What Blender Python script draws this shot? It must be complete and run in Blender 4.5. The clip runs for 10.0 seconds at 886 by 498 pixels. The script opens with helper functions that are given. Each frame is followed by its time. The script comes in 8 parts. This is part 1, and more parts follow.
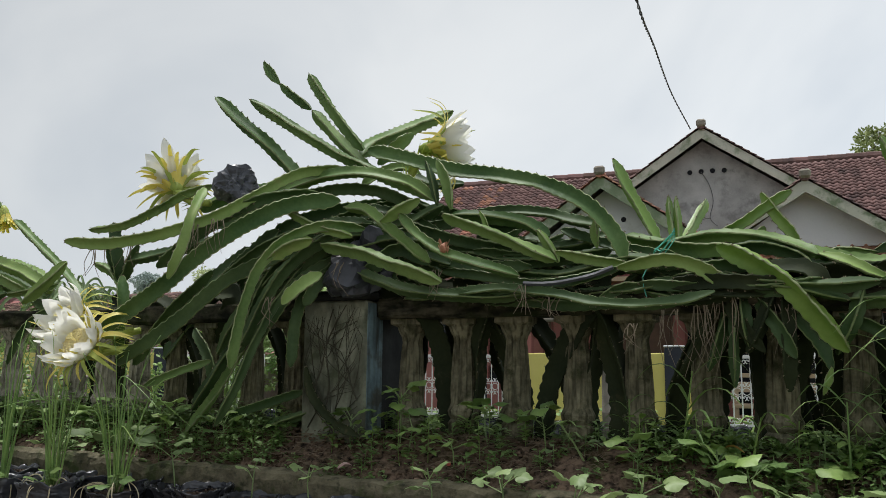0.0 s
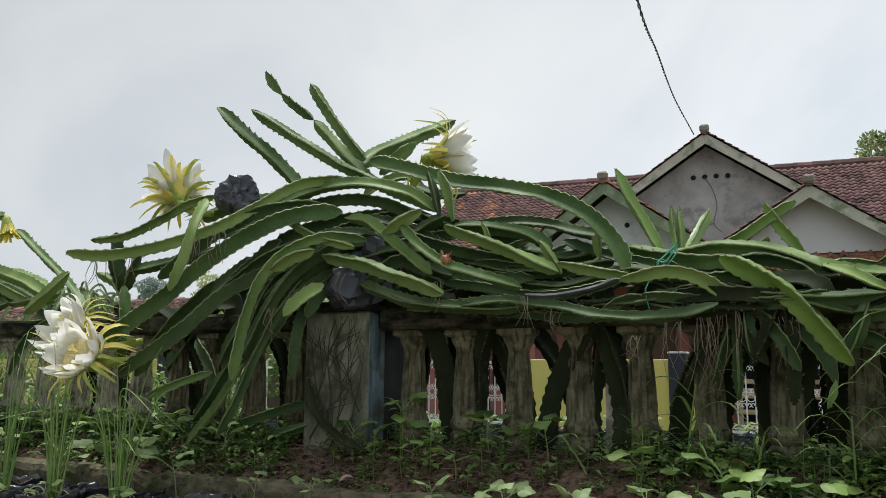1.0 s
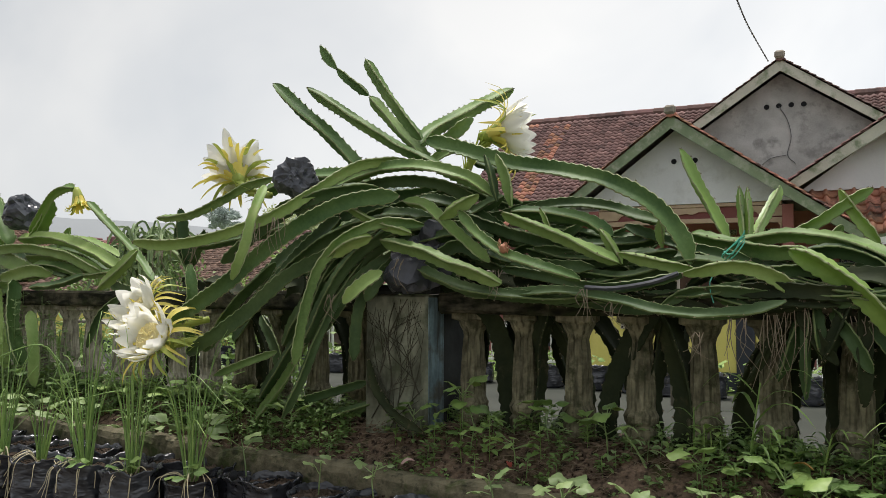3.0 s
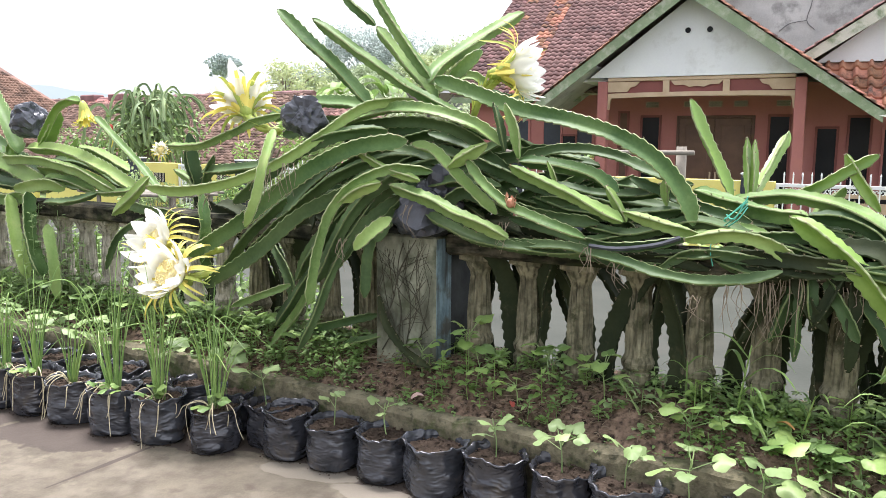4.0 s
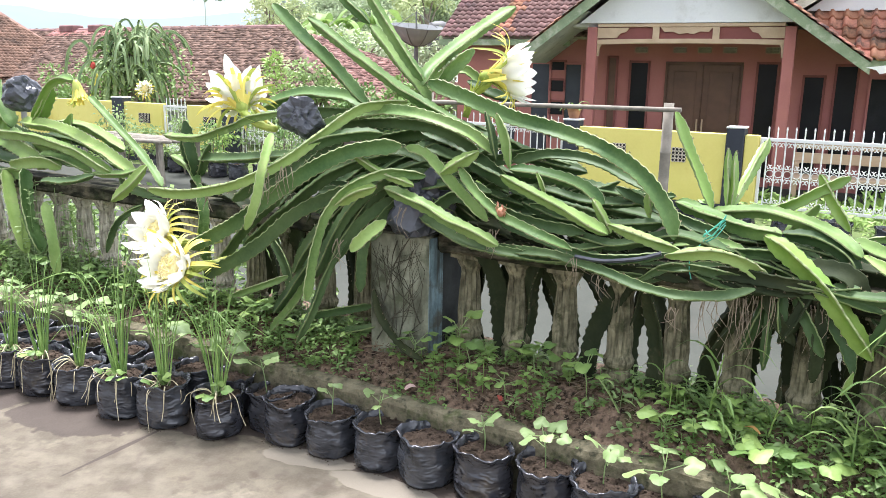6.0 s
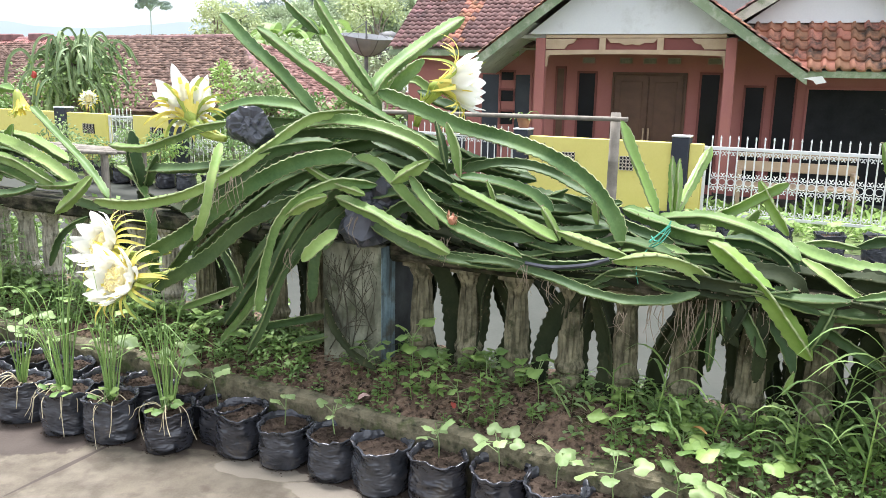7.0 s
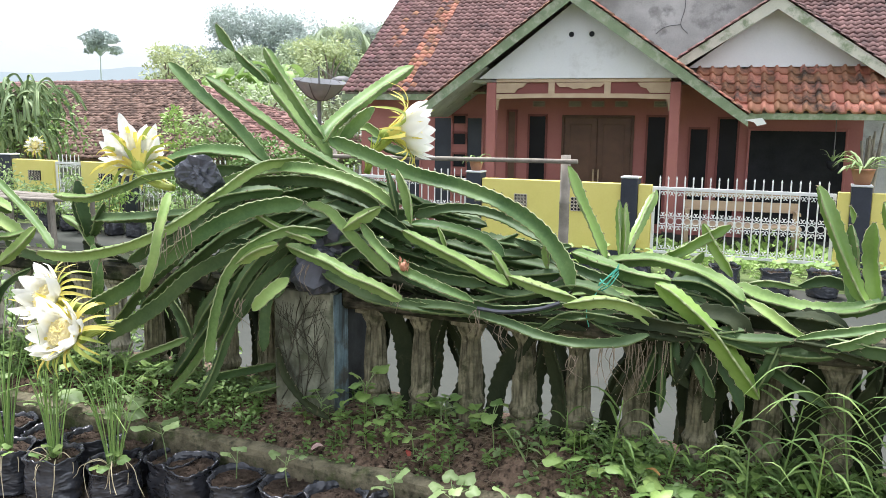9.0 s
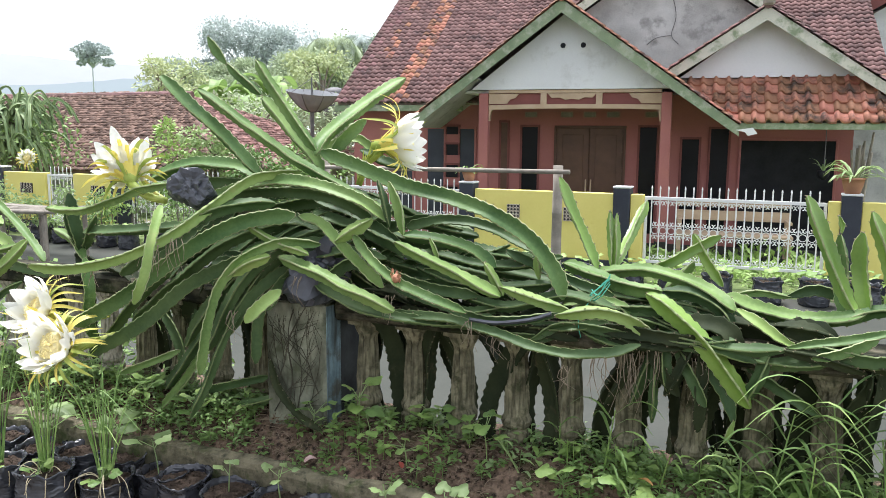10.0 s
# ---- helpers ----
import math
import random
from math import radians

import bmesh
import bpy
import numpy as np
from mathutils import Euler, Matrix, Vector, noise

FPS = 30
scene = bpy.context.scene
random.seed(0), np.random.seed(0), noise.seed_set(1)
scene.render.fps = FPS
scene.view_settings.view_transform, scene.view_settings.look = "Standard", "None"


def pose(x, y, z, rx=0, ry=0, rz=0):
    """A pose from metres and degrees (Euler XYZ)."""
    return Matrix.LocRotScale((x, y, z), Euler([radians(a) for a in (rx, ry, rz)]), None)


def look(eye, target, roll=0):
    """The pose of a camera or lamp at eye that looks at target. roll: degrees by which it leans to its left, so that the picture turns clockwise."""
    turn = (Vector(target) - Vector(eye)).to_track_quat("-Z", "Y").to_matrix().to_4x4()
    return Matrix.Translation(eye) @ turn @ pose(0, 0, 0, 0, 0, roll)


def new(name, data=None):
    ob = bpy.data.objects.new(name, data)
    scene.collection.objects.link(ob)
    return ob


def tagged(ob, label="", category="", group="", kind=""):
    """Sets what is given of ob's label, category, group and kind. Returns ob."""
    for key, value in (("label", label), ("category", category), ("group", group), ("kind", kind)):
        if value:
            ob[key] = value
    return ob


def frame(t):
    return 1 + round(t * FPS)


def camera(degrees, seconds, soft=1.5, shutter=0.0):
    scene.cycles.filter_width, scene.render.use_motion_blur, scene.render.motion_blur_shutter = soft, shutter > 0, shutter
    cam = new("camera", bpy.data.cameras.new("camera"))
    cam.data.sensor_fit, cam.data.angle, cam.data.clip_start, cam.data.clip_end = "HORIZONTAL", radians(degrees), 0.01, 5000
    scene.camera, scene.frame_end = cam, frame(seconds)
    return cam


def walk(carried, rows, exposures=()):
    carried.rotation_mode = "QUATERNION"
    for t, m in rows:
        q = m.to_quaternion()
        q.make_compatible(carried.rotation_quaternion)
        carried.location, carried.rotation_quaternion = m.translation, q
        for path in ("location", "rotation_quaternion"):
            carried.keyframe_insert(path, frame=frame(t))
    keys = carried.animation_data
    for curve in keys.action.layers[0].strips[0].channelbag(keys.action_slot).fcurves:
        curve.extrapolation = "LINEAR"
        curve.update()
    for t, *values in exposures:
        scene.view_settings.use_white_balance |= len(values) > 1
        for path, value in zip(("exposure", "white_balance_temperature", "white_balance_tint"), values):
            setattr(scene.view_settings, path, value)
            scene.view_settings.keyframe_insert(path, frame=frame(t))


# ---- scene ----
cam = camera(58.1, 10.0, soft=0.8)
PATH = [
    (0, (0.013, 0.376, 0.383), (0.002, 2.356, 0.667), 0.41),
    (0.5, (0.010, 0.376, 0.389), (0.002, 2.356, 0.675), 0.39),
    (1, (0.018, 0.381, 0.406), (-0.002, 2.359, 0.701), 0.37),
    (1.5, (0.021, 0.378, 0.425), (-0.038, 2.352, 0.742), 0.15),
    (2, (0.027, 0.380, 0.441), (-0.059, 2.351, 0.768), 0.14),
    (2.5, (0.031, 0.388, 0.483), (-0.078, 2.362, 0.786), 0.12),
    (3, (0.035, 0.386, 0.609), (-0.143, 2.375, 0.717), 0.19),
    (3.2, (0.034, 0.386, 0.668), (-0.153, 2.377, 0.705), 0.11),
    (4.3, (0.025, 0.318, 1.022), (-0.168, 2.277, 0.672), 0.66),
    (4.5, (0.022, 0.316, 1.065), (-0.177, 2.268, 0.680), 0.79),
    (5, (0.014, 0.309, 1.156), (-0.183, 2.249, 0.711), 0.90),
    (6.5, (0.009, 0.243, 1.213), (-0.084, 2.192, 0.776), 0.90),
    (7, (0.013, 0.242, 1.210), (-0.017, 2.198, 0.793), 1.00),
    (7.5, (0.013, 0.239, 1.212), (0.007, 2.196, 0.799), 1.10),
    (8, (0.013, 0.239, 1.217), (0.022, 2.197, 0.811), 1.00),
    (8.5, (0.021, 0.239, 1.223), (0.065, 2.205, 0.859), 0.80),
    (9, (0.027, 0.238, 1.228), (0.106, 2.212, 0.914), 0.60),
    (9.5, (0.031, 0.235, 1.228), (0.123, 2.212, 0.937), 0.40),
    (10, (0.032, 0.231, 1.232), (0.127, 2.208, 0.944), 0.40),
]
EXPOSURES = [(0.0, 0.06, 6500, 10), (1.0, 0.12, 6500, 10), (2.5, 0.13, 6550, 10), (3.0, 0.28, 6800, 12), (3.2, 0.34, 6750, 13), (4.3, 1.76, 6300, 18), (5.0, 1.76, 6250, 18), (6.5, 1.62, 6250, 15), (8.0, 1.5, 6250, 15), (10.0, 1.27, 6250, 15)]
walk(cam, [(t, look(eye, target, roll)) for t, eye, target, roll in PATH], EXPOSURES)

# ---- world and light: thin bright overcast, the sun high behind the houses ----
SUN_ELEVATION, SUN_AZIMUTH = radians(74), radians(-28)
world = bpy.data.worlds.new("sky")
scene.world = world
world.use_nodes = True
wn, wl = world.node_tree.nodes, world.node_tree.links
sky = wn.new("ShaderNodeTexSky")
sky.sky_type, sky.sun_disc = "NISHITA", False
sky.sun_elevation, sky.sun_rotation = SUN_ELEVATION, SUN_AZIMUTH
sky.dust_density = 3.0
dim = wn.new("ShaderNodeVectorMath")
dim.operation = "SCALE"
dim.inputs["Scale"].default_value = 0.1
wl.new(sky.outputs[0], dim.inputs[0])
cloud = wn.new("ShaderNodeTexNoise")
cloud.inputs["Scale"].default_value, cloud.inputs["Detail"].default_value = 1.6, 5.0
cloud.inputs["Distortion"].default_value = 0.6
tone = wn.new("ShaderNodeValToRGB")
tone.color_ramp.elements[0].position, tone.color_ramp.elements[0].color = 0.35, (0.56, 0.62, 0.68, 1)
tone.color_ramp.elements[1].position, tone.color_ramp.elements[1].color = 0.68, (0.86, 0.89, 0.9, 1)
wl.new(cloud.outputs["Fac"], tone.inputs[0])
veil = wn.new("ShaderNodeMix")
veil.data_type = "RGBA"
veil.inputs["Factor"].default_value = 0.9
wl.new(dim.outputs[0], veil.inputs["A"])
wl.new(tone.outputs[0], veil.inputs["B"])
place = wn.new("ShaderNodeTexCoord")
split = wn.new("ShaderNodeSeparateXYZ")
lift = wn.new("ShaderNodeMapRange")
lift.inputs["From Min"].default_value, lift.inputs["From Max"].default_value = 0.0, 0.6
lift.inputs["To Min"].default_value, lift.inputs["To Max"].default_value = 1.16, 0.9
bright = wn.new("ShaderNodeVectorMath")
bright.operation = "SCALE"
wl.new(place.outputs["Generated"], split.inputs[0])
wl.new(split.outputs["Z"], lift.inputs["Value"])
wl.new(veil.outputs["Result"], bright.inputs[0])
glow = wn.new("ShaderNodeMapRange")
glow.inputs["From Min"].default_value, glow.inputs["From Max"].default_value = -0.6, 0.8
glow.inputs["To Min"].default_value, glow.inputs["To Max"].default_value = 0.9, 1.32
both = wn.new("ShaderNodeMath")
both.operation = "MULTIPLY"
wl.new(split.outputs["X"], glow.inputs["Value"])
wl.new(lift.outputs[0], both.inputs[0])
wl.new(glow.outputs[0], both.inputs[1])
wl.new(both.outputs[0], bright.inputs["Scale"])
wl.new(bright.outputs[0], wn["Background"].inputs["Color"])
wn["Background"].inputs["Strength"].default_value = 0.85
sun = new("sun", bpy.data.lights.new("sun", "SUN"))
sun.data.energy, sun.data.angle, sun.data.color = 3.1, radians(16), (1.0, 0.98, 0.955)
sun.matrix_world = look((-4.0, 10.5, 30.0), (0.0, 3.0, 0.0))

# ---- axes of the place: along the balustrade, and along the house ----
FENCE = pose(-0.25, 3.28, 0, 0, 0, -26.5)
HOUSE = pose(2.48, 12.07, 0, 0, 0, -20)


# ---- materials ----
def material(name, dark, light, scale=6.0, fine=60.0, rough=0.8, bump=0.3, metal=0.0, vary=0.0, blotch=None, blotch_scale=1.5, blotch_at=0.6, depth=0.004, spec=0.4, thin=0.0, island=0.0):
    """Two-scale mottled surface: broad tone, fine grain, optional stains, and a change from object to object."""
    m = bpy.data.materials.new(name)
    m.use_nodes = True
    n, l = m.node_tree.nodes, m.node_tree.links
    b = n["Principled BSDF"]
    broad, grain = n.new("ShaderNodeTexNoise"), n.new("ShaderNodeTexNoise")
    broad.inputs["Scale"].default_value, broad.inputs["Detail"].default_value = scale, 4
    grain.inputs["Scale"].default_value, grain.inputs["Detail"].default_value = fine, 3
    geo = n.new("ShaderNodeNewGeometry")
    for x in (broad, grain):
        l.new(geo.outputs["Position"], x.inputs["Vector"])
    blend = n.new("ShaderNodeMath")
    blend.operation = "MULTIPLY_ADD"
    l.new(grain.outputs["Fac"], blend.inputs[0])
    blend.inputs[1].default_value = 0.45
    half = n.new("ShaderNodeMath")
    half.operation = "MULTIPLY_ADD"
    l.new(broad.outputs["Fac"], half.inputs[0])
    half.inputs[1].default_value, half.inputs[2].default_value = 1.6, -0.55
    l.new(half.outputs[0], blend.inputs[2])
    mix = n.new("ShaderNodeMix")
    mix.data_type = "RGBA"
    l.new(blend.outputs[0], mix.inputs["Factor"])
    mix.inputs["A"].default_value, mix.inputs["B"].default_value = (*dark, 1), (*light, 1)
    out = mix.outputs["Result"]
    if blotch:
        spot = n.new("ShaderNodeTexNoise")
        spot.inputs["Scale"].default_value, spot.inputs["Detail"].default_value, spot.inputs["Roughness"].default_value = blotch_scale, 6, 0.65
        l.new(geo.outputs["Position"], spot.inputs["Vector"])
        ramp = n.new("ShaderNodeValToRGB")
        ramp.color_ramp.elements[0].position, ramp.color_ramp.elements[1].position = blotch_at - 0.06, blotch_at + 0.08
        l.new(spot.outputs["Fac"], ramp.inputs[0])
        over = n.new("ShaderNodeMix")
        over.data_type = "RGBA"
        l.new(ramp.outputs[0], over.inputs["Factor"])
        l.new(out, over.inputs["A"])
        over.inputs["B"].default_value = (*blotch, 1)
        out = over.outputs["Result"]
    if vary:
        info, hsv = n.new("ShaderNodeObjectInfo"), n.new("ShaderNodeHueSaturation")
        span = n.new("ShaderNodeMapRange")
        span.inputs["To Min"].default_value, span.inputs["To Max"].default_value = 1 - vary, 1 + vary
        l.new(info.outputs["Random"], span.inputs["Value"])
        l.new(span.outputs[0], hsv.inputs["Value"])
        shift = n.new("ShaderNodeMapRange")
        shift.inputs["To Min"].default_value, shift.inputs["To Max"].default_value = 0.5 + vary * 0.05, 0.5 - vary * 0.05
        l.new(info.outputs["Random"], shift.inputs["Value"])
        l.new(shift.outputs[0], hsv.inputs["Hue"])
        l.new(out, hsv.inputs["Color"])
        out = hsv.outputs["Color"]
    if island:
        tint, spread = n.new("ShaderNodeHueSaturation"), n.new("ShaderNodeMapRange")
        spread.inputs["To Min"].default_value, spread.inputs["To Max"].default_value = 1 - island, 1 + island
        l.new(geo.outputs["Random Per Island"], spread.inputs["Value"])
        l.new(spread.outputs[0], tint.inputs["Value"])
        l.new(out, tint.inputs["Color"])
        out = tint.outputs["Color"]
    l.new(out, b.inputs["Base Color"])
    b.inputs["Roughness"].default_value, b.inputs["Metallic"].default_value = rough, metal
    b.inputs["Specular IOR Level"].default_value = spec
    if bump:
        bp = n.new("ShaderNodeBump")
        bp.inputs["Strength"].default_value, bp.inputs["Distance"].default_value = bump, depth
        l.new(blend.outputs[0], bp.inputs["Height"])
        l.new(bp.outputs[0], b.inputs["Normal"])
    if thin:
        shine, both = n.new("ShaderNodeBsdfTranslucent"), n.new("ShaderNodeMixShader")
        l.new(out, shine.inputs["Color"])
        both.inputs["Fac"].default_value = thin
        l.new(b.outputs[0], both.inputs[1])
        l.new(shine.outputs[0], both.inputs[2])
        l.new(both.outputs[0], n["Material Output"].inputs["Surface"])
    return m


STEM = material("stem_green", (0.042, 0.104, 0.027), (0.205, 0.315, 0.102), 5, 90, 0.5, 0.35, vary=0.3, blotch=(0.27, 0.37, 0.15), blotch_scale=8, blotch_at=0.68, depth=0.002, spec=0.22, thin=0.06)
STEM_YOUNG = material("young_stem_green", (0.12, 0.24, 0.036), (0.255, 0.385, 0.085), 8, 90, 0.4, 0.2, vary=0.12, depth=0.002, spec=0.5, thin=0.12)
MARGIN = material("stem_margin", (0.18, 0.24, 0.095), (0.35, 0.39, 0.2), 30, 160, 0.55, 0.2, depth=0.001)
# Old woody stems, near black: deep shade of the gaps is in the colour.
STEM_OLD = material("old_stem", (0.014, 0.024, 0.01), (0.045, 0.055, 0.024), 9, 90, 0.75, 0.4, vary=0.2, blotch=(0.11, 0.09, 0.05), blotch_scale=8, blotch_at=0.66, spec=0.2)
ROOT = material("aerial_root", (0.15, 0.12, 0.085), (0.36, 0.3, 0.22), 20, 200, 0.9, 0.2)
PETAL = material("petal_white", (0.88, 0.88, 0.82), (0.95, 0.95, 0.92), 12, 120, 0.5, 0.1, thin=0.6, depth=0.001)
SEPAL = material("sepal_yellow", (0.74, 0.61, 0.09), (0.87, 0.78, 0.24), 9, 90, 0.5, 0.1, thin=0.25, depth=0.001)
SEPAL_GREEN = material("sepal_green", (0.28, 0.38, 0.06), (0.52, 0.55, 0.14), 12, 90, 0.5, 0.1, thin=0.2, depth=0.001)
STAMEN = material("stamen_yellow", (0.95, 0.88, 0.55), (0.98, 0.94, 0.7), 40, 300, 0.7, 0.0, thin=0.65)
# Grime and weathering, plus the occlusion under the plant put into the tone.
BARK_CONCRETE = material("weathered_shaded_concrete", (0.06, 0.058, 0.036), (0.36, 0.335, 0.22), 16, 90, 0.92, 1.0, blotch=(0.05, 0.056, 0.027), blotch_scale=12, blotch_at=0.58, depth=0.009, spec=0.2)
PALE_CONCRETE = material("pale_grey_concrete", (0.2, 0.185, 0.145), (0.6, 0.565, 0.46), 16, 90, 0.92, 1.0, blotch=(0.08, 0.085, 0.055), blotch_scale=12, blotch_at=0.6, depth=0.006, spec=0.2)
# Rail: moss, and the shade under overhanging stems, both put into the colour.
RAIL_CONCRETE = material("mossy_shaded_rail_concrete", (0.03, 0.03, 0.02), (0.17, 0.152, 0.105), 12, 70, 0.95, 1.0, blotch=(0.03, 0.04, 0.016), blotch_scale=8, blotch_at=0.52, depth=0.008, spec=0.15)
POST_PLASTER = material("mossy_post_plaster", (0.095, 0.106, 0.073), (0.385, 0.405, 0.305), 8, 70, 0.9, 0.8, blotch=(0.09, 0.105, 0.064), blotch_scale=6, blotch_at=0.55, depth=0.005, spec=0.2)
BLUE_PAINT = material("flaked_blue_paint", (0.08, 0.13, 0.155), (0.27, 0.39, 0.43), 12, 80, 0.8, 0.5, blotch=(0.09, 0.095, 0.08), blotch_scale=9, blotch_at=0.52)
FLOOR = material("terrace_concrete", (0.06, 0.05, 0.035), (0.158, 0.134, 0.096), 7.0, 120, 0.75, 0.9, blotch=(0.188, 0.163, 0.12), blotch_scale=4.5, blotch_at=0.58, depth=0.003)
KERB = material("mossy_kerb", (0.055, 0.05, 0.03), (0.27, 0.24, 0.155), 20, 110, 0.95, 1.0, blotch=(0.06, 0.08, 0.025), blotch_scale=9, blotch_at=0.56, depth=0.006)
SOIL = material("damp_soil", (0.06, 0.042, 0.03), (0.33, 0.232, 0.165), 22, 110, 0.95, 1.0, blotch=(0.06, 0.07, 0.025), blotch_scale=8, blotch_at=0.62, depth=0.015, spec=0.15)
POT_SOIL = material("dark_potting_soil", (0.02, 0.015, 0.011), (0.11, 0.08, 0.06), 30, 140, 0.95, 1.0, depth=0.01, spec=0.15)
DISH_GREY = material("dull_dish_mesh", (0.2, 0.21, 0.215), (0.3, 0.31, 0.315), 4, 60, 0.7, 0.1)
GREY_STEM = material("grey_green_stem", (0.12, 0.19, 0.08), (0.27, 0.36, 0.17), 6, 60, 0.6, 0.1, vary=0.25)
CRUMPLED = material("crumpled_black_film", (0.026, 0.029, 0.037), (0.08, 0.087, 0.105), 16, 45, 0.34, 0.0, spec=0.5)
BAG = material("black_plastic_film", (0.02, 0.022, 0.027), (0.066, 0.07, 0.082), 16, 45, 0.27, 0.0, vary=0.25, blotch=(0.085, 0.072, 0.06), blotch_scale=7, blotch_at=0.64, spec=0.6)


def crease(m, level, rise):
    """Sharp creases for plastic film: ridged noise, drawn out sideways, in the object's own space."""
    n, l = m.node_tree.nodes, m.node_tree.links
    co, last = n.new("ShaderNodeTexCoord"), None
    for scale, strength, dist in (((34, 34, 76), 0.8, 0.005), ((14, 14, 26), 1.0, 0.018)):
        mp, ns = n.new("ShaderNodeMapping"), n.new("ShaderNodeTexNoise")
        mp.inputs["Scale"].default_value = scale
        ns.inputs["Scale"].default_value, ns.inputs["Detail"].default_value = 1.0, 2.0
        ns.noise_type = "RIDGED_MULTIFRACTAL"
        l.new(co.outputs["Object"], mp.inputs["Vector"])
        l.new(mp.outputs[0], ns.inputs["Vector"])
        bp = n.new("ShaderNodeBump")
        bp.inputs["Strength"].default_value, bp.inputs["Distance"].default_value = strength * level, dist * rise
        l.new(ns.outputs["Fac"], bp.inputs["Height"])
        if last:
            l.new(last.outputs[0], bp.inputs["Normal"])
        last = bp
    l.new(last.outputs[0], n["Principled BSDF"].inputs["Normal"])


crease(BAG, 1.0, 1.7)
crease(CRUMPLED, 0.35, 0.3)


def stain(m, shapes, colour, rough):
    """Damp marks with soft ragged edges, as (x, y, half length, half width, turn) in the object's own space."""
    n, l = m.node_tree.nodes, m.node_tree.links
    b = n["Principled BSDF"]
    old = b.inputs["Base Color"].links[0].from_socket
    co, wob = n.new("ShaderNodeTexCoord"), n.new("ShaderNodeTexNoise")
    wob.inputs["Scale"].default_value, wob.inputs["Detail"].default_value = 9.0, 4.0
    l.new(co.outputs["Object"], wob.inputs["Vector"])
    total = None
    for x, y, hl, hw, turn in shapes:
        mp = n.new("ShaderNodeMapping")
        mp.vector_type = "TEXTURE"
        mp.inputs["Location"].default_value, mp.inputs["Rotation"].default_value, mp.inputs["Scale"].default_value = (x, y, FLOOR_LEVEL), (0, 0, radians(turn)), (hl, hw, 1)
        ln, add = n.new("ShaderNodeVectorMath"), n.new("ShaderNodeMath")
        ln.operation, add.operation = "LENGTH", "MULTIPLY_ADD"
        l.new(co.outputs["Object"], mp.inputs["Vector"])
        l.new(mp.outputs[0], ln.inputs[0])
        l.new(wob.outputs["Fac"], add.inputs[0])
        add.inputs[1].default_value = 1.0
        l.new(ln.outputs["Value"], add.inputs[2])
        fall = n.new("ShaderNodeMapRange")
        fall.inputs["From Min"].default_value, fall.inputs["From Max"].default_value = 1.46, 1.53
        fall.inputs["To Min"].default_value, fall.inputs["To Max"].default_value = 0.85, 0.0
        l.new(add.outputs[0], fall.inputs["Value"])
        if total is None:
            total = fall.outputs[0]
        else:
            mx = n.new("ShaderNodeMath")
            mx.operation = "MAXIMUM"
            l.new(total, mx.inputs[0])
            l.new(fall.outputs[0], mx.inputs[1])
            total = mx.outputs[0]
    over = n.new("ShaderNodeMix")
    over.data_type = "RGBA"
    l.new(total, over.inputs["Factor"])
    l.new(old, over.inputs["A"])
    over.inputs["B"].default_value = (*colour, 1)
    l.new(over.outputs["Result"], b.inputs["Base Color"])
    gloss = n.new("ShaderNodeMapRange")
    gloss.inputs["To Min"].default_value, gloss.inputs["To Max"].default_value = b.inputs["Roughness"].default_value, rough
    l.new(total, gloss.inputs["Value"])
    l.new(gloss.outputs[0], b.inputs["Roughness"])


def streak(m, colour, scale, at, soft=0.12):
    """Drips and grime drawn out along the object's own height."""
    n, l = m.node_tree.nodes, m.node_tree.links
    b = n["Principled BSDF"]
    old = b.inputs["Base Color"].links[0].from_socket
    co, mp, ns = n.new("ShaderNodeTexCoord"), n.new("ShaderNodeMapping"), n.new("ShaderNodeTexNoise")
    mp.inputs["Scale"].default_value = scale
    ns.inputs["Scale"].default_value, ns.inputs["Detail"].default_value = 1.0, 4.0
    l.new(co.outputs["Object"], mp.inputs["Vector"])
    l.new(mp.outputs[0], ns.inputs["Vector"])
    fall = n.new("ShaderNodeMapRange")
    fall.inputs["From Min"].default_value, fall.inputs["From Max"].default_value = at - soft, at + soft
    l.new(ns.outputs["Fac"], fall.inputs["Value"])
    over = n.new("ShaderNodeMix")
    over.data_type = "RGBA"
    l.new(fall.outputs[0], over.inputs["Factor"])
    l.new(old, over.inputs["A"])
    over.inputs["B"].default_value = (*colour, 1)
    l.new(over.outputs["Result"], b.inputs["Base Color"])


streak(BARK_CONCRETE, (0.05, 0.048, 0.03), (75, 75, 9), 0.58)
streak(PALE_CONCRETE, (0.09, 0.085, 0.06), (75, 75, 9), 0.6)
streak(POST_PLASTER, (0.058, 0.062, 0.043), (16, 16, 5), 0.57)
streak(BLUE_PAINT, (0.05, 0.058, 0.055), (40, 40, 5), 0.55)
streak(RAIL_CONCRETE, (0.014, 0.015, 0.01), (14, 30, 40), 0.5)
streak(FLOOR, (0.085, 0.068, 0.05), (16, 16, 16), 0.6, 0.1)
streak(FLOOR, (0.162, 0.139, 0.104), (10, 10, 10), 0.6, 0.13)
streak(KERB, (0.04, 0.042, 0.024), (30, 30, 30), 0.62, 0.08)
streak(SOIL, (0.022, 0.017, 0.013), (45, 45, 45), 0.58, 0.1)
FLOOR_LEVEL = -0.19
stain(FLOOR, ((-1.22, -0.78, 0.34, 0.15, 12), (-0.84, -0.86, 0.25, 0.012, 91), (-1.95, -0.85, 0.5, 0.16, 5), (-1.3, -0.64, 0.75, 0.115, 7), (-0.5, -0.46, 0.45, 0.06, 17), (0.45, -0.415, 1.0, 0.105, 2)), (0.05, 0.037, 0.03), 0.4)
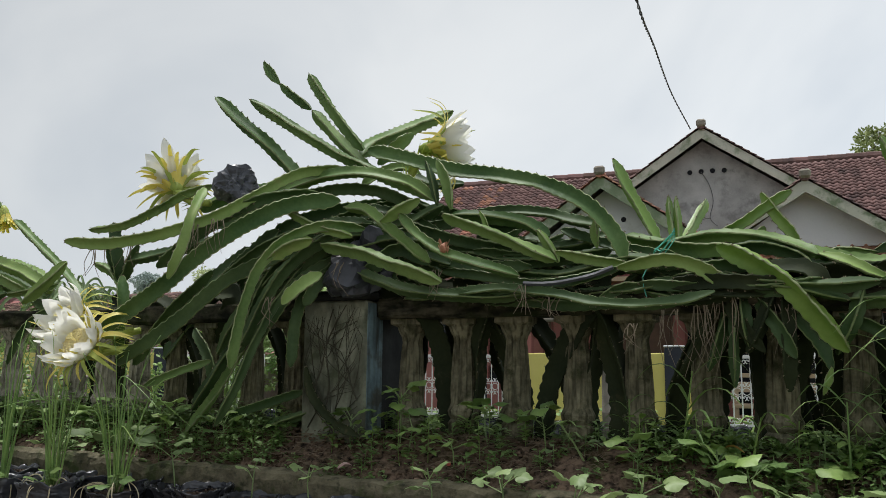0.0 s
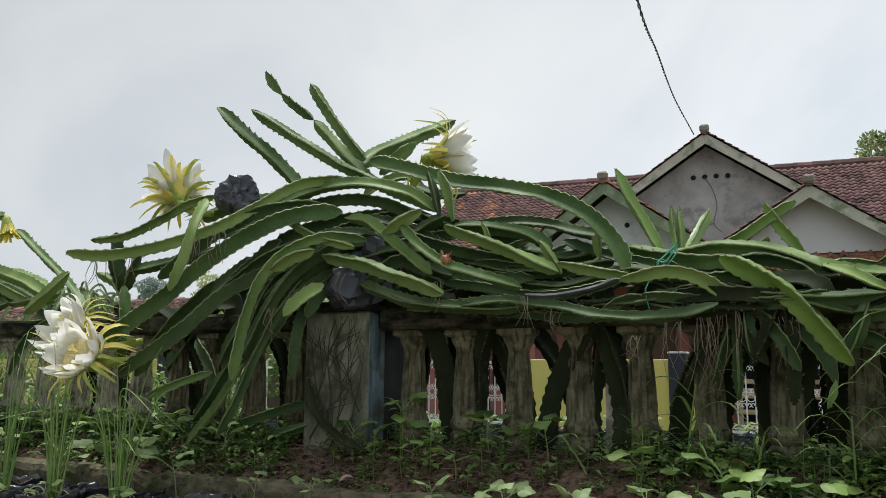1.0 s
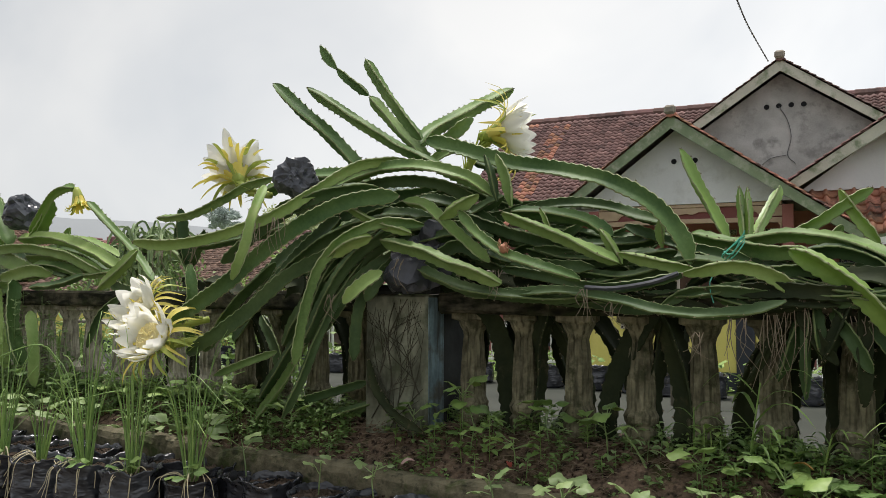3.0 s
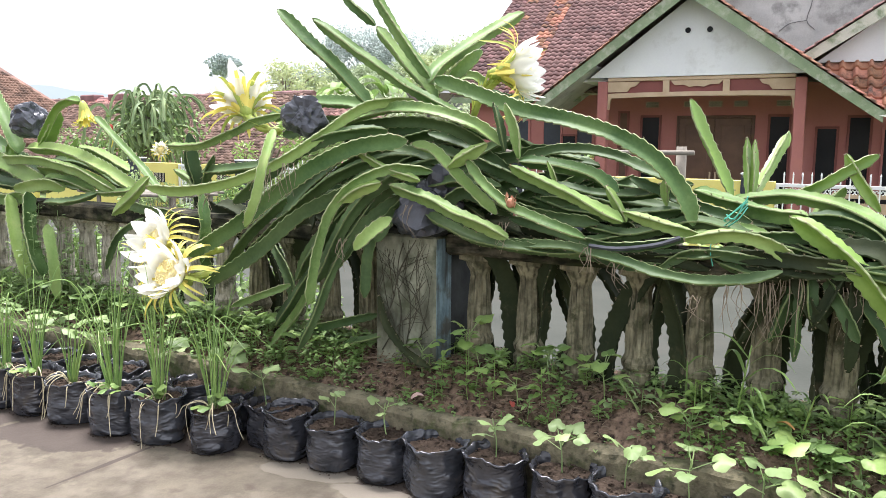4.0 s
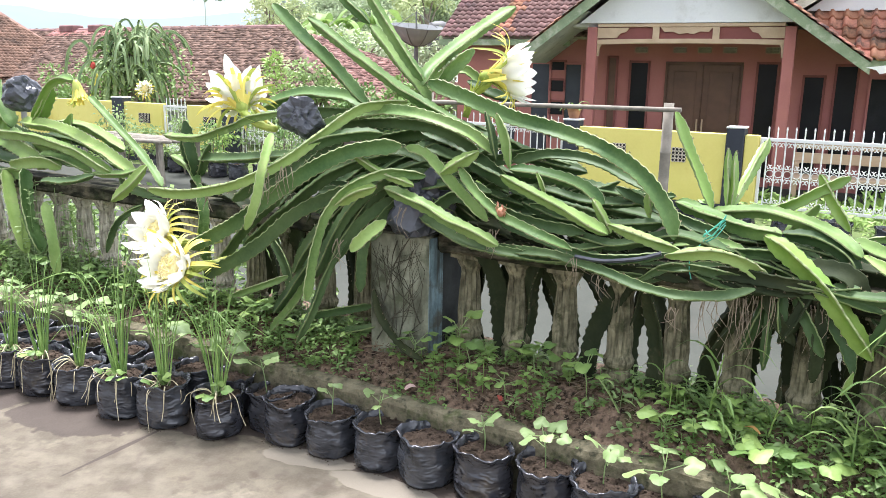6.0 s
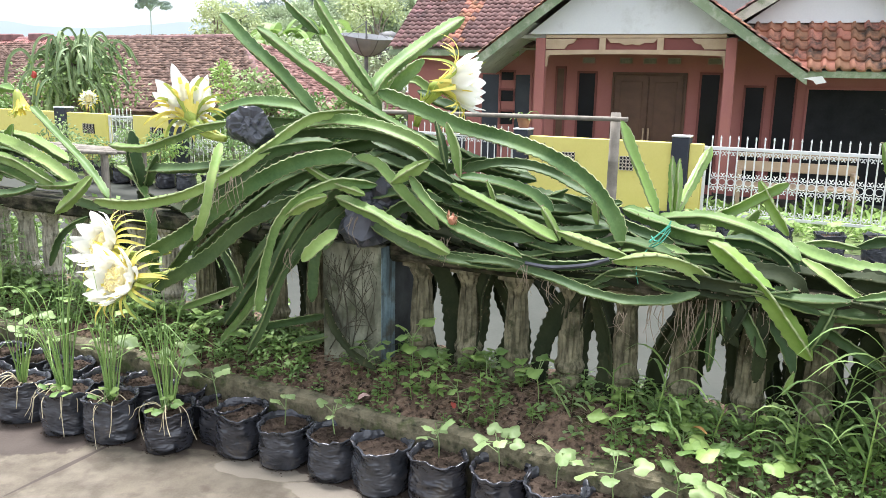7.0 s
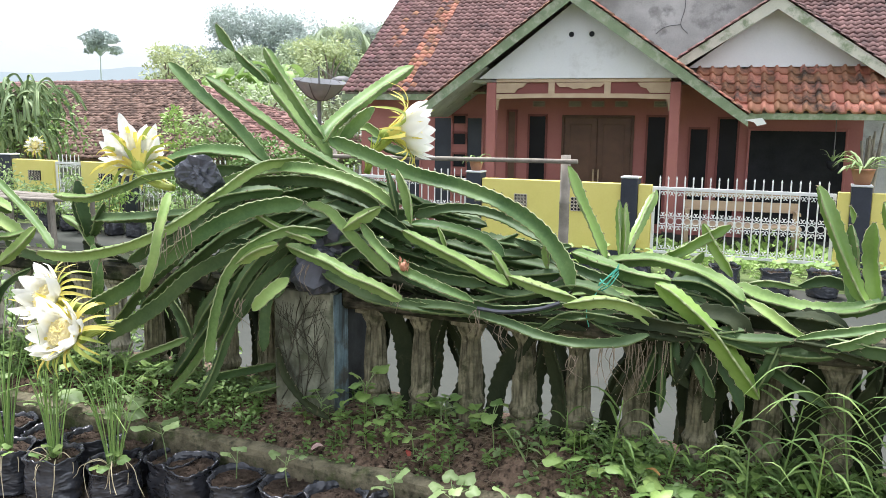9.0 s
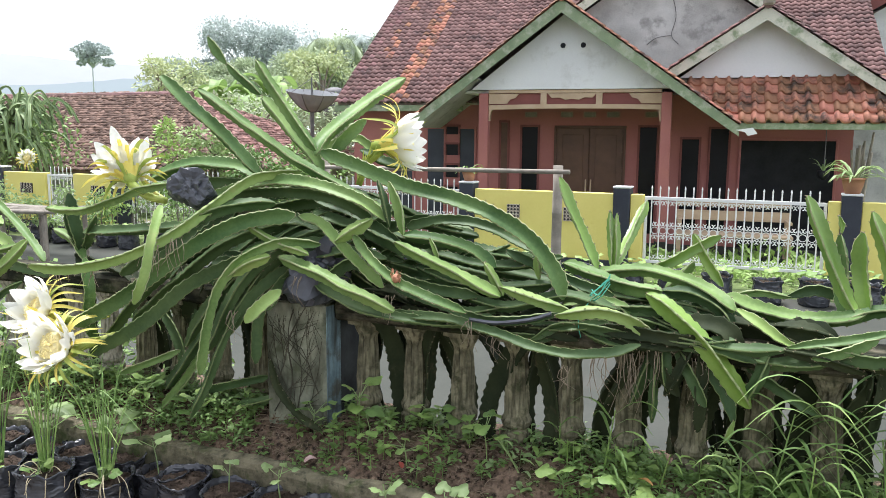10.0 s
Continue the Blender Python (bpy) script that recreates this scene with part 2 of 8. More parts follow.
stain(FLOOR, ((-0.22, -0.54, 0.2, 0.06, 10), (0.14, -0.56, 0.22, 0.06, 4), (0.9, -0.7, 0.5, 0.14, 8)), (0.215, 0.19, 0.15), 0.8)
LEAF = material("leaf_green", (0.14, 0.25, 0.055), (0.3, 0.44, 0.14), 14, 90, 0.5, 0.2, vary=0.3, thin=0.2)
LEAF_PALE = material("pale_leaf", (0.21, 0.31, 0.105), (0.31, 0.415, 0.19), 14, 90, 0.5, 0.2, vary=0.15, thin=0.25)
LEAF_DARK = material("dark_leaf", (0.12, 0.215, 0.06), (0.28, 0.41, 0.14), 14, 90, 0.55, 0.2, vary=0.3, thin=0.15)
SCALLION = material("onion_leaf", (0.19, 0.34, 0.085), (0.37, 0.53, 0.18), 20, 120, 0.4, 0.1, vary=0.25, thin=0.2)
GRASS = material("grass_blade", (0.075, 0.15, 0.035), (0.2, 0.31, 0.085), 14, 90, 0.5, 0.2, vary=0.3, thin=0.2)
LITTER = material("dead_stalk_brown", (0.09, 0.066, 0.045), (0.31, 0.24, 0.165), 20, 200, 0.9, 0.2)
STRAW = material("dry_leaf", (0.42, 0.36, 0.22), (0.68, 0.61, 0.43), 20, 120, 0.8, 0.2)
YELLOW = material("yellow_wall_paint", (0.66, 0.57, 0.15), (0.77, 0.68, 0.22), 2, 40, 0.75, 0.15, blotch=(0.56, 0.44, 0.08), blotch_scale=2.5, blotch_at=0.66)
NAVY = material("navy_paint", (0.02, 0.024, 0.035), (0.045, 0.05, 0.065), 4, 50, 0.6, 0.2)
WHITE_METAL = material("white_metal_paint", (0.68, 0.68, 0.66), (0.82, 0.82, 0.8), 6, 60, 0.45, 0.1, blotch=(0.4, 0.33, 0.26), blotch_scale=9, blotch_at=0.74)
WHITE_WALL = material("white_wall_paint", (0.62, 0.63, 0.64), (0.74, 0.75, 0.76), 1.2, 40, 0.85, 0.15, blotch=(0.5, 0.5, 0.49), blotch_scale=1.6, blotch_at=0.63)
GREY_PLASTER = material("grey_plaster", (0.28, 0.28, 0.27), (0.56, 0.56, 0.545), 2.6, 50, 0.9, 0.4, blotch=(0.25, 0.25, 0.24), blotch_scale=3, blotch_at=0.6)
SALMON = material("salmon_wall_paint", (0.3, 0.112, 0.1), (0.41, 0.165, 0.15), 1.5, 40, 0.8, 0.12, blotch=(0.36, 0.14, 0.12), blotch_scale=2, blotch_at=0.62)
MAROON = material("maroon_paint", (0.16, 0.05, 0.045), (0.22, 0.07, 0.06), 4, 40, 0.7, 0.1)
TAN_WOOD = material("pale_carved_wood", (0.38, 0.27, 0.18), (0.52, 0.4, 0.28), 5, 60, 0.7, 0.2)
DARK_WOOD = material("brown_door_wood", (0.07, 0.034, 0.022), (0.14, 0.072, 0.044), 5, 70, 0.5, 0.2)
GREEN_WOOD = material("faded_green_paint", (0.15, 0.205, 0.115), (0.28, 0.34, 0.215), 5, 60, 0.8, 0.3, blotch=(0.36, 0.385, 0.29), blotch_scale=6, blotch_at=0.56)
PALE_WOOD = material("flaked_pale_paint", (0.46, 0.46, 0.38), (0.64, 0.63, 0.54), 3, 50, 0.85, 0.25, blotch=(0.22, 0.27, 0.17), blotch_scale=4, blotch_at=0.58)
GREY_WOOD = material("weathered_grey_wood", (0.18, 0.16, 0.13), (0.4, 0.36, 0.3), 9, 90, 0.9, 0.4)
TILE = material("brown_roof_tile", (0.12, 0.064, 0.06), (0.29, 0.17, 0.155), 5, 60, 0.85, 0.4, vary=0.25, blotch=(0.1, 0.062, 0.06), blotch_scale=2.4, blotch_at=0.58, island=0.28)
TILE_OLD = material("lichened_roof_tile", (0.16, 0.088, 0.074), (0.36, 0.215, 0.18), 5, 50, 0.9, 0.4, vary=0.35, blotch=(0.44, 0.38, 0.34), blotch_scale=9, blotch_at=0.67, island=0.5)
TILE_RED = material("orange_roof_tile", (0.3, 0.13, 0.085), (0.5, 0.25, 0.16), 3, 40, 0.85, 0.3, vary=0.25, blotch=(0.075, 0.055, 0.045), blotch_scale=2.8, blotch_at=0.54, island=0.25)
TILE_ROSE = material("rose_roof_tile", (0.26, 0.14, 0.11), (0.4, 0.23, 0.18), 3, 40, 0.85, 0.3, vary=0.3, blotch=(0.13, 0.08, 0.065), blotch_scale=2.0, blotch_at=0.56, island=0.3)
VINE = material("dry_vine_brown", (0.035, 0.035, 0.024), (0.1, 0.095, 0.066), 20, 100, 0.9, 0.1)
DARK_GLASS = material("dark_window_glass", (0.006, 0.007, 0.009), (0.012, 0.013, 0.016), 3, 30, 0.25, 0.0, spec=0.2)
SHUTTER = material("dark_shutter", (0.008, 0.009, 0.011), (0.022, 0.023, 0.026), 5, 40, 0.6, 0.3, spec=0.15)
STREET = material("street_concrete", (0.043, 0.048, 0.04), (0.078, 0.082, 0.07), 1.3, 40, 0.9, 0.2, blotch=(0.07, 0.07, 0.06), blotch_scale=0.9, blotch_at=0.6, spec=0.15)
GROUND = material("grassy_ground", (0.06, 0.1, 0.03), (0.14, 0.18, 0.06), 0.8, 20, 0.95, 0.6, blotch=(0.16, 0.12, 0.07), blotch_scale=0.7, blotch_at=0.6, depth=0.02)
BAMBOO = material("dry_bamboo", (0.14, 0.125, 0.1), (0.3, 0.27, 0.22), 10, 90, 0.7, 0.2)
CABLE = material("grey_cable", (0.09, 0.09, 0.09), (0.17, 0.17, 0.17), 10, 90, 0.6, 0.0)
LATTICE = material("pale_vent_lattice", (0.5, 0.44, 0.36), (0.66, 0.6, 0.5), 8, 60, 0.8, 0.1)
CLAY = material("terracotta_pot", (0.3, 0.14, 0.08), (0.42, 0.22, 0.13), 8, 60, 0.8, 0.2)
TREE_BARK = material("tree_bark", (0.12, 0.1, 0.08), (0.24, 0.2, 0.16), 8, 50, 0.9, 0.4)


# ---- mesh helpers ----
def mesh_of(bm, name, *mats):
    me = bpy.data.meshes.new(name)
    bm.to_mesh(me)
    bm.free()
    for m in mats:
        me.materials.append(m)
    return me


def part(name, bm, mats, parent=None, label="", at=None, smooth=False):
    """Links a bmesh or a mesh as one object, under parent where one is given."""
    if not isinstance(mats, (tuple, list)):
        mats = (mats,)
    me = mesh_of(bm, name, *mats) if isinstance(bm, bmesh.types.BMesh) else bm
    if smooth:
        for p in me.polygons:
            p.use_smooth = True
    ob = new(name, me)
    if parent is not None:
        ob.parent = parent
    if at is not None:
        ob.matrix_basis = at
    if label:
        ob["label"] = label
    return ob


def thing(name, label, category, at=None, group="", kind=""):
    ob = new(name)
    ob.empty_display_size = 0.1
    if at is not None:
        ob.matrix_basis = at
    return tagged(ob, label, category, group, kind)


def box(bm, x0, x1, y0, y1, z0, z1, bevel=0.0, at=None, mat=0):
    """Adds a box, its edges rounded by bevel."""
    m = Matrix.LocRotScale(((x0 + x1) / 2, (y0 + y1) / 2, (z0 + z1) / 2), None, (x1 - x0, y1 - y0, z1 - z0))
    if at is not None:
        m = at @ m
    vs = bmesh.ops.create_cube(bm, size=1.0, matrix=m)["verts"]
    fs = {f for v in vs for f in v.link_faces}
    for f in fs:
        f.material_index = mat
    if bevel:
        es = list({e for v in vs for e in v.link_edges})
        bmesh.ops.bevel(bm, geom=es, offset=bevel, segments=1, affect="EDGES", clamp_overlap=True)
    return bm


def boxed(x0, x1, y0, y1, z0, z1, bevel=0.0):
    return box(bmesh.new(), x0, x1, y0, y1, z0, z1, bevel)


def prism(points, y0, y1, bm=None):
    """A flat outline in x and z, given a thickness along y."""
    bm = bm or bmesh.new()
    a = [bm.verts.new((x, y0, z)) for x, z in points]
    b = [bm.verts.new((x, y1, z)) for x, z in points]
    bm.faces.new(a)
    bm.faces.new(b[::-1])
    for i in range(len(a)):
        j = (i + 1) % len(a)
        bm.faces.new((a[j], a[i], b[i], b[j]))
    bmesh.ops.recalc_face_normals(bm, faces=bm.faces)
    return bm


def slab(corners, thick):
    """A plate under four corners given in order."""
    bm = bmesh.new()
    c = [Vector(p) for p in corners]
    n = (c[1] - c[0]).cross(c[3] - c[0]).normalized()
    if n.z < 0:
        n = -n
    top = [bm.verts.new(p) for p in c]
    low = [bm.verts.new(p - n * thick) for p in c]
    bm.faces.new(top)
    bm.faces.new(low[::-1])
    for i in range(4):
        j = (i + 1) % 4
        bm.faces.new((top[j], top[i], low[i], low[j]))
    bmesh.ops.recalc_face_normals(bm, faces=bm.faces)
    return bm


def lathe(profile, n=16, bm=None, at=None, square=False):
    """A turned solid from (radius, height) pairs; square: four-sided."""
    bm = bm or bmesh.new()
    k = 4 if square else n
    rings = []
    for r, z in profile:
        ring = []
        for i in range(k):
            a = 2 * math.pi * (i + (0.5 if square else 0)) / k
            q = r * (math.sqrt(2) if square else 1)
            p = Vector((q * math.cos(a), q * math.sin(a), z))
            ring.append(bm.verts.new(at @ p if at is not None else p))
        rings.append(ring)
    for a, b in zip(rings, rings[1:]):
        for i in range(k):
            j = (i + 1) % k
            bm.faces.new((a[i], a[j], b[j], b[i]))
    bm.faces.new(rings[0][::-1])
    bm.faces.new(rings[-1])
    return bm


def spline(points, step):
    """A smooth line through the points, at about even steps."""
    p = [Vector(q) for q in points]
    p = [p[0] * 2 - p[1]] + p + [p[-1] * 2 - p[-2]]
    out = []
    for i in range(1, len(p) - 2):
        a, b, c, d = p[i - 1:i + 3]
        n = max(2, round((c - b).length / step))
        for k in range(n):
            t = k / n
            out.append(0.5 * (2 * b + (c - a) * t + (2 * a - 5 * b + 4 * c - d) * t * t + (3 * b - a - 3 * c + d) * t ** 3))
    out.append(p[-2])
    return out


def frames_along(line, up=Vector((0, 0, 1))):
    """Tangent and two cross axes at each point, carried along without twist."""
    out, side = [], None
    for i, q in enumerate(line):
        t = (line[min(i + 1, len(line) - 1)] - line[max(i - 1, 0)]).normalized()
        if side is None:
            side = t.cross(up)
            if side.length < 0.05:
                side = t.cross(Vector((1, 0, 0)))
        side = (side - t * side.dot(t)).normalized()
        out.append((t, side, side.cross(t)))
    return out


def tube(bm, points, radius, n=6, step=0.03, taper=1.0, mat=0):
    """A round rod along a smooth line; taper: the end's share of the radius."""
    line = spline(points, step) if len(points) > 2 else [Vector(q) for q in points]
    axes = frames_along(line)
    rings = []
    for i, (q, (t, s, u)) in enumerate(zip(line, axes)):
        r = radius * (1 + (taper - 1) * i / (len(line) - 1))
        rings.append([bm.verts.new(q + s * (r * math.cos(2 * math.pi * k / n)) + u * (r * math.sin(2 * math.pi * k / n))) for k in range(n)])
    for a, b in zip(rings, rings[1:]):
        for k in range(n):
            j = (k + 1) % n
            bm.faces.new((a[k], a[j], b[j], b[k])).material_index = mat
    bm.faces.new(rings[0][::-1]).material_index = mat
    bm.faces.new(rings[-1]).material_index = mat
    return bm


def blade(bm, points, width, fold=0.25, mat=0, step=0.04, shape=None):
    """A leaf along a line: two halves folded at the midrib, pointed at the end."""
    line = spline(points, step) if len(points) > 2 else [Vector(q) for q in points]
    axes = frames_along(line)
    rows = []
    for i, (q, (t, s, u)) in enumerate(zip(line, axes)):
        f = i / (len(line) - 1)
        w = width * 0.5 * (shape(f) if shape else max(0.04, math.sin(math.pi * min(1, 0.12 + 0.88 * f)) ** 0.7))
        rows.append((bm.verts.new(q + s * w + u * w * fold), bm.verts.new(q), bm.verts.new(q - s * w + u * w * fold)))
    for a, b in zip(rows, rows[1:]):
        for k in (0, 1):
            bm.faces.new((a[k], a[k + 1], b[k + 1], b[k])).material_index = mat
    return bm

# ---- ground, terrace and planting bed ----
FLOOR_Z, STREET_Z = -0.19, -0.5


def sheet(n_x, n_y, place, bm=None):
    """A grid of n_x by n_y cells; place turns (u, v) in 0..1 into a point."""
    bm = bm or bmesh.new()
    vs = [[bm.verts.new(place(i / n_x, j / n_y)) for i in range(n_x + 1)] for j in range(n_y + 1)]
    for j in range(n_y):
        for i in range(n_x):
            bm.faces.new((vs[j][i], vs[j][i + 1], vs[j + 1][i + 1], vs[j + 1][i]))
    return bm


def ground_point(u, v):
    r = 2.0 * (3000 / 2.0) ** v
    a = 2 * math.pi * u
    return Vector((r * math.cos(a), 8 + r * math.sin(a), STREET_Z - 0.03 - 0.0012 * max(0, r - 40)))


ground_bm = sheet(64, 28, ground_point)
bmesh.ops.contextual_create(ground_bm, geom=[v for v in ground_bm.verts if (v.co.xy - Vector((0, 8))).length < 2.01])
bmesh.ops.remove_doubles(ground_bm, verts=ground_bm.verts, dist=0.001)
bmesh.ops.recalc_face_normals(ground_bm, faces=ground_bm.faces)
tagged(part("ground", ground_bm, GROUND), "grassy valley ground reaching to the hills", "ground", kind="structure")
tagged(part("road", boxed(-40, 40, 0.2, 6.55, STREET_Z - 0.15, STREET_Z), STREET, at=FENCE), "pale grey concrete street between the two fences", "road", kind="structure")

terrace = part("floor", boxed(-15, 15, -15.0, -0.335, FLOOR_Z - 0.5, FLOOR_Z), FLOOR, at=FENCE)
tagged(terrace, "stained concrete terrace floor with damp patches", "floor", kind="structure")


kerb_bm = bmesh.new()
KERB_SHAPE = ((-0.336, FLOOR_Z - 0.1), (-0.338, -0.12), (-0.337, -0.05), (-0.336, 0.0), (-0.328, 0.022), (-0.31, 0.031), (-0.285, 0.034), (-0.266, 0.02), (-0.265, FLOOR_Z - 0.1))
for k in range(501):
    s = -5 + k * 0.02
    sag = noise.noise(Vector((s * 2.3, 0, 7))) * 0.014 + max(0.0, noise.noise(Vector((s * 6, 0, 2))) - 0.25) * -0.06
    row = []
    for y, z in KERB_SHAPE:
        q = noise.noise_vector(Vector((s * 14, y * 14, z * 14))) * 0.008 + noise.noise_vector(Vector((s * 40, y * 40, z * 40))) * 0.004
        row.append(kerb_bm.verts.new((s, y + q.y, z + (sag + q.z if z > -0.02 else 0))))
    if k:
        for a in range(len(row) - 1):
            kerb_bm.faces.new((last[a], row[a], row[a + 1], last[a + 1]))
    last = row
bmesh.ops.recalc_face_normals(kerb_bm, faces=kerb_bm.faces)
tagged(part("kerb", kerb_bm, KERB, at=FENCE), "low mossy concrete kerb holding the planting bed", "kerb", kind="structure")


def bed_height(s, d):
    v = min(1, max(0, (d + 0.28) / 0.42))
    return 0.015 + 0.125 * min(1, v * 2.6)


def bed_point(u, v):
    s, d = -6 + 12 * u, -0.28 + 0.42 * v
    h = bed_height(s, d)
    n = noise.noise(Vector((s * 3, d * 3, 0))) * 0.03 + noise.noise(Vector((s * 11, d * 11, 4))) * 0.014
    return Vector((s, d, h + n))


bed = sheet(260, 12, bed_point)
tagged(part("planting_bed", bed, SOIL, at=FENCE, smooth=True), "damp brown soil bed along the balustrade", "soil", kind="structure")
tagged(part("retaining_wall", boxed(-9, 9, -0.268, 0.16, STREET_Z - 0.3, -0.06), BARK_CONCRETE, at=FENCE), "weathered concrete retaining wall under the balustrade", "wall", kind="structure")

# ---- balustrade ----
RAIL_TOP, RAIL_LOW = 0.61, 0.535
balustrade = thing("balustrade", "weathered grey concrete balustrade with turned balusters, overgrown", "balustrade", FENCE, kind="structure")
BALUSTER = [(0.06, 0.1), (0.06, 0.14), (0.048, 0.15), (0.053, 0.165), (0.054, 0.185), (0.044, 0.198), (0.052, 0.21), (0.055, 0.226), (0.048, 0.24), (0.044, 0.25),
            (0.046, 0.3), (0.043, 0.36), (0.039, 0.42), (0.035, 0.455), (0.038, 0.472), (0.049, 0.492), (0.054, 0.508), (0.06, 0.517), (0.06, 0.536)]


def fluted(profile, n=24):
    """A baluster with shallow flutes on its shaft, square at foot and head."""
    bm, rings = bmesh.new(), []
    for k, (r, z) in enumerate(profile):
        ring = []
        for i in range(n):
            a = 2 * math.pi * i / n
            c, s = math.cos(a), math.sin(a)
            if k < 2 or k > len(profile) - 3:
                q = r / max(abs(c), abs(s)) * 0.97
            else:
                q = r * (1 - (0.15 if i % 2 and 0.255 < z < 0.46 else 0))
            ring.append(bm.verts.new((q * c, q * s, z)))
        rings.append(ring)
    for a, b in zip(rings, rings[1:]):
        for i in range(n):
            j = (i + 1) % n
            bm.faces.new((a[i], a[j], b[j], b[i]))
    bm.faces.new(rings[0][::-1])
    bm.faces.new(rings[-1])
    return mesh_of(bm, "baluster", BARK_CONCRETE)


baluster_mesh = fluted(BALUSTER)
# Paler copy for the left; the other carries the plant's shade in its colour.
pale_mesh = baluster_mesh.copy()
pale_mesh.materials[0] = PALE_CONCRETE
rng = random.Random(5)
spots = [0.155 + 0.2 * i for i in range(14)] + [-0.34 - 0.205 * i for i in range(22)]
for s in spots:
    part("baluster", pale_mesh if s < -1.1 else baluster_mesh, BARK_CONCRETE, balustrade, at=pose(s, rng.uniform(-0.006, 0.006), 0, 0, rng.uniform(-0.8, 0.8), rng.uniform(-4, 4)))


def worn_bar(s0, s1, d0, d1, z0, z1, seed, cuts=0.12):
    bm = boxed(s0, s1, d0, d1, z0, z1, 0.012)
    n = max(1, int((s1 - s0) / cuts))
    for i in range(1, n):
        bmesh.ops.bisect_plane(bm, geom=bm.verts[:] + bm.edges[:] + bm.faces[:], plane_co=(s0 + (s1 - s0) * i / n, 0, 0), plane_no=(1, 0, 0))
    for v in bm.verts:
        v.co += noise.noise_vector(v.co * 7 + Vector((seed, 0, 0))) * 0.009
    return bm


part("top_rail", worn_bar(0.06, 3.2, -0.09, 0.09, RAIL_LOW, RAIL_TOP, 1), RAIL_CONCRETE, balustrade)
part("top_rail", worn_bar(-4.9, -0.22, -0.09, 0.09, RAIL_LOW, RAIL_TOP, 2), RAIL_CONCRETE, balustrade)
part("bottom_rail", worn_bar(0.06, 3.2, -0.075, 0.075, 0.03, 0.105, 3), BARK_CONCRETE, balustrade)
part("bottom_rail", worn_bar(-4.9, -0.22, -0.075, 0.075, 0.03, 0.105, 4), BARK_CONCRETE, balustrade)
post_bm = boxed(-0.215, 0.052, -0.137, 0.137, 0.0, 0.6, 0.008)
post = part("post", post_bm, POST_PLASTER, balustrade, "square plastered post, its side painted blue, dry vines on it")
part("painted_side", boxed(0.053, 0.0565, -0.132, -0.035, 0.02, 0.59), BLUE_PAINT, post, "flaked pale blue paint")
DARK_PLASTER = material("near_black_plaster", (0.012, 0.014, 0.014), (0.05, 0.056, 0.055), 9, 70, 0.95, 0.6)
part("dark_side", boxed(0.053, 0.0565, -0.0348, 0.13, 0.02, 0.59), DARK_PLASTER, post, "near-black strip of plaster behind the blue paint")
# Near-black cap: shade under the stem mass is put into its colour.
part("post_cap", boxed(-0.23, 0.067, -0.15, 0.15, 0.602, 0.635, 0.01), DARK_PLASTER, post)

# ---- yellow front wall with gates across the street ----
WALL_D = 7.05
front_wall = thing("front_wall", "yellow painted garden wall with navy posts and base", "wall", FENCE, kind="structure")


def wall_run(s0, s1):
    part("wall_panel", boxed(s0, s1, WALL_D, WALL_D + 0.12, -0.3, 0.52, 0.006), YELLOW, front_wall)
    part("wall_base", boxed(s0, s1, WALL_D - 0.015, WALL_D + 0.135, STREET_Z - 0.1, -0.302, 0.006), NAVY, front_wall)


def wall_post(s, w=0.2):
    ob = part("wall_post", boxed(s, s + w, WALL_D - 0.03, WALL_D + 0.17, STREET_Z - 0.1, 0.585, 0.008), NAVY, front_wall)
    part("post_cap", boxed(s - 0.006, s + w + 0.006, WALL_D - 0.036, WALL_D + 0.176, 0.587, 0.61, 0.006), WHITE_WALL, ob)


def vent_block(s, z, parent, w=0.17, h=0.17, depth=WALL_D - 0.004, mat=LATTICE, n=4, rows=4):
    bm = boxed(s, s + w, depth - 0.004, depth + 0.003, z, z + h)
    ob = part("vent_recess", bm, SHUTTER, parent)
    lattice = bmesh.new()
    for i in range(n):
        for j in range(rows):
            cx, cz = s + w * (i + 0.5) / n, z + h * (j + 0.5) / rows
            r = min(w / n, h / rows) * 0.5
            pts = [(cx + r * math.cos(a * math.pi / 4), depth - 0.012, cz + r * math.sin(a * math.pi / 4)) for a in range(8)]
            for a in range(8):
                tube(lattice, [pts[a], pts[(a + 1) % 8]], 0.0045, 4)
    part("lattice", lattice, mat, ob, "pale vent lattice")


wall_run(-2.19, -0.385)
wall_post(-2.4)
wall_post(-0.385)
wall_run(-0.183, -0.03)
wall_run(1.965, 2.09)
wall_post(2.09)
wall_run(2.292, 6.0)
vent_block(-1.74, 0.17, front_wall)
vent_block(-1.0, 0.16, front_wall)
wall_post(-8.5, 0.36)
wall_run(-9.35, -8.502)
wall_run(-11.0, -10.0)
wall_post(-11.3, 0.3)
wall_run(-14.0, -11.302)
wall_run(-18.0, -14.4)
vent_block(-8.95, 0.17, front_wall, 0.3)
vent_block(-10.6, 0.17, front_wall, 0.3)


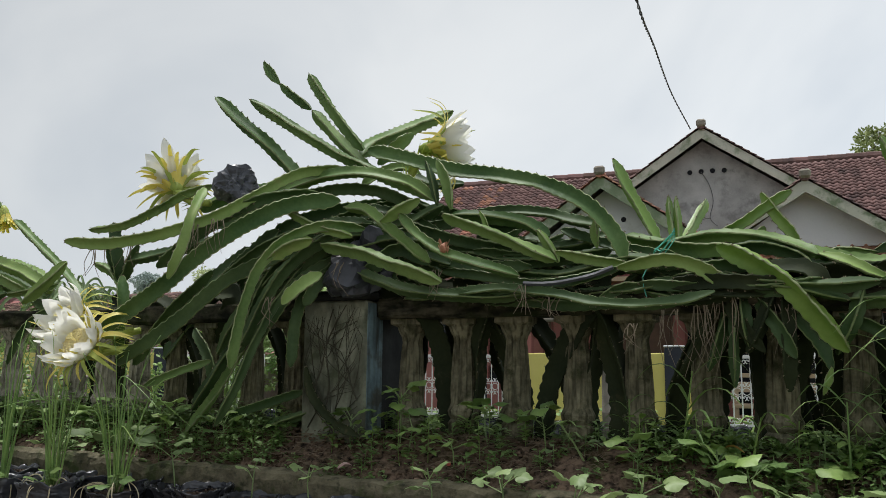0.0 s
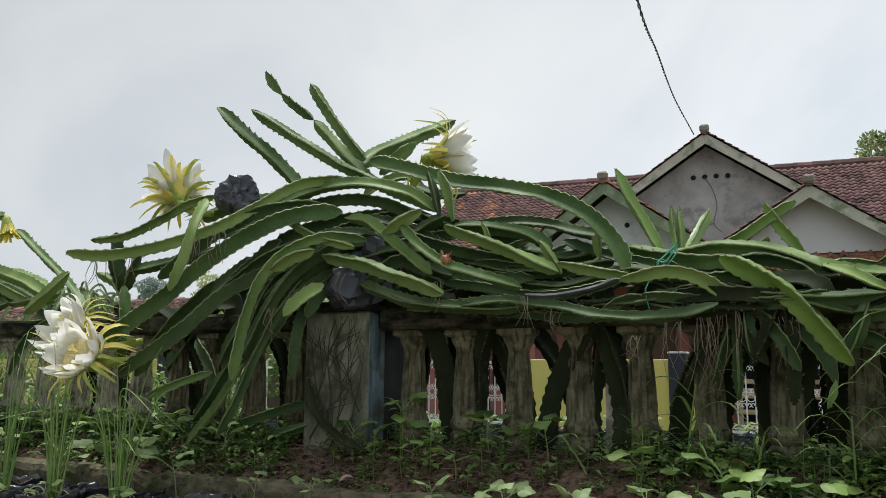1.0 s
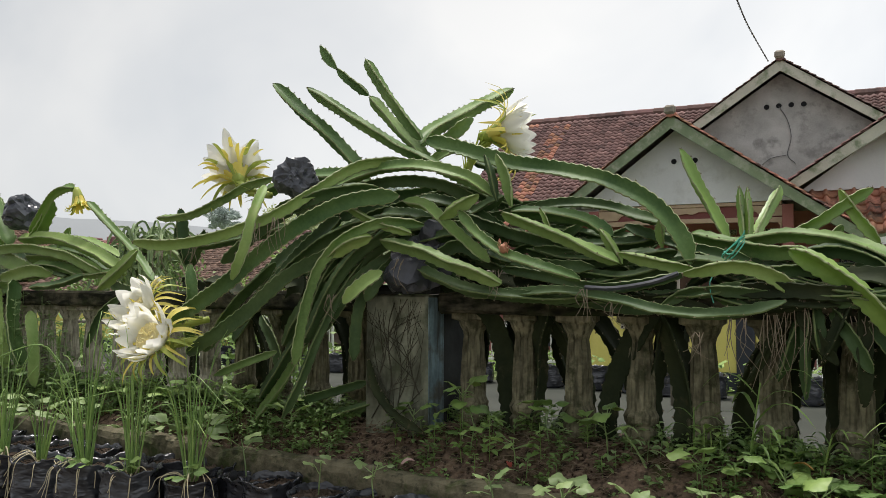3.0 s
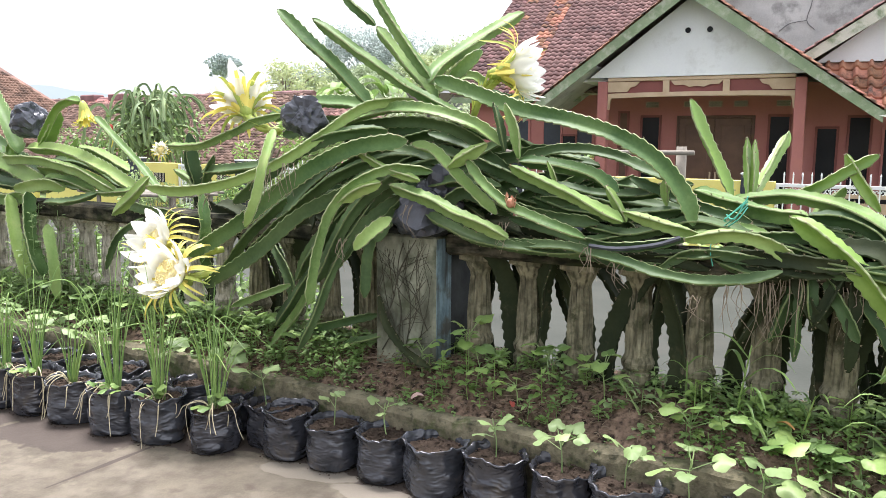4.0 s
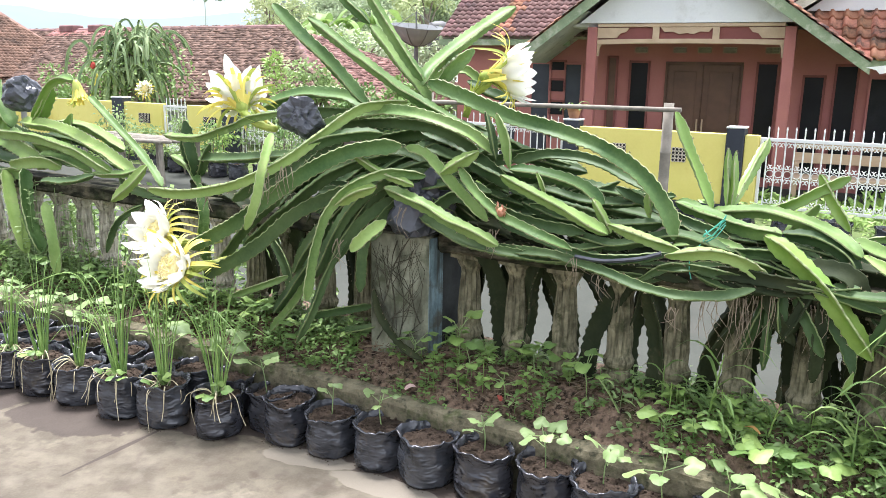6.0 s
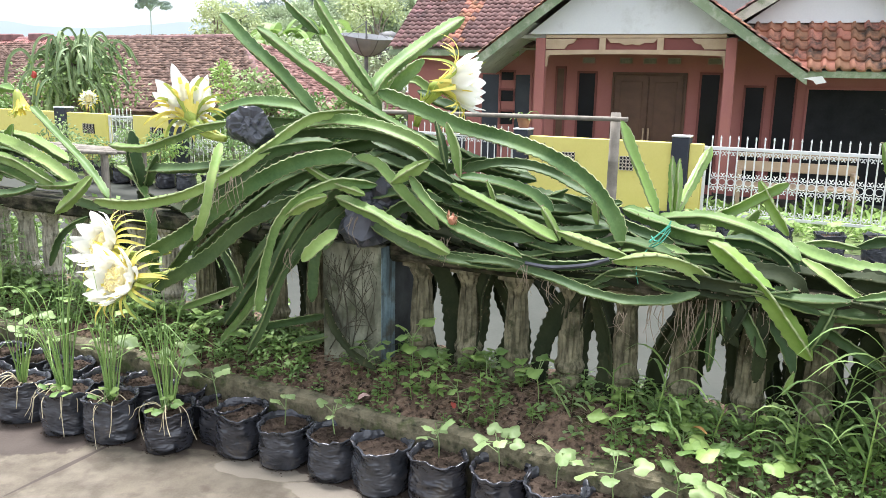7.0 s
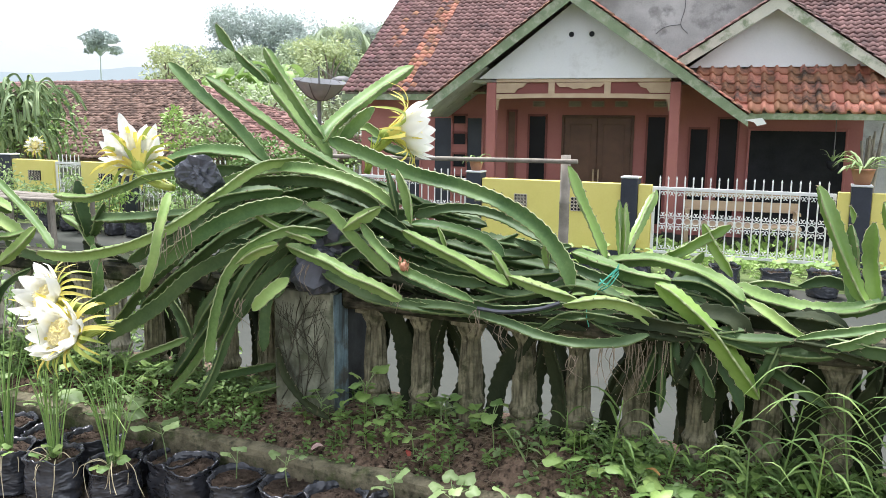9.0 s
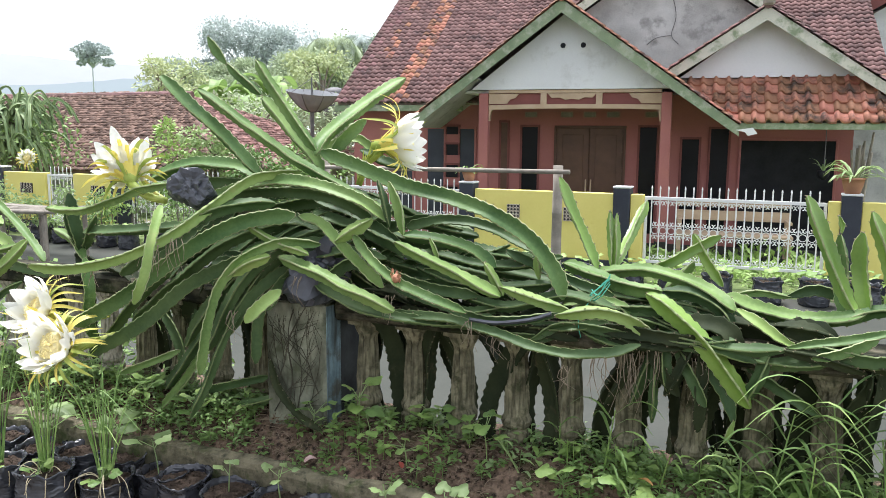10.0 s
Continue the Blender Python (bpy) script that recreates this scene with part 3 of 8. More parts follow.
def gate(s0, s1, name="gate", z0=-0.3, z1=0.5, pitch=0.097):
    """A white steel gate: frame, bars with points, and rows of scrolls and rings."""
    g = thing(name, "white painted steel gate with spiked bars and scrolls", "gate", FENCE, group="street gates")
    y = WALL_D + 0.05
    fr = bmesh.new()
    box(fr, s0, s1, y - 0.012, y + 0.012, z1 - 0.04, z1, 0.003)
    box(fr, s0, s1, y - 0.012, y + 0.012, z0, z0 + 0.035, 0.003)
    box(fr, s0, s0 + 0.035, y - 0.0125, y + 0.0125, z0 + 0.036, z1 - 0.041, 0.003)
    box(fr, s1 - 0.035, s1, y - 0.0125, y + 0.0125, z0 + 0.036, z1 - 0.041, 0.003)
    part("gate_frame", fr, WHITE_METAL, g)
    n = max(3, round((s1 - s0 - 0.06) / pitch))
    w = (s1 - s0 - 0.07) / n
    bar = lathe([(0.008, z0 + 0.03), (0.008, z1 + 0.09), (0.011, z1 + 0.1), (0.002, z1 + 0.13)], 6)
    bar_mesh = mesh_of(bar, "bar", WHITE_METAL)
    for i in range(n):
        part("bar", bar_mesh, WHITE_METAL, g, at=Matrix.Translation((s0 + 0.035 + w * (i + 0.5), y, 0)))
    rb, sb = bmesh.new(), bmesh.new()
    tube(rb, [(0.04 * math.cos(a * math.pi / 8), 0, 0.04 * math.sin(a * math.pi / 8)) for a in range(17)], 0.0045, 5, step=1)
    tube(sb, [(0.022 + 0.024 * (1 - a / 15) * math.cos(a * 0.55 + 1.6), 0, 0.026 * (1 - a / 15) * math.sin(a * 0.55 + 1.6)) for a in range(11)], 0.0055, 5, step=1)
    ring_mesh, scroll_mesh = mesh_of(rb, "ring", WHITE_METAL), mesh_of(sb, "scroll", WHITE_METAL)
    for i in range(n - 1):
        cx = s0 + 0.035 + w * (i + 1.0)
        part("ring", ring_mesh, WHITE_METAL, g, at=Matrix.Translation((cx, y, z0 + 0.395)))
        for cz, up in ((z1 - 0.072, -1), (z0 + 0.468, 1), (z0 + 0.322, -1), (z0 + 0.072, 1)):
            for sg in (-1, 1):
                part("scroll", scroll_mesh, WHITE_METAL, g, at=Matrix.Translation((cx, y, cz)) @ Matrix.Diagonal((sg, 1, up, 1)))
    return g


gate(-0.02, 1.955)
gate(-4.6, -2.42)
gate(-9.99, -9.36)
gate(-8.12, -6.3)

# ---- roofs ----
def tile_mesh(mat, w=0.126, length=0.165, wave=(0.0, 0.36, 0.9, 1.0, 0.72, 0.16, -0.06, 0.0), lip=0.018):
    """One clay pan tile: a wave across, thick at its lower edge."""
    bm = bmesh.new()
    rows = []
    for v, lift in ((0, lip), (length, 0.0)):
        rows.append([bm.verts.new((w * i / 7, v, wave[i] * w * 0.2 + lift)) for i in range(8)])
    rows.append([bm.verts.new((w * i / 7, 0, wave[i] * w * 0.2 + 0.002)) for i in range(8)])
    for i in range(7):
        bm.faces.new((rows[0][i], rows[0][i + 1], rows[1][i + 1], rows[1][i]))
        bm.faces.new((rows[2][i], rows[2][i + 1], rows[0][i + 1], rows[0][i]))
    me = mesh_of(bm, "tile", mat)
    for p in me.polygons:
        p.use_smooth = p.index % 2 == 0
    return me


TILE_MESH, TILE_RED_MESH = tile_mesh(TILE), tile_mesh(TILE_RED)
TILE_BROAD_MESH = tile_mesh(TILE_RED, 0.19, 0.24, (0.0, 1.25, 1.4, 0.3, -0.1, -0.1, -0.1, -0.02), 0.035)
TILE_STREAK_MESH = tile_mesh(TILE_RED)


def tile_roof(parent, at, n_u, n_v, me, keep, single, seed=1, pitch=0.12, rise=0.135, loose=1.0, streak=None):
    """Lays tiles on a slope: x along the eave, y up the slope. single: those that are objects of their own."""
    rng = random.Random(seed)
    verts, faces = [], []
    for j in range(n_v):
        for i in range(n_u):
            u, v = i * pitch, j * rise
            if not keep(u + pitch / 2, v + rise / 2):
                continue
            m = at @ pose(u + rng.uniform(-0.005, 0.005), v + rng.uniform(-0.01, 0.01), rng.uniform(0, 0.006) * loose, rng.uniform(-1, 1) * loose, rng.uniform(-1, 1) * (loose - 1), rng.uniform(-1.5, 1.5) * loose)
            if streak and streak(u, v, rng):
                part("tile", TILE_STREAK_MESH, TILE_RED, parent, at=m)
            elif single(u, v):
                part("tile", me, me.materials[0], parent, at=m)
            else:
                k = len(verts)
                verts += [m @ q.co for q in me.vertices]
                faces += [[k + w for w in p.vertices] for p in me.polygons]
    if verts:
        field = bpy.data.meshes.new("tile_field")
        field.from_pydata(verts, [], faces)
        field.materials.append(me.materials[0])
        for p in field.polygons:
            p.use_smooth = p.index % 2 == 0
        tagged(part("tile_field", field, me.materials[0], parent), kind="stuff")


def slope_frame(a, b, z, angle, turn=0):
    """A frame on a roof slope: x along the eave, y up the slope."""
    return pose(a, b, z, 0, 0, turn) @ pose(0, 0, 0, angle, 0, 0)


# ---- the house with the salmon porch ----
HF = -0.62
house = thing("house", "single-storey house with salmon porch, white gables and brown tiled roofs", "house", HOUSE)
tagged(part("yard", boxed(-12, 8, -2.4, 14, STREET_Z - 0.3, HF), STREET, at=HOUSE), "grey cement yard before the house", "ground", kind="structure")
part("porch_floor", boxed(-1.7, 4.0, -0.1, 1.2, HF + 0.004, HF + 0.12, 0.01), STREET, house)
part("front_wall", boxed(-4.0, 4.0, 1.2, 1.35, HF + 0.002, 1.84), SALMON, house)
part("side_wall", boxed(-4.0, -3.86, 1.352, 8.0, HF + 0.002, 1.69), SALMON, house)
part("side_wall", boxed(3.88, 4.0, 1.352, 8.0, HF + 0.002, 1.69), GREY_PLASTER, house)
for a in (-1.41, 1.285):
    pl = part("pillar", boxed(a, a + 0.145, 0.0, 0.145, HF + 0.12, 1.83, 0.006), SALMON, house)
    part("pillar_foot", boxed(a - 0.02, a + 0.165, -0.02, 0.165, HF + 0.122, HF + 0.3, 0.006), STREET, pl, "grey tiled foot")
    part("bracket", prism([(a + 0.147, 1.62), (a + 0.147, 1.42), (a + 0.165, 1.42), (a + 0.18, 1.55), (a + 0.23, 1.62)] if a < 0 else [(a - 0.002, 1.62), (a - 0.002, 1.42), (a - 0.02, 1.42), (a - 0.035, 1.55), (a - 0.085, 1.62)], 0.04, 0.1), TAN_WOOD, pl)
# carved beam between the pillars
part("beam_back", boxed(-1.262, 1.283, 0.06, 0.1, 1.66, 1.83), MAROON, house)
beam = part("carved_beam", boxed(-1.262, 1.283, 0.02, 0.12, 1.83, 1.88, 0.005), TAN_WOOD, house)
part("beam_strip", prism([(-1.262, 1.585), (-0.7, 1.6), (0.0, 1.605), (0.7, 1.6), (1.283, 1.585), (1.283, 1.655), (0.7, 1.665), (0.0, 1.668), (-0.7, 1.665), (-1.262, 1.655)], 0.025, 0.11), TAN_WOOD, beam)
for a in (-0.42, 0.4):
    part("beam_stud", boxed(a - 0.045, a + 0.045, 0.022, 0.112, 1.665, 1.829), TAN_WOOD, beam)
part("carving", prism([(-1.262, 1.675), (-0.98, 1.675), (-0.93, 1.74), (-0.85, 1.76), (-0.8, 1.82), (-1.262, 1.82)], 0.03, 0.058), TAN_WOOD, beam)
part("carving", prism([(1.283, 1.675), (1.0, 1.675), (0.95, 1.74), (0.87, 1.76), (0.82, 1.82), (1.283, 1.82)], 0.03, 0.058), TAN_WOOD, beam)
part("carving", prism([(-0.36, 1.825), (-0.3, 1.76), (-0.18, 1.765), (-0.1, 1.73), (0.0, 1.745), (0.1, 1.73), (0.18, 1.765), (0.3, 1.76), (0.36, 1.825)], 0.03, 0.058), TAN_WOOD, beam)
part("porch_ceiling", boxed(-1.74, 1.28, 0.15, 1.198, 1.84, 1.88), WHITE_WALL, house)


def gable_wall(points, b0, b1, mat, holes=()):
    ob = part("gable_wall", prism(points, b0, b1), mat, house)
    for x, z, r in holes:
        bm = bmesh.new()
        bmesh.ops.create_cone(bm, cap_ends=True, segments=20, radius1=r, radius2=r, depth=0.01, matrix=pose(x, b0 - 0.002, z, 90))
        hole = part("vent_hole", bm, SHUTTER, ob)
        rim = bmesh.new()
        tube(rim, [(x + r * math.cos(k * math.pi / 8), b0 - 0.006, z + r * math.sin(k * math.pi / 8)) for k in range(17)], 0.008, 5, step=1)
        part("rim", rim, mat, hole)
    return ob


def barge(a0, z0, a1, z1, b, mat, drop=0.15, thick=0.03):
    """A bargeboard from eave (a0, z0) to ridge (a1, z1)."""
    return part("bargeboard", prism([(a0, z0), (a1, z1), (a1, z1 - drop * 1.25), (a0, z0 - drop)], b, b + thick), mat, house)


def gable_roof(a_left, z_left, a_top, z_top, a_right, z_right, b0, b1, board, me, cap=True, alone=True, drop=0.15):
    """Two slopes whose ridge runs away from the street, with boards and a fringe of tiles."""
    for side, (ae, ze) in ((-1, (a_left, z_left)), (1, (a_right, z_right))):
        part("roof_slope", slab([(ae, b0 + 0.035, ze), (a_top, b0 + 0.035, z_top), (a_top, b1, z_top), (ae, b1, ze)], 0.03), GREY_WOOD, house)
        barge(ae, ze, a_top, z_top, b0, board, drop)
        run = Vector((a_top - ae, 0, z_top - ze))
        length = run.length
        ang = math.degrees(math.atan2(run.z, abs(run.x)))
        if side < 0:
            at = pose(ae, b0 - 0.03 + 0.12 * 8, ze + 0.012, 0, 0, -90) @ pose(0, 0, 0, ang)
        else:
            at = pose(ae, b0 - 0.03, ze + 0.012, 0, 0, 90) @ pose(0, 0, 0, ang)
        tile_roof(house, at, 8, int(length / 0.135) + 1, me, lambda u, v: v < length, lambda u, v: alone and (u < 0.2 if side > 0 else u > 0.7), seed=int(ae * 10))
    if cap:
        bm = bmesh.new()
        tube(bm, [(a_top, b0 - 0.06, z_top + 0.03), (a_top, b1, z_top + 0.03)], 0.07, 8)
        part("ridge_cap", bm, me.materials[0], house)
        part("ridge_end", boxed(a_top - 0.08, a_top + 0.08, b0 - 0.1, b0 - 0.02, z_top - 0.0, z_top + 0.13, 0.03), GREY_WOOD, house)


# front gable
gable_wall([(-1.53, 1.885), (1.6, 1.885), (-0.12, 2.97)], 0.0, 0.12, WHITE_WALL, ((-0.145, 2.51, 0.045), (0.15, 2.51, 0.045)))
gable_roof(-2.45, 1.38, -0.13, 3.12, 2.33, 1.36, -0.35, 3.5, GREEN_WOOD, TILE_RED_MESH)
part("soffit", slab([(-2.4, -0.31, 1.33), (-1.42, -0.31, 2.06), (-1.42, 1.19, 2.06), (-2.4, 1.19, 1.33)], 0.02), GREY_PLASTER, house)
# middle gable, grey plaster
gable_wall([(-1.0, 1.9), (3.4, 1.9), (3.4, 2.75), (1.22, 4.28), (-1.0, 2.78)], 2.5, 2.62, GREY_PLASTER, ((0.99, 3.73, 0.05), (1.18, 3.735, 0.05), (1.37, 3.735, 0.05), (1.56, 3.73, 0.05)))
gable_roof(-1.0, 2.9, 1.22, 4.43, 3.5, 2.82, 2.15, 5.2, PALE_WOOD, TILE_MESH, alone=False, drop=0.15)
# right gable, white
gable_wall([(1.5, 2.06), (3.94, 2.06), (2.65, 2.9)], 0.6, 0.72, WHITE_WALL)
gable_roof(1.27, 2.1, 2.65, 3.01, 4.56, 1.7, 0.3, 4.5, PALE_WOOD, TILE_MESH, drop=0.15)
# lean-to roof over the right bay
part("roof_slope", slab([(2.32, -0.02, 1.4), (4.4, -0.02, 1.4), (4.4, 0.7, 2.06), (1.45, 0.7, 2.06)], 0.03), GREY_WOOD, house)
tile_roof(house, slope_frame(1.62, -0.06, 1.39, 42.5), 16, 5, TILE_BROAD_MESH, lambda u, v: 1.39 + 0.675 * v > 3.1 - 0.715 * (1.75 + u), lambda u, v: True, seed=8, pitch=0.175, rise=0.2)
part("fascia", boxed(2.34, 4.4, -0.04, -0.015, 1.31, 1.4, 0.004), GREEN_WOOD, house)
# main roof
RIDGE_B, RIDGE_Z, EAVE_B, EAVE_Z = 4.5, 4.24, 0.85, 1.72
cut_z = EAVE_Z + (RIDGE_Z - EAVE_Z) * (2.62 - EAVE_B) / (RIDGE_B - EAVE_B)
for a0, a1, b0, z0, b1, z1 in ((-4.15, -0.3, EAVE_B, EAVE_Z, RIDGE_B, RIDGE_Z), (-0.3, 2.8, 2.62, cut_z, RIDGE_B, RIDGE_Z), (2.8, 4.4, EAVE_B, EAVE_Z, RIDGE_B, RIDGE_Z)):
    part("roof_slope", slab([(a0, b0, z0), (a1, b0, z0), (a1, b1, z1), (a0, b1, z1)], 0.04), GREY_WOOD, house)
part("roof_slope", slab([(-4.15, RIDGE_B, RIDGE_Z), (4.4, RIDGE_B, RIDGE_Z), (4.4, 8.2, 1.7), (-4.15, 8.2, 1.7)], 0.04), TILE, house)
part("gable_wall", prism([(1.0, 1.7), (8.05, 1.7), (4.5, 4.2)], 0, 0.12), GREY_PLASTER, house, at=pose(-3.98, 0, 0, 0, 0, 90))
main_angle = math.degrees(math.atan2(RIDGE_Z - EAVE_Z, RIDGE_B - EAVE_B))
tile_roof(house, slope_frame(-4.2, EAVE_B - 0.06, EAVE_Z + 0.0, main_angle), 72, 34, TILE_MESH, lambda u, v: v < 4.3 and not (3.9 < u < 7.0 and v < 2.15), lambda u, v: u < 0.3, seed=11,
          streak=lambda u, v, r: (0.95 < u < 1.25 and r.random() < 0.72) or (0.3 < u < 0.5 and v > 1.4 and r.random() < 0.4))
ridge_mesh = mesh_of(tube(bmesh.new(), [(0, 0, 0.03), (0.34, 0, 0.02)], 0.085, 8), "ridge_tile", TILE)
for i in range(26):
    part("ridge_tile", ridge_mesh, TILE, house, at=Matrix.Translation((-4.2 + 0.33 * i, RIDGE_B, RIDGE_Z)))
part("fascia", boxed(-4.2, -1.9, EAVE_B - 0.03, EAVE_B - 0.0, EAVE_Z - 0.13, EAVE_Z - 0.03, 0.004), GREEN_WOOD, house)


def opening(name, a0, a1, z0, z1, mat, frame_mat, b=1.2, bars=0):
    """A door or window in the porch wall, framed, a little proud."""
    fr = bmesh.new()
    t = 0.035
    box(fr, a0 - t, a0, b - 0.03, b - 0.002, z0, z1 + t, 0.004)
    box(fr, a1, a1 + t, b - 0.03, b - 0.002, z0, z1 + t, 0.004)
    box(fr, a0, a1, b - 0.03, b - 0.002, z1, z1 + t, 0.004)
    leaf = part(name, boxed(a0, a1, b - 0.014, b - 0.004, z0, z1), mat, house)
    part("frame", fr, frame_mat, leaf)
    return leaf


door = opening("double_door", -0.4, 0.68, HF + 0.12, 1.33, DARK_WOOD, DARK_WOOD)
for a0, a1 in ((-0.385, 0.135), (0.145, 0.665)):
    leaf = bmesh.new()
    box(leaf, a0, a1, 1.165, 1.184, HF + 0.13, 1.32, 0.004)
    part("door_leaf", leaf, DARK_WOOD, door)
    for z0, z1 in ((HF + 0.25, 0.15), (0.3, 1.22)):
        part("door_panel", boxed(a0 + 0.09, a1 - 0.09, 1.155, 1.167, z0, z1, 0.008), DARK_WOOD, door)
for a in (0.1, 0.18):
    part("handle", boxed(a - 0.012, a + 0.012, 1.13, 1.15, 0.3, 0.5, 0.005), TAN_WOOD, door, "long pale pull handle")
opening("narrow_window", -0.97, -0.71, -0.35, 1.34, DARK_GLASS, MAROON)
opening("narrow_window", 0.93, 1.19, -0.35, 1.34, DARK_GLASS, MAROON)
opening("side_door", -1.33, -1.22, HF + 0.12, 1.41, DARK_WOOD, MAROON)
opening("narrow_window", 1.58, 1.83, -0.35, 1.16, DARK_GLASS, MAROON)
opening("narrow_window", 2.0, 2.26, -0.35, 1.32, DARK_GLASS, MAROON)
opening("garage_shutter", 2.45, 3.77, HF + 0.12, 1.15, SHUTTER, SALMON)
for a0, a1 in ((-2.62, -2.33), (-2.04, -1.79), (-3.2, -2.9)):
    opening("dark_panel", a0, a1, -0.3, 1.3, NAVY, SALMON)
for z0, z1 in ((1.21, 1.34), (0.86, 1.04), (0.48, 0.69), (0.1, 0.32)):
    opening("small_window", -2.285, -2.075, z0, z1, DARK_GLASS, MAROON)
part("flashing", prism([(2.28, 1.3), (2.5, 1.33), (2.56, 1.25), (2.44, 1.22), (2.4, 1.27)], -0.4, -0.39), WHITE_METAL, house, "bent white metal flashing")
for a in (-0.93, -0.34, 0.03, 0.4, 1.0):
    vent_block(a, 1.5, house, 0.2, 0.085, 1.196, LATTICE, 4, 2)

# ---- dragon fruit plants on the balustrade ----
# Darker copy of the stem green; shade deep in the plant is in its colour.
STEM_DARK = material("shaded_green_stem", (0.029, 0.064, 0.021), (0.092, 0.148, 0.058), 7, 90, 0.55, 0.25, vary=0.2, blotch=(0.08, 0.13, 0.045), blotch_scale=9, blotch_at=0.66, depth=0.002, spec=0.22)
STEM_LIGHT = material("light_green_stem", (0.145, 0.25, 0.058), (0.305, 0.415, 0.14), 7, 90, 0.54, 0.25, vary=0.15, blotch=(0.27, 0.33, 0.12), blotch_scale=9, blotch_at=0.64, depth=0.002, spec=0.22, thin=0.08)
main_plant = thing("dragon_fruit_plant", "large dragon fruit cactus sprawling over the balustrade, in flower", "cactus", FENCE)
left_plant = thing("dragon_fruit_plant", "dragon fruit cactus with hanging stems and a wilted flower", "cactus", FENCE)
right_plant = thing("dragon_fruit_plant", "young upright dragon fruit stems growing from the rail", "cactus", FENCE)
MARGIN_DARK = material("shaded_stem_margin", (0.08, 0.13, 0.04), (0.2, 0.25, 0.1), 30, 160, 0.55, 0.2, depth=0.001)
SPINE = material("spine_tan", (0.16, 0.13, 0.08), (0.32, 0.28, 0.18), 30, 200, 0.8, 0.0)


def stem_mesh(points, width, mat, seed, pitch=0.0075):
    """A three-winged stem with softly hollow faces, wavy margins and a small spine tuft at each notch."""
    rng = random.Random(seed)
    line = spline(points, pitch)
    axes = frames_along(line)
    n = len(line)
    t, s, u = axes[n // 2]
    out = Vector((0, -1, 0.3))
    roll = math.atan2(out.dot(u), out.dot(s)) + (rng.uniform(-0.5, 0.5) if rng.random() < 0.7 else rng.uniform(0.5, 1.6))
    turn = rng.uniform(-0.45, 0.45)
    period, phase = rng.uniform(0.03, 0.042), [rng.uniform(0, 1) for _ in range(3)]
    blunt = rng.uniform(0.03, 0.07)
    core, half = width * 0.54, 0.0022 + width * 0.012
    bm, rings, run, nodes, past = bmesh.new(), [], 0.0, [], [0, 0, 0]
    for i, (q, (t, s, u)) in enumerate(zip(line, axes)):
        if i:
            run += (line[i] - line[i - 1]).length
        f = i / (n - 1)
        left = min(run, (n - 1 - i) * pitch)
        end = min(1.0, 0.16 + 0.84 * min(1, left / blunt) ** 0.62)
        swell = 1 + 0.07 * noise.noise(q * 9)
        ring = []
        for k in range(3):
            a = roll + turn * (f - 0.5) + k * 2 * math.pi / 3
            c = ((run / period) + phase[k]) % 1.0
            wave = 1 - 0.24 * c ** 1.6 if c < 0.8 else 0.832 + 0.168 * ((c - 0.8) / 0.2) ** 0.7
            r = core * end * swell * wave * (1 + 0.06 * noise.noise(q * 14 + Vector((k, 0, 0))))
            d = s * math.cos(a) + u * math.sin(a)
            v = s * math.cos(a - math.pi / 3) + u * math.sin(a - math.pi / 3)
            turns = int((run / period) + phase[k] + 1.0)
            if turns != past[k]:
                past[k] = turns
                nodes.append((q + d * r, d, t))
            e = -s * math.sin(a) + u * math.cos(a)
            h = half * end
            w = core * 0.115 * end
            bend = e * (noise.noise(q * 11 + Vector((0, k, 0))) * 0.006)
            ring += [q + v * core * 0.2 * end, q + d * core * 0.5 * end - e * w, q + d * r * 0.94 - e * h + bend, q + d * r + bend, q + d * r * 0.94 + e * h + bend, q + d * core * 0.5 * end + e * w]
        rings.append([bm.verts.new(p) for p in ring])
    m = len(rings[0])
    for a, b in zip(rings, rings[1:]):
        for k in range(m):
            j = (k + 1) % m
            fc = bm.faces.new((a[k], a[j], b[j], b[k]))
            fc.material_index = 1 if k % 6 in (2, 3) else 0
            fc.smooth = True
    bm.faces.new(rings[0][::-1])
    bm.faces.new(rings[-1])
    for a, b in zip(rings, rings[1:]):
        for k in range(m):
            if k % 6 in (2, 4):
                bm.edges.get((a[k], b[k])).smooth = False
    for i, (q, d, t) in enumerate(nodes):
        if rng.random() < 0.35:
            continue
        for sg in (-1, 1):
            e = t * 0.002 * sg
            v = [bm.verts.new(p) for p in (q - d * 0.003 + e, q - d * 0.003 - e, q - d * 0.002 + t.cross(d) * 0.003 * sg, q + d * rng.uniform(0.003, 0.0065) + e * 1.5)]
            for tri in ((0, 1, 3), (1, 2, 3), (2, 0, 3)):
                bm.faces.new([v[x] for x in tri]).material_index = 2
    return mesh_of(bm, "stem", mat, mat if mat is STEM_OLD else MARGIN_DARK if mat is STEM_DARK else MARGIN, SPINE)


def stem(plant, mat, width, *points):
    k = len(plant.children)
    return part("stem", stem_mesh(points, width * 0.79, mat, k + 100 * len(points)), mat, plant)



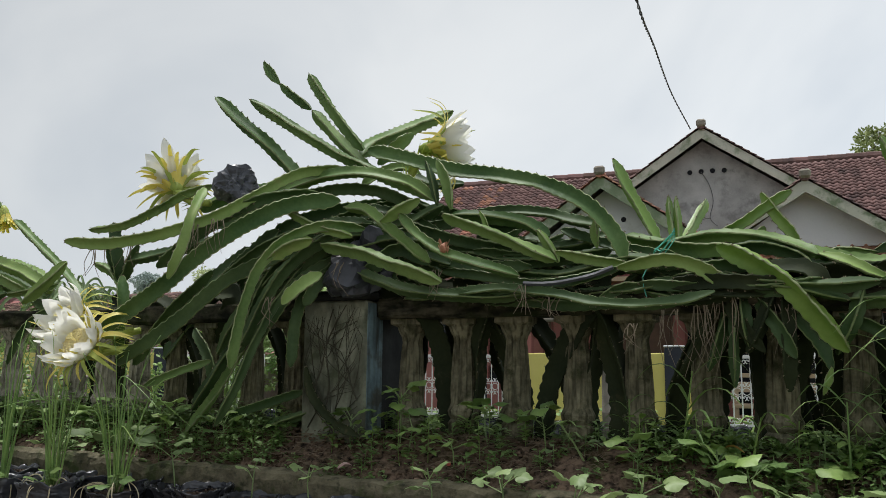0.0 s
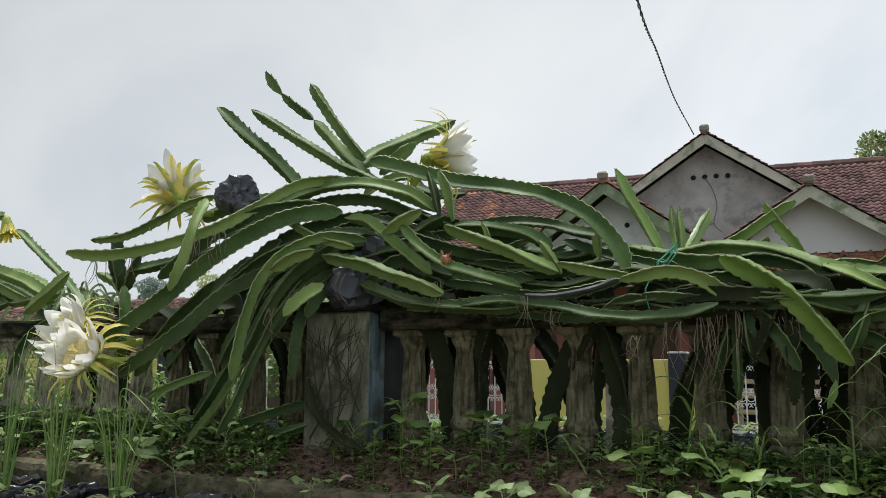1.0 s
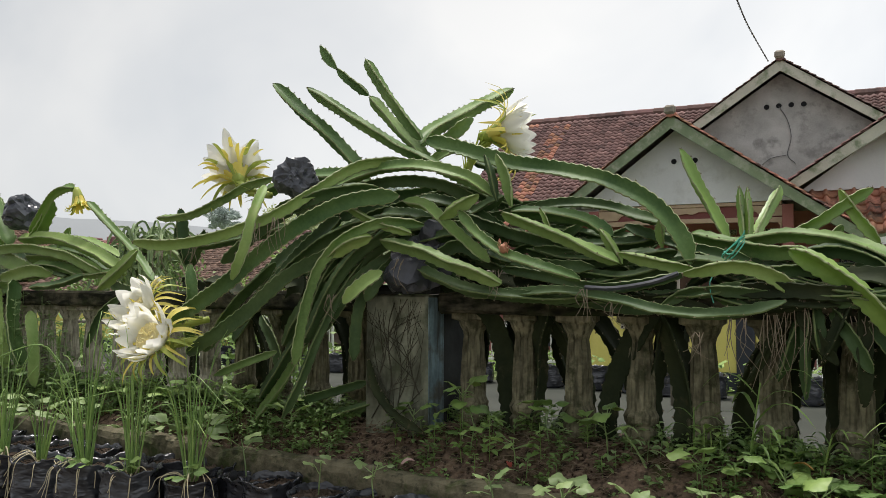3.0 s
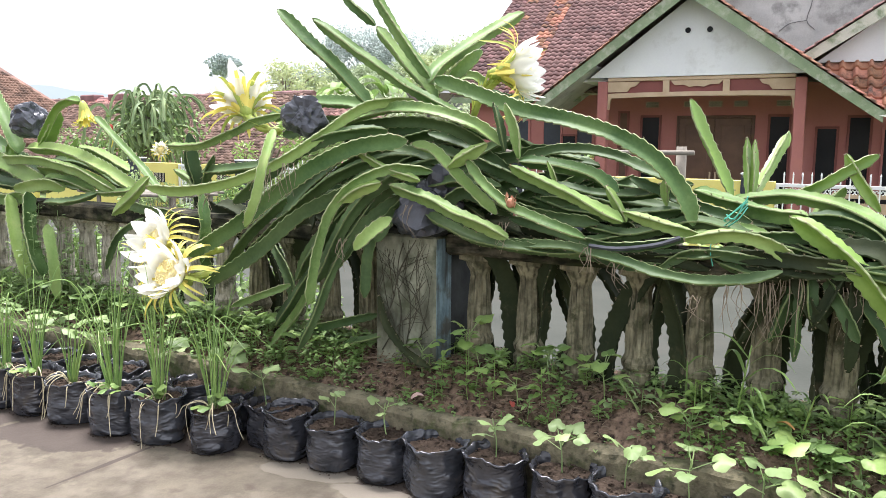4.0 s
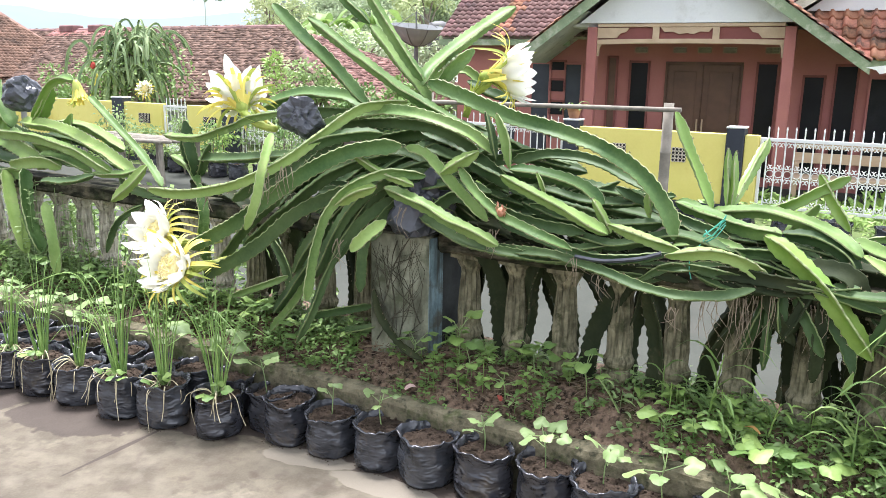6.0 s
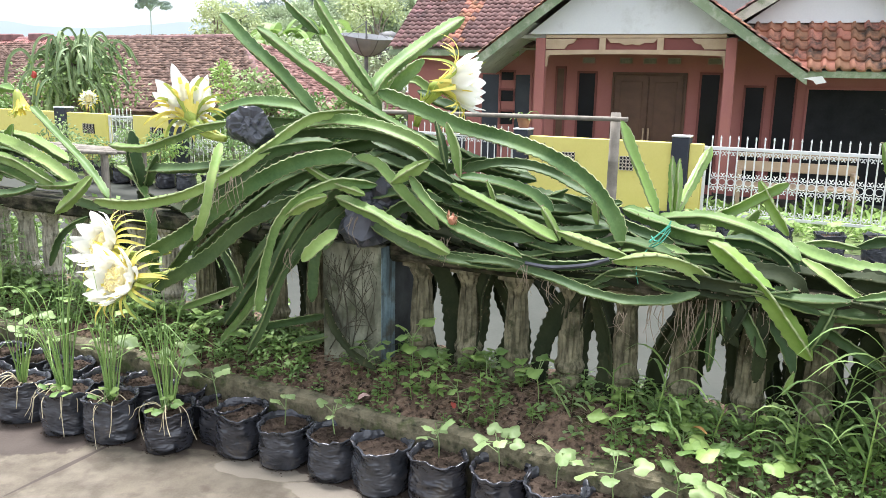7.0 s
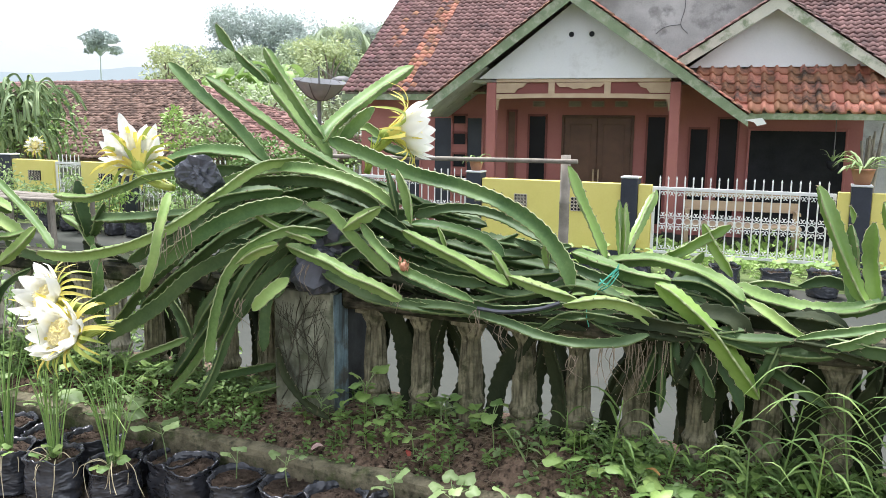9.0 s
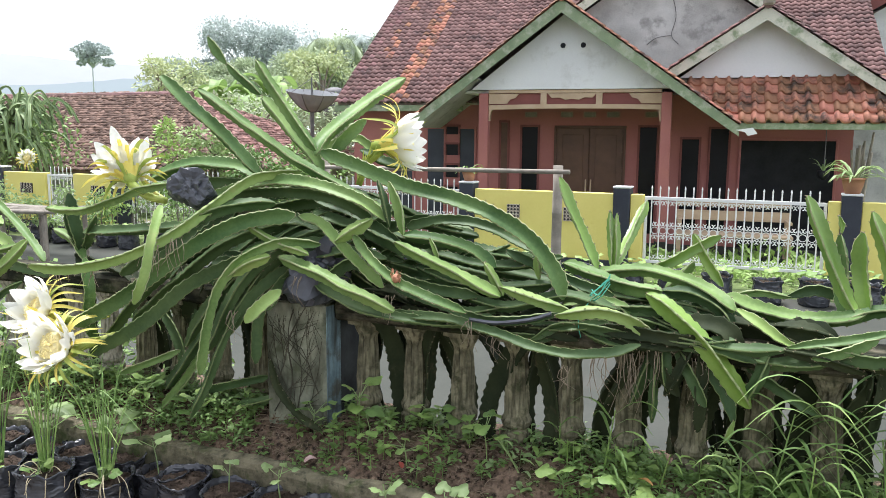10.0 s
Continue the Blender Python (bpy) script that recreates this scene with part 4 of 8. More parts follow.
# the stems, one by one: points along the balustrade, before it and above, then width
stem(main_plant, STEM, 0.080, (-0.708, -0.110, 1.448), (-0.581, -0.090, 1.327), (-0.445, -0.060, 1.207), (-0.305, -0.030, 1.064))
stem(main_plant, STEM, 0.060, (-0.491, -0.155, 1.392), (-0.324, -0.140, 1.282), (-0.138, -0.120, 1.164), (0.043, -0.100, 1.064), (0.208, -0.100, 0.988), (0.316, -0.110, 0.938))
stem(main_plant, STEM, 0.052, (-0.538, -0.025, 1.600), (-0.502, -0.020, 1.545), (-0.455, -0.020, 1.492))
stem(main_plant, STEM, 0.051, (-0.455, -0.020, 1.494), (-0.381, -0.010, 1.430), (-0.312, -0.000, 1.374))
stem(main_plant, STEM, 0.067, (-0.307, -0.000, 1.369), (-0.207, 0.000, 1.263), (-0.106, -0.000, 1.163), (-0.031, 0.000, 1.083))
stem(main_plant, STEM, 0.059, (-0.292, -0.050, 1.500), (-0.207, -0.050, 1.378), (-0.109, -0.050, 1.252), (-0.031, -0.050, 1.165))
stem(main_plant, STEM, 0.083, (0.064, 0.505, 1.461), (0.011, 0.400, 1.398), (-0.035, 0.200, 1.293), (-0.048, 0.030, 1.204), (-0.042, -0.040, 1.148))
stem(main_plant, STEM, 0.077, (0.042, 0.200, 1.282), (-0.020, 0.150, 1.215), (-0.060, 0.100, 1.145))
stem(main_plant, STEM, 0.058, (-0.262, 0.300, 1.123), (-0.180, 0.350, 1.186), (-0.101, 0.380, 1.203), (-0.030, 0.400, 1.151))
stem(main_plant, STEM_DARK, 0.061, (-0.070, 0.350, 1.159), (0.063, 0.350, 1.107), (0.193, 0.350, 1.098))
stem(main_plant, STEM, 0.079, (-0.011, -0.050, 1.161), (0.157, -0.050, 1.106), (0.341, -0.050, 1.045), (0.517, -0.050, 1.007), (0.689, -0.060, 0.955), (0.824, -0.070, 0.874), (0.907, -0.080, 0.777), (0.941, -0.090, 0.692))
stem(main_plant, STEM_LIGHT, 0.057, (-0.759, -0.720, 0.774), (-0.622, -0.660, 0.768), (-0.465, -0.560, 0.810), (-0.364, -0.420, 0.889), (-0.275, -0.280, 1.000), (-0.198, -0.180, 1.069), (-0.066, -0.100, 1.086))
stem(main_plant, STEM, 0.063, (0.320, -0.140, 0.925), (0.219, -0.160, 0.993), (0.063, -0.170, 1.040), (-0.120, -0.150, 1.054), (-0.315, -0.130, 1.021), (-0.505, -0.100, 0.964))
stem(main_plant, STEM_DARK, 0.062, (0.203, -0.050, 0.927), (0.054, -0.080, 0.995), (-0.131, -0.100, 1.011), (-0.398, -0.060, 0.988), (-0.679, -0.000, 0.926))
stem(main_plant, STEM_DARK, 0.069, (-0.111, -0.200, 0.974), (-0.226, -0.280, 0.968), (-0.365, -0.360, 0.911), (-0.471, -0.420, 0.826), (-0.623, -0.450, 0.711))
stem(main_plant, STEM, 0.082, (-0.013, -0.220, 0.940), (-0.162, -0.300, 0.919), (-0.291, -0.360, 0.858), (-0.422, -0.420, 0.763), (-0.615, -0.450, 0.628), (-0.873, -0.450, 0.499))
stem(main_plant, STEM_DARK, 0.076, (-0.116, -0.200, 0.800), (-0.302, -0.260, 0.732), (-0.439, -0.320, 0.652), (-0.591, -0.370, 0.520), (-0.849, -0.400, 0.373))
stem(main_plant, STEM_LIGHT, 0.045, (-0.200, -0.283, 0.912), (-0.089, -0.270, 0.852), (0.059, -0.250, 0.804))
stem(main_plant, STEM_LIGHT, 0.049, (-0.416, -0.450, 0.977), (-0.371, -0.550, 0.858), (-0.379, -0.585, 0.736), (-0.419, -0.594, 0.647))
stem(main_plant, STEM_LIGHT, 0.074, (-0.068, -0.300, 0.796), (-0.131, -0.340, 0.775), (-0.200, -0.368, 0.727))
stem(main_plant, STEM, 0.054, (0.079, -0.200, 0.837), (-0.040, -0.270, 0.846), (-0.148, -0.340, 0.796), (-0.232, -0.385, 0.685), (-0.277, -0.405, 0.531), (-0.309, -0.410, 0.361))
stem(main_plant, STEM_DARK, 0.048, (-0.168, -0.200, 0.733), (-0.229, -0.260, 0.610), (-0.271, -0.310, 0.489), (-0.323, -0.350, 0.321), (-0.403, -0.366, 0.166))
stem(main_plant, STEM_LIGHT, 0.065, (-0.024, -0.300, 0.678), (-0.073, -0.360, 0.624), (-0.116, -0.388, 0.569))
stem(main_plant, STEM, 0.067, (-0.075, -0.240, 0.787), (0.099, -0.270, 0.747), (0.241, -0.280, 0.697), (0.404, -0.260, 0.636))
stem(main_plant, STEM_DARK, 0.059, (0.053, -0.200, 0.688), (0.250, -0.220, 0.621), (0.416, -0.200, 0.596), (0.573, -0.170, 0.593), (0.724, -0.140, 0.618))
stem(main_plant, STEM_LIGHT, 0.056, (-0.037, -0.160, 0.929), (0.072, -0.180, 0.904), (0.149, -0.200, 0.850), (0.246, -0.210, 0.775), (0.340, -0.220, 0.705))
stem(main_plant, STEM_LIGHT, 0.072, (0.152, -0.220, 0.852), (0.214, -0.200, 0.897), (0.268, -0.160, 0.932))
stem(main_plant, STEM, 0.050, (0.214, -0.200, 0.877), (0.296, -0.220, 0.794), (0.404, -0.236, 0.729), (0.537, -0.240, 0.685), (0.652, -0.229, 0.647))
stem(main_plant, STEM_DARK, 0.040, (0.280, -0.140, 1.067), (0.310, -0.150, 0.990), (0.330, -0.150, 0.906))
stem(main_plant, STEM_LIGHT, 0.051, (0.326, -0.150, 1.063), (0.370, -0.160, 0.980), (0.392, -0.170, 0.884))
stem(main_plant, STEM, 0.066, (0.367, -0.120, 0.875), (0.497, -0.100, 0.863), (0.620, -0.090, 0.834), (0.707, -0.100, 0.784))
stem(main_plant, STEM_DARK, 0.057, (0.296, 0.050, 0.884), (0.451, 0.080, 0.914), (0.595, 0.080, 0.901), (0.738, 0.040, 0.857), (0.843, 0.000, 0.824))
stem(main_plant, STEM_DARK, 0.037, (0.518, 0.100, 0.811), (0.600, 0.120, 0.801), (0.675, 0.140, 0.829))
stem(main_plant, STEM_LIGHT, 0.057, (0.373, -0.200, 0.861), (0.501, -0.200, 0.810), (0.627, -0.180, 0.755), (0.746, -0.160, 0.697))
stem(main_plant, STEM_LIGHT, 0.027, (0.484, -0.150, 0.876), (0.503, -0.150, 0.838), (0.514, -0.140, 0.795))
stem(main_plant, STEM_LIGHT, 0.042, (0.679, -0.130, 0.805), (0.710, -0.130, 0.754), (0.745, -0.130, 0.695))
stem(main_plant, STEM_LIGHT, 0.056, (0.742, -0.150, 0.727), (0.863, -0.150, 0.698), (0.980, -0.150, 0.669))
stem(main_plant, STEM_DARK, 0.060, (0.422, 0.020, 0.796), (0.595, 0.030, 0.764), (0.740, 0.040, 0.773), (0.896, 0.060, 0.809))
stem(main_plant, STEM, 0.069, (0.900, 0.050, 0.791), (1.023, 0.030, 0.761), (1.141, 0.010, 0.732), (1.244, -0.010, 0.733))
stem(main_plant, STEM_LIGHT, 0.050, (0.844, -0.052, 0.848), (0.839, -0.050, 0.798), (0.845, -0.050, 0.744))
stem(main_plant, STEM_YOUNG, 0.056, (0.848, 0.154, 1.080), (0.907, 0.140, 0.952), (0.970, 0.120, 0.838), (1.007, 0.100, 0.768))
stem(main_plant, STEM_YOUNG, 0.041, (1.009, 0.264, 0.958), (1.022, 0.240, 0.859), (1.037, 0.200, 0.759))
stem(main_plant, STEM_YOUNG, 0.037, (1.037, 0.250, 0.952), (1.045, 0.230, 0.851), (1.049, 0.200, 0.760))
stem(main_plant, STEM_YOUNG, 0.052, (1.101, 0.500, 0.981), (1.066, 0.360, 0.858), (1.040, 0.220, 0.761))
stem(main_plant, STEM, 0.065, (0.978, 0.100, 0.746), (1.145, 0.080, 0.782), (1.278, 0.050, 0.770), (1.391, 0.020, 0.737), (1.468, -0.030, 0.692))
stem(main_plant, STEM_YOUNG, 0.050, (1.319, 0.104, 0.910), (1.361, 0.100, 0.836), (1.420, 0.080, 0.747))
stem(main_plant, STEM_YOUNG, 0.047, (1.405, 0.102, 0.909), (1.329, 0.100, 0.860), (1.251, 0.100, 0.810), (1.142, 0.100, 0.763))
stem(main_plant, STEM_LIGHT, 0.067, (1.322, 0.140, 0.809), (1.278, 0.120, 0.755), (1.237, 0.100, 0.717))
stem(main_plant, STEM_DARK, 0.047, (0.216, -0.160, 0.596), (0.406, -0.180, 0.606), (0.585, -0.200, 0.613), (0.754, -0.220, 0.589), (0.892, -0.230, 0.559), (1.002, -0.230, 0.550), (1.118, -0.200, 0.560), (1.208, -0.160, 0.588))
stem(main_plant, STEM_DARK, 0.046, (0.332, -0.120, 0.687), (0.505, -0.160, 0.660), (0.659, -0.180, 0.628), (0.782, -0.190, 0.627), (0.948, -0.180, 0.662))
stem(main_plant, STEM_LIGHT, 0.062, (0.945, -0.200, 0.661), (1.074, -0.180, 0.684), (1.172, -0.140, 0.655), (1.266, -0.100, 0.576))
stem(main_plant, STEM, 0.049, (0.931, -0.050, 0.667), (1.042, -0.040, 0.687), (1.126, -0.040, 0.672), (1.186, -0.060, 0.621))
stem(main_plant, STEM_YOUNG, 0.086, (1.204, -0.060, 0.731), (1.302, -0.100, 0.678), (1.415, -0.140, 0.581), (1.535, -0.125, 0.421))
stem(main_plant, STEM_DARK, 0.064, (1.242, -0.000, 0.735), (1.356, -0.000, 0.723), (1.437, -0.020, 0.680), (1.477, -0.040, 0.599))
stem(main_plant, STEM_DARK, 0.067, (1.285, 0.020, 0.698), (1.403, -0.030, 0.606), (1.521, -0.080, 0.564), (1.631, -0.100, 0.562), (1.742, -0.100, 0.583))
stem(main_plant, STEM_LIGHT, 0.048, (1.470, -0.020, 0.698), (1.537, -0.060, 0.670), (1.603, -0.080, 0.630), (1.650, -0.080, 0.611))
stem(main_plant, STEM, 0.069, (1.428, 0.060, 0.722), (1.540, 0.060, 0.685), (1.662, 0.050, 0.670), (1.778, 0.040, 0.684), (1.836, 0.040, 0.707))
stem(main_plant, STEM, 0.036, (1.449, 0.140, 0.705), (1.525, 0.150, 0.724), (1.627, 0.160, 0.716))
stem(main_plant, STEM_DARK, 0.052, (1.610, 0.160, 0.716), (1.700, 0.180, 0.741), (1.790, 0.180, 0.718))
stem(main_plant, STEM, 0.040, (1.620, -0.100, 0.609), (1.702, -0.100, 0.631), (1.788, -0.100, 0.652), (1.914, -0.080, 0.686))
stem(main_plant, STEM, 0.043, (1.689, -0.130, 0.595), (1.774, -0.130, 0.622), (1.856, -0.120, 0.665))
stem(right_plant, STEM_YOUNG, 0.069, (1.650, 0.100, 1.048), (1.716, 0.100, 0.889), (1.775, 0.080, 0.749), (1.811, 0.050, 0.696))
stem(right_plant, STEM, 0.071, (1.753, 0.150, 0.928), (1.769, 0.140, 0.809), (1.777, 0.100, 0.666))
stem(right_plant, STEM_YOUNG, 0.039, (1.744, 0.160, 0.986), (1.754, 0.160, 0.959), (1.756, 0.150, 0.931))
stem(right_plant, STEM_YOUNG, 0.077, (1.811, 0.100, 0.944), (1.817, 0.100, 0.819), (1.842, 0.060, 0.690))
stem(right_plant, STEM_YOUNG, 0.065, (1.831, 0.080, 1.008), (1.873, 0.080, 0.895), (1.925, 0.050, 0.718))
stem(right_plant, STEM_YOUNG, 0.065, (1.922, 0.080, 0.965), (1.917, 0.080, 0.847), (1.897, 0.050, 0.698))
stem(right_plant, STEM, 0.057, (1.764, 0.050, 0.674), (1.865, 0.040, 0.717), (1.977, 0.020, 0.737))
stem(main_plant, STEM_DARK, 0.052, (1.305, -0.080, 0.571), (1.361, -0.120, 0.492), (1.406, -0.120, 0.403))
stem(main_plant, STEM_DARK, 0.055, (1.402, -0.100, 0.528), (1.462, -0.120, 0.447), (1.491, -0.140, 0.369))
stem(main_plant, STEM_LIGHT, 0.041, (1.490, -0.140, 0.380), (1.480, -0.150, 0.346), (1.466, -0.150, 0.308))
stem(main_plant, STEM_DARK, 0.049, (1.514, -0.060, 0.526), (1.621, -0.080, 0.472), (1.725, -0.080, 0.407))
stem(main_plant, STEM_DARK, 0.048, (0.989, -0.120, 0.622), (1.117, -0.120, 0.608), (1.238, -0.100, 0.593))
stem(main_plant, STEM_DARK, 0.049, (0.844, -0.140, 0.554), (0.923, -0.120, 0.606), (1.021, -0.100, 0.618))
stem(main_plant, STEM_DARK, 0.075, (-1.231, -0.125, 0.966), (-1.217, -0.120, 0.844), (-1.204, -0.100, 0.705))
stem(main_plant, STEM, 0.048, (-1.213, -0.260, 0.914), (-1.009, -0.280, 0.913), (-0.839, -0.280, 0.954), (-0.677, -0.280, 1.009), (-0.546, -0.270, 1.034))
stem(main_plant, STEM_DARK, 0.065, (-1.186, -0.100, 0.800), (-0.907, -0.120, 0.822), (-0.588, -0.140, 0.860))
stem(main_plant, STEM_DARK, 0.064, (-1.108, -0.100, 0.872), (-1.154, -0.100, 0.792), (-1.216, -0.080, 0.706))
stem(main_plant, STEM, 0.080, (-0.935, 0.050, 1.029), (-0.759, 0.100, 1.092), (-0.520, 0.100, 1.090), (-0.359, 0.080, 1.049))
stem(main_plant, STEM_DARK, 0.075, (-0.891, 0.100, 0.959), (-0.658, 0.120, 1.019), (-0.424, 0.120, 1.010))
stem(main_plant, STEM, 0.042, (-0.749, -0.360, 0.296), (-0.621, -0.320, 0.349), (-0.537, -0.250, 0.387))
stem(main_plant, STEM_DARK, 0.060, (-0.648, -0.220, 0.205), (-0.495, -0.240, 0.380), (-0.396, -0.220, 0.521), (-0.357, -0.180, 0.617))
stem(main_plant, STEM_DARK, 0.063, (-0.960, -0.220, 0.368), (-0.753, -0.260, 0.562), (-0.562, -0.240, 0.718))
stem(main_plant, STEM, 0.066, (-1.020, -0.250, 0.718), (-0.972, -0.280, 0.592), (-0.988, -0.280, 0.473), (-0.985, -0.250, 0.357))
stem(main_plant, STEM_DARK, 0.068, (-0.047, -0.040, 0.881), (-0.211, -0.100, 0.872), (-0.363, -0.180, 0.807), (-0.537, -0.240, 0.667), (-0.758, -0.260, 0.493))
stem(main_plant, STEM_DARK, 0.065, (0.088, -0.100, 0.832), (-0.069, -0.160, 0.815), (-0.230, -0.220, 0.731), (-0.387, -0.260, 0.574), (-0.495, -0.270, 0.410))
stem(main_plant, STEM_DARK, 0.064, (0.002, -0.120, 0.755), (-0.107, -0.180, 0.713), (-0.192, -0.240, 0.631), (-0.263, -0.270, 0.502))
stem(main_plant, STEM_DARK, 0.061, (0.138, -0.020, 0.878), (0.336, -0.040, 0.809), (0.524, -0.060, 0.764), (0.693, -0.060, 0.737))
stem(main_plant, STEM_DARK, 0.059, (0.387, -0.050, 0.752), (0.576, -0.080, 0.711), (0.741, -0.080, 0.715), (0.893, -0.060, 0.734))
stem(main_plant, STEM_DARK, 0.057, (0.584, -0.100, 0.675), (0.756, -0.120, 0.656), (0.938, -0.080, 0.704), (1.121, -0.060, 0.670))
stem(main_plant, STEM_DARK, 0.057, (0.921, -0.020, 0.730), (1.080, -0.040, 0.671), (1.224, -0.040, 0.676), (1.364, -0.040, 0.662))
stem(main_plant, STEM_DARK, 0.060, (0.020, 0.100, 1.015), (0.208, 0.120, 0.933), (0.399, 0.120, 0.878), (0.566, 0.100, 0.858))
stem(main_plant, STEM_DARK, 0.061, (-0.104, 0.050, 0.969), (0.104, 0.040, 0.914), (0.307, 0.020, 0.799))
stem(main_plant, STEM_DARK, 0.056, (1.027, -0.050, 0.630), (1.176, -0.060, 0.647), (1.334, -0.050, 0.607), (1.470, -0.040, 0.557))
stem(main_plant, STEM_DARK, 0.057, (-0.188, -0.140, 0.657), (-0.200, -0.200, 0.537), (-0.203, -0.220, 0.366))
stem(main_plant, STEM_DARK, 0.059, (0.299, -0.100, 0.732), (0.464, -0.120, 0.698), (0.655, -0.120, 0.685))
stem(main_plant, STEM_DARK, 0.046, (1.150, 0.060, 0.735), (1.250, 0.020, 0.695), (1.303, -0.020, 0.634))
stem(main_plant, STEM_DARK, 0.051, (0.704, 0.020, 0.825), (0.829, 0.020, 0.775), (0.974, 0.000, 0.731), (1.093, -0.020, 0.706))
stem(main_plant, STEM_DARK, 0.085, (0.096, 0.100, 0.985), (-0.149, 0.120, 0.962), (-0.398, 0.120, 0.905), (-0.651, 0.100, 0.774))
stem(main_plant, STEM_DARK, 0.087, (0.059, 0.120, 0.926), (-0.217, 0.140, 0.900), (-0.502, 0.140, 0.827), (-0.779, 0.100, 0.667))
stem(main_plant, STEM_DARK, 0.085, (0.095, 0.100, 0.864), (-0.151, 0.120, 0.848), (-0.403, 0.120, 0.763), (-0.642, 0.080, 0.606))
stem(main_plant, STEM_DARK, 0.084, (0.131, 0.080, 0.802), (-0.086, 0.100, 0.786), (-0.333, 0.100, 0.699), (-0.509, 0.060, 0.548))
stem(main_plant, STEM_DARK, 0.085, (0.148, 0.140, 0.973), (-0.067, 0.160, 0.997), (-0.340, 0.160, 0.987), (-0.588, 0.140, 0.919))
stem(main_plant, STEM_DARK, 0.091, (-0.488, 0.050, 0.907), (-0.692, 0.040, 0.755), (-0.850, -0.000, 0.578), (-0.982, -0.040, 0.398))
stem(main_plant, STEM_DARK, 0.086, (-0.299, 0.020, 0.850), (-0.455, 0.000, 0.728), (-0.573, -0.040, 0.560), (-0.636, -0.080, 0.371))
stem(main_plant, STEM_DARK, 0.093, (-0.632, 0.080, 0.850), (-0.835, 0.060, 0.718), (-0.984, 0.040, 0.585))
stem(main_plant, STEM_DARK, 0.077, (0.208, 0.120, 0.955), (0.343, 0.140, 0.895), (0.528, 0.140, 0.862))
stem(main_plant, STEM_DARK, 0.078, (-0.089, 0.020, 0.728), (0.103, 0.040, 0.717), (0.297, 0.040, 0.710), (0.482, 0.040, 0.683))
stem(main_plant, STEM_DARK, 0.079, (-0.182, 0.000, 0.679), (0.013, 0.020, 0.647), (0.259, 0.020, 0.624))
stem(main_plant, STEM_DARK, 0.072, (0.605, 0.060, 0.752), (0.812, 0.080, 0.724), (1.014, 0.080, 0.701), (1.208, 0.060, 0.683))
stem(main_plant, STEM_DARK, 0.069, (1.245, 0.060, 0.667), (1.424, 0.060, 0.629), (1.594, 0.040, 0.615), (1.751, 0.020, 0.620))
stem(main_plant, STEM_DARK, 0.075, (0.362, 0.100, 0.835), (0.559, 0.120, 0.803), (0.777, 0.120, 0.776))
stem(left_plant, STEM_LIGHT, 0.094, (-2.670, 0.000, 0.889), (-2.222, -0.060, 0.872), (-1.854, -0.100, 0.788), (-1.620, -0.100, 0.688))
stem(left_plant, STEM, 0.058, (-1.993, -0.050, 1.047), (-1.801, -0.060, 0.918), (-1.588, -0.080, 0.784), (-1.410, -0.120, 0.656))
stem(left_plant, STEM_LIGHT, 0.120, (-3.183, -0.000, 0.875), (-2.709, -0.050, 0.783), (-2.315, -0.080, 0.673))
stem(left_plant, STEM_YOUNG, 0.102, (-2.400, 0.020, 1.087), (-2.482, 0.020, 0.969), (-2.590, 0.020, 0.864))
stem(left_plant, STEM_YOUNG, 0.059, (-2.551, 0.000, 0.908), (-2.363, -0.020, 1.081), (-2.210, -0.040, 1.129), (-2.088, -0.060, 1.120))
stem(left_plant, STEM, 0.124, (-3.096, 0.050, 1.211), (-2.902, 0.020, 1.023), (-2.756, -0.000, 0.856))
stem(left_plant, STEM_LIGHT, 0.082, (-2.499, -0.050, 0.780), (-2.111, -0.080, 0.764), (-1.843, -0.100, 0.691))
stem(left_plant, STEM, 0.069, (-2.363, -0.100, 0.742), (-2.102, -0.120, 0.727), (-1.917, -0.120, 0.682))
stem(left_plant, STEM_LIGHT, 0.091, (-2.609, -0.120, 0.665), (-2.288, -0.140, 0.713), (-2.132, -0.140, 0.693))
stem(left_plant, STEM_DARK, 0.055, (-2.219, -0.200, 0.625), (-1.993, -0.200, 0.640), (-1.822, -0.180, 0.681))
stem(left_plant, STEM, 0.052, (-1.888, -0.140, 0.680), (-1.661, -0.140, 0.696), (-1.588, -0.100, 0.722))
stem(left_plant, STEM_LIGHT, 0.068, (-1.284, -0.300, 0.782), (-1.351, -0.340, 0.694), (-1.459, -0.360, 0.612))
stem(left_plant, STEM_LIGHT, 0.101, (-2.624, -0.150, 0.642), (-2.490, -0.200, 0.417), (-2.397, -0.200, 0.222))
stem(left_plant, STEM, 0.105, (-2.443, -0.150, 0.664), (-2.366, -0.200, 0.428), (-2.273, -0.200, 0.246))
stem(left_plant, STEM_LIGHT, 0.082, (-2.238, -0.180, 0.510), (-2.127, -0.220, 0.338), (-2.114, -0.220, 0.152))
stem(left_plant, STEM_DARK, 0.043, (-1.330, -0.300, 0.604), (-1.445, -0.340, 0.524), (-1.548, -0.340, 0.366))
stem(left_plant, STEM, 0.107, (-3.192, -0.050, 0.649), (-2.704, -0.100, 0.618), (-2.506, -0.120, 0.647))
stem(left_plant, STEM_DARK, 0.108, (-3.484, 0.050, 0.781), (-3.004, 0.050, 0.728), (-2.565, 0.020, 0.749), (-2.192, -0.000, 0.686))
stem(left_plant, STEM_DARK, 0.109, (-3.288, 0.100, 0.986), (-2.816, 0.080, 0.805), (-2.416, 0.060, 0.790))
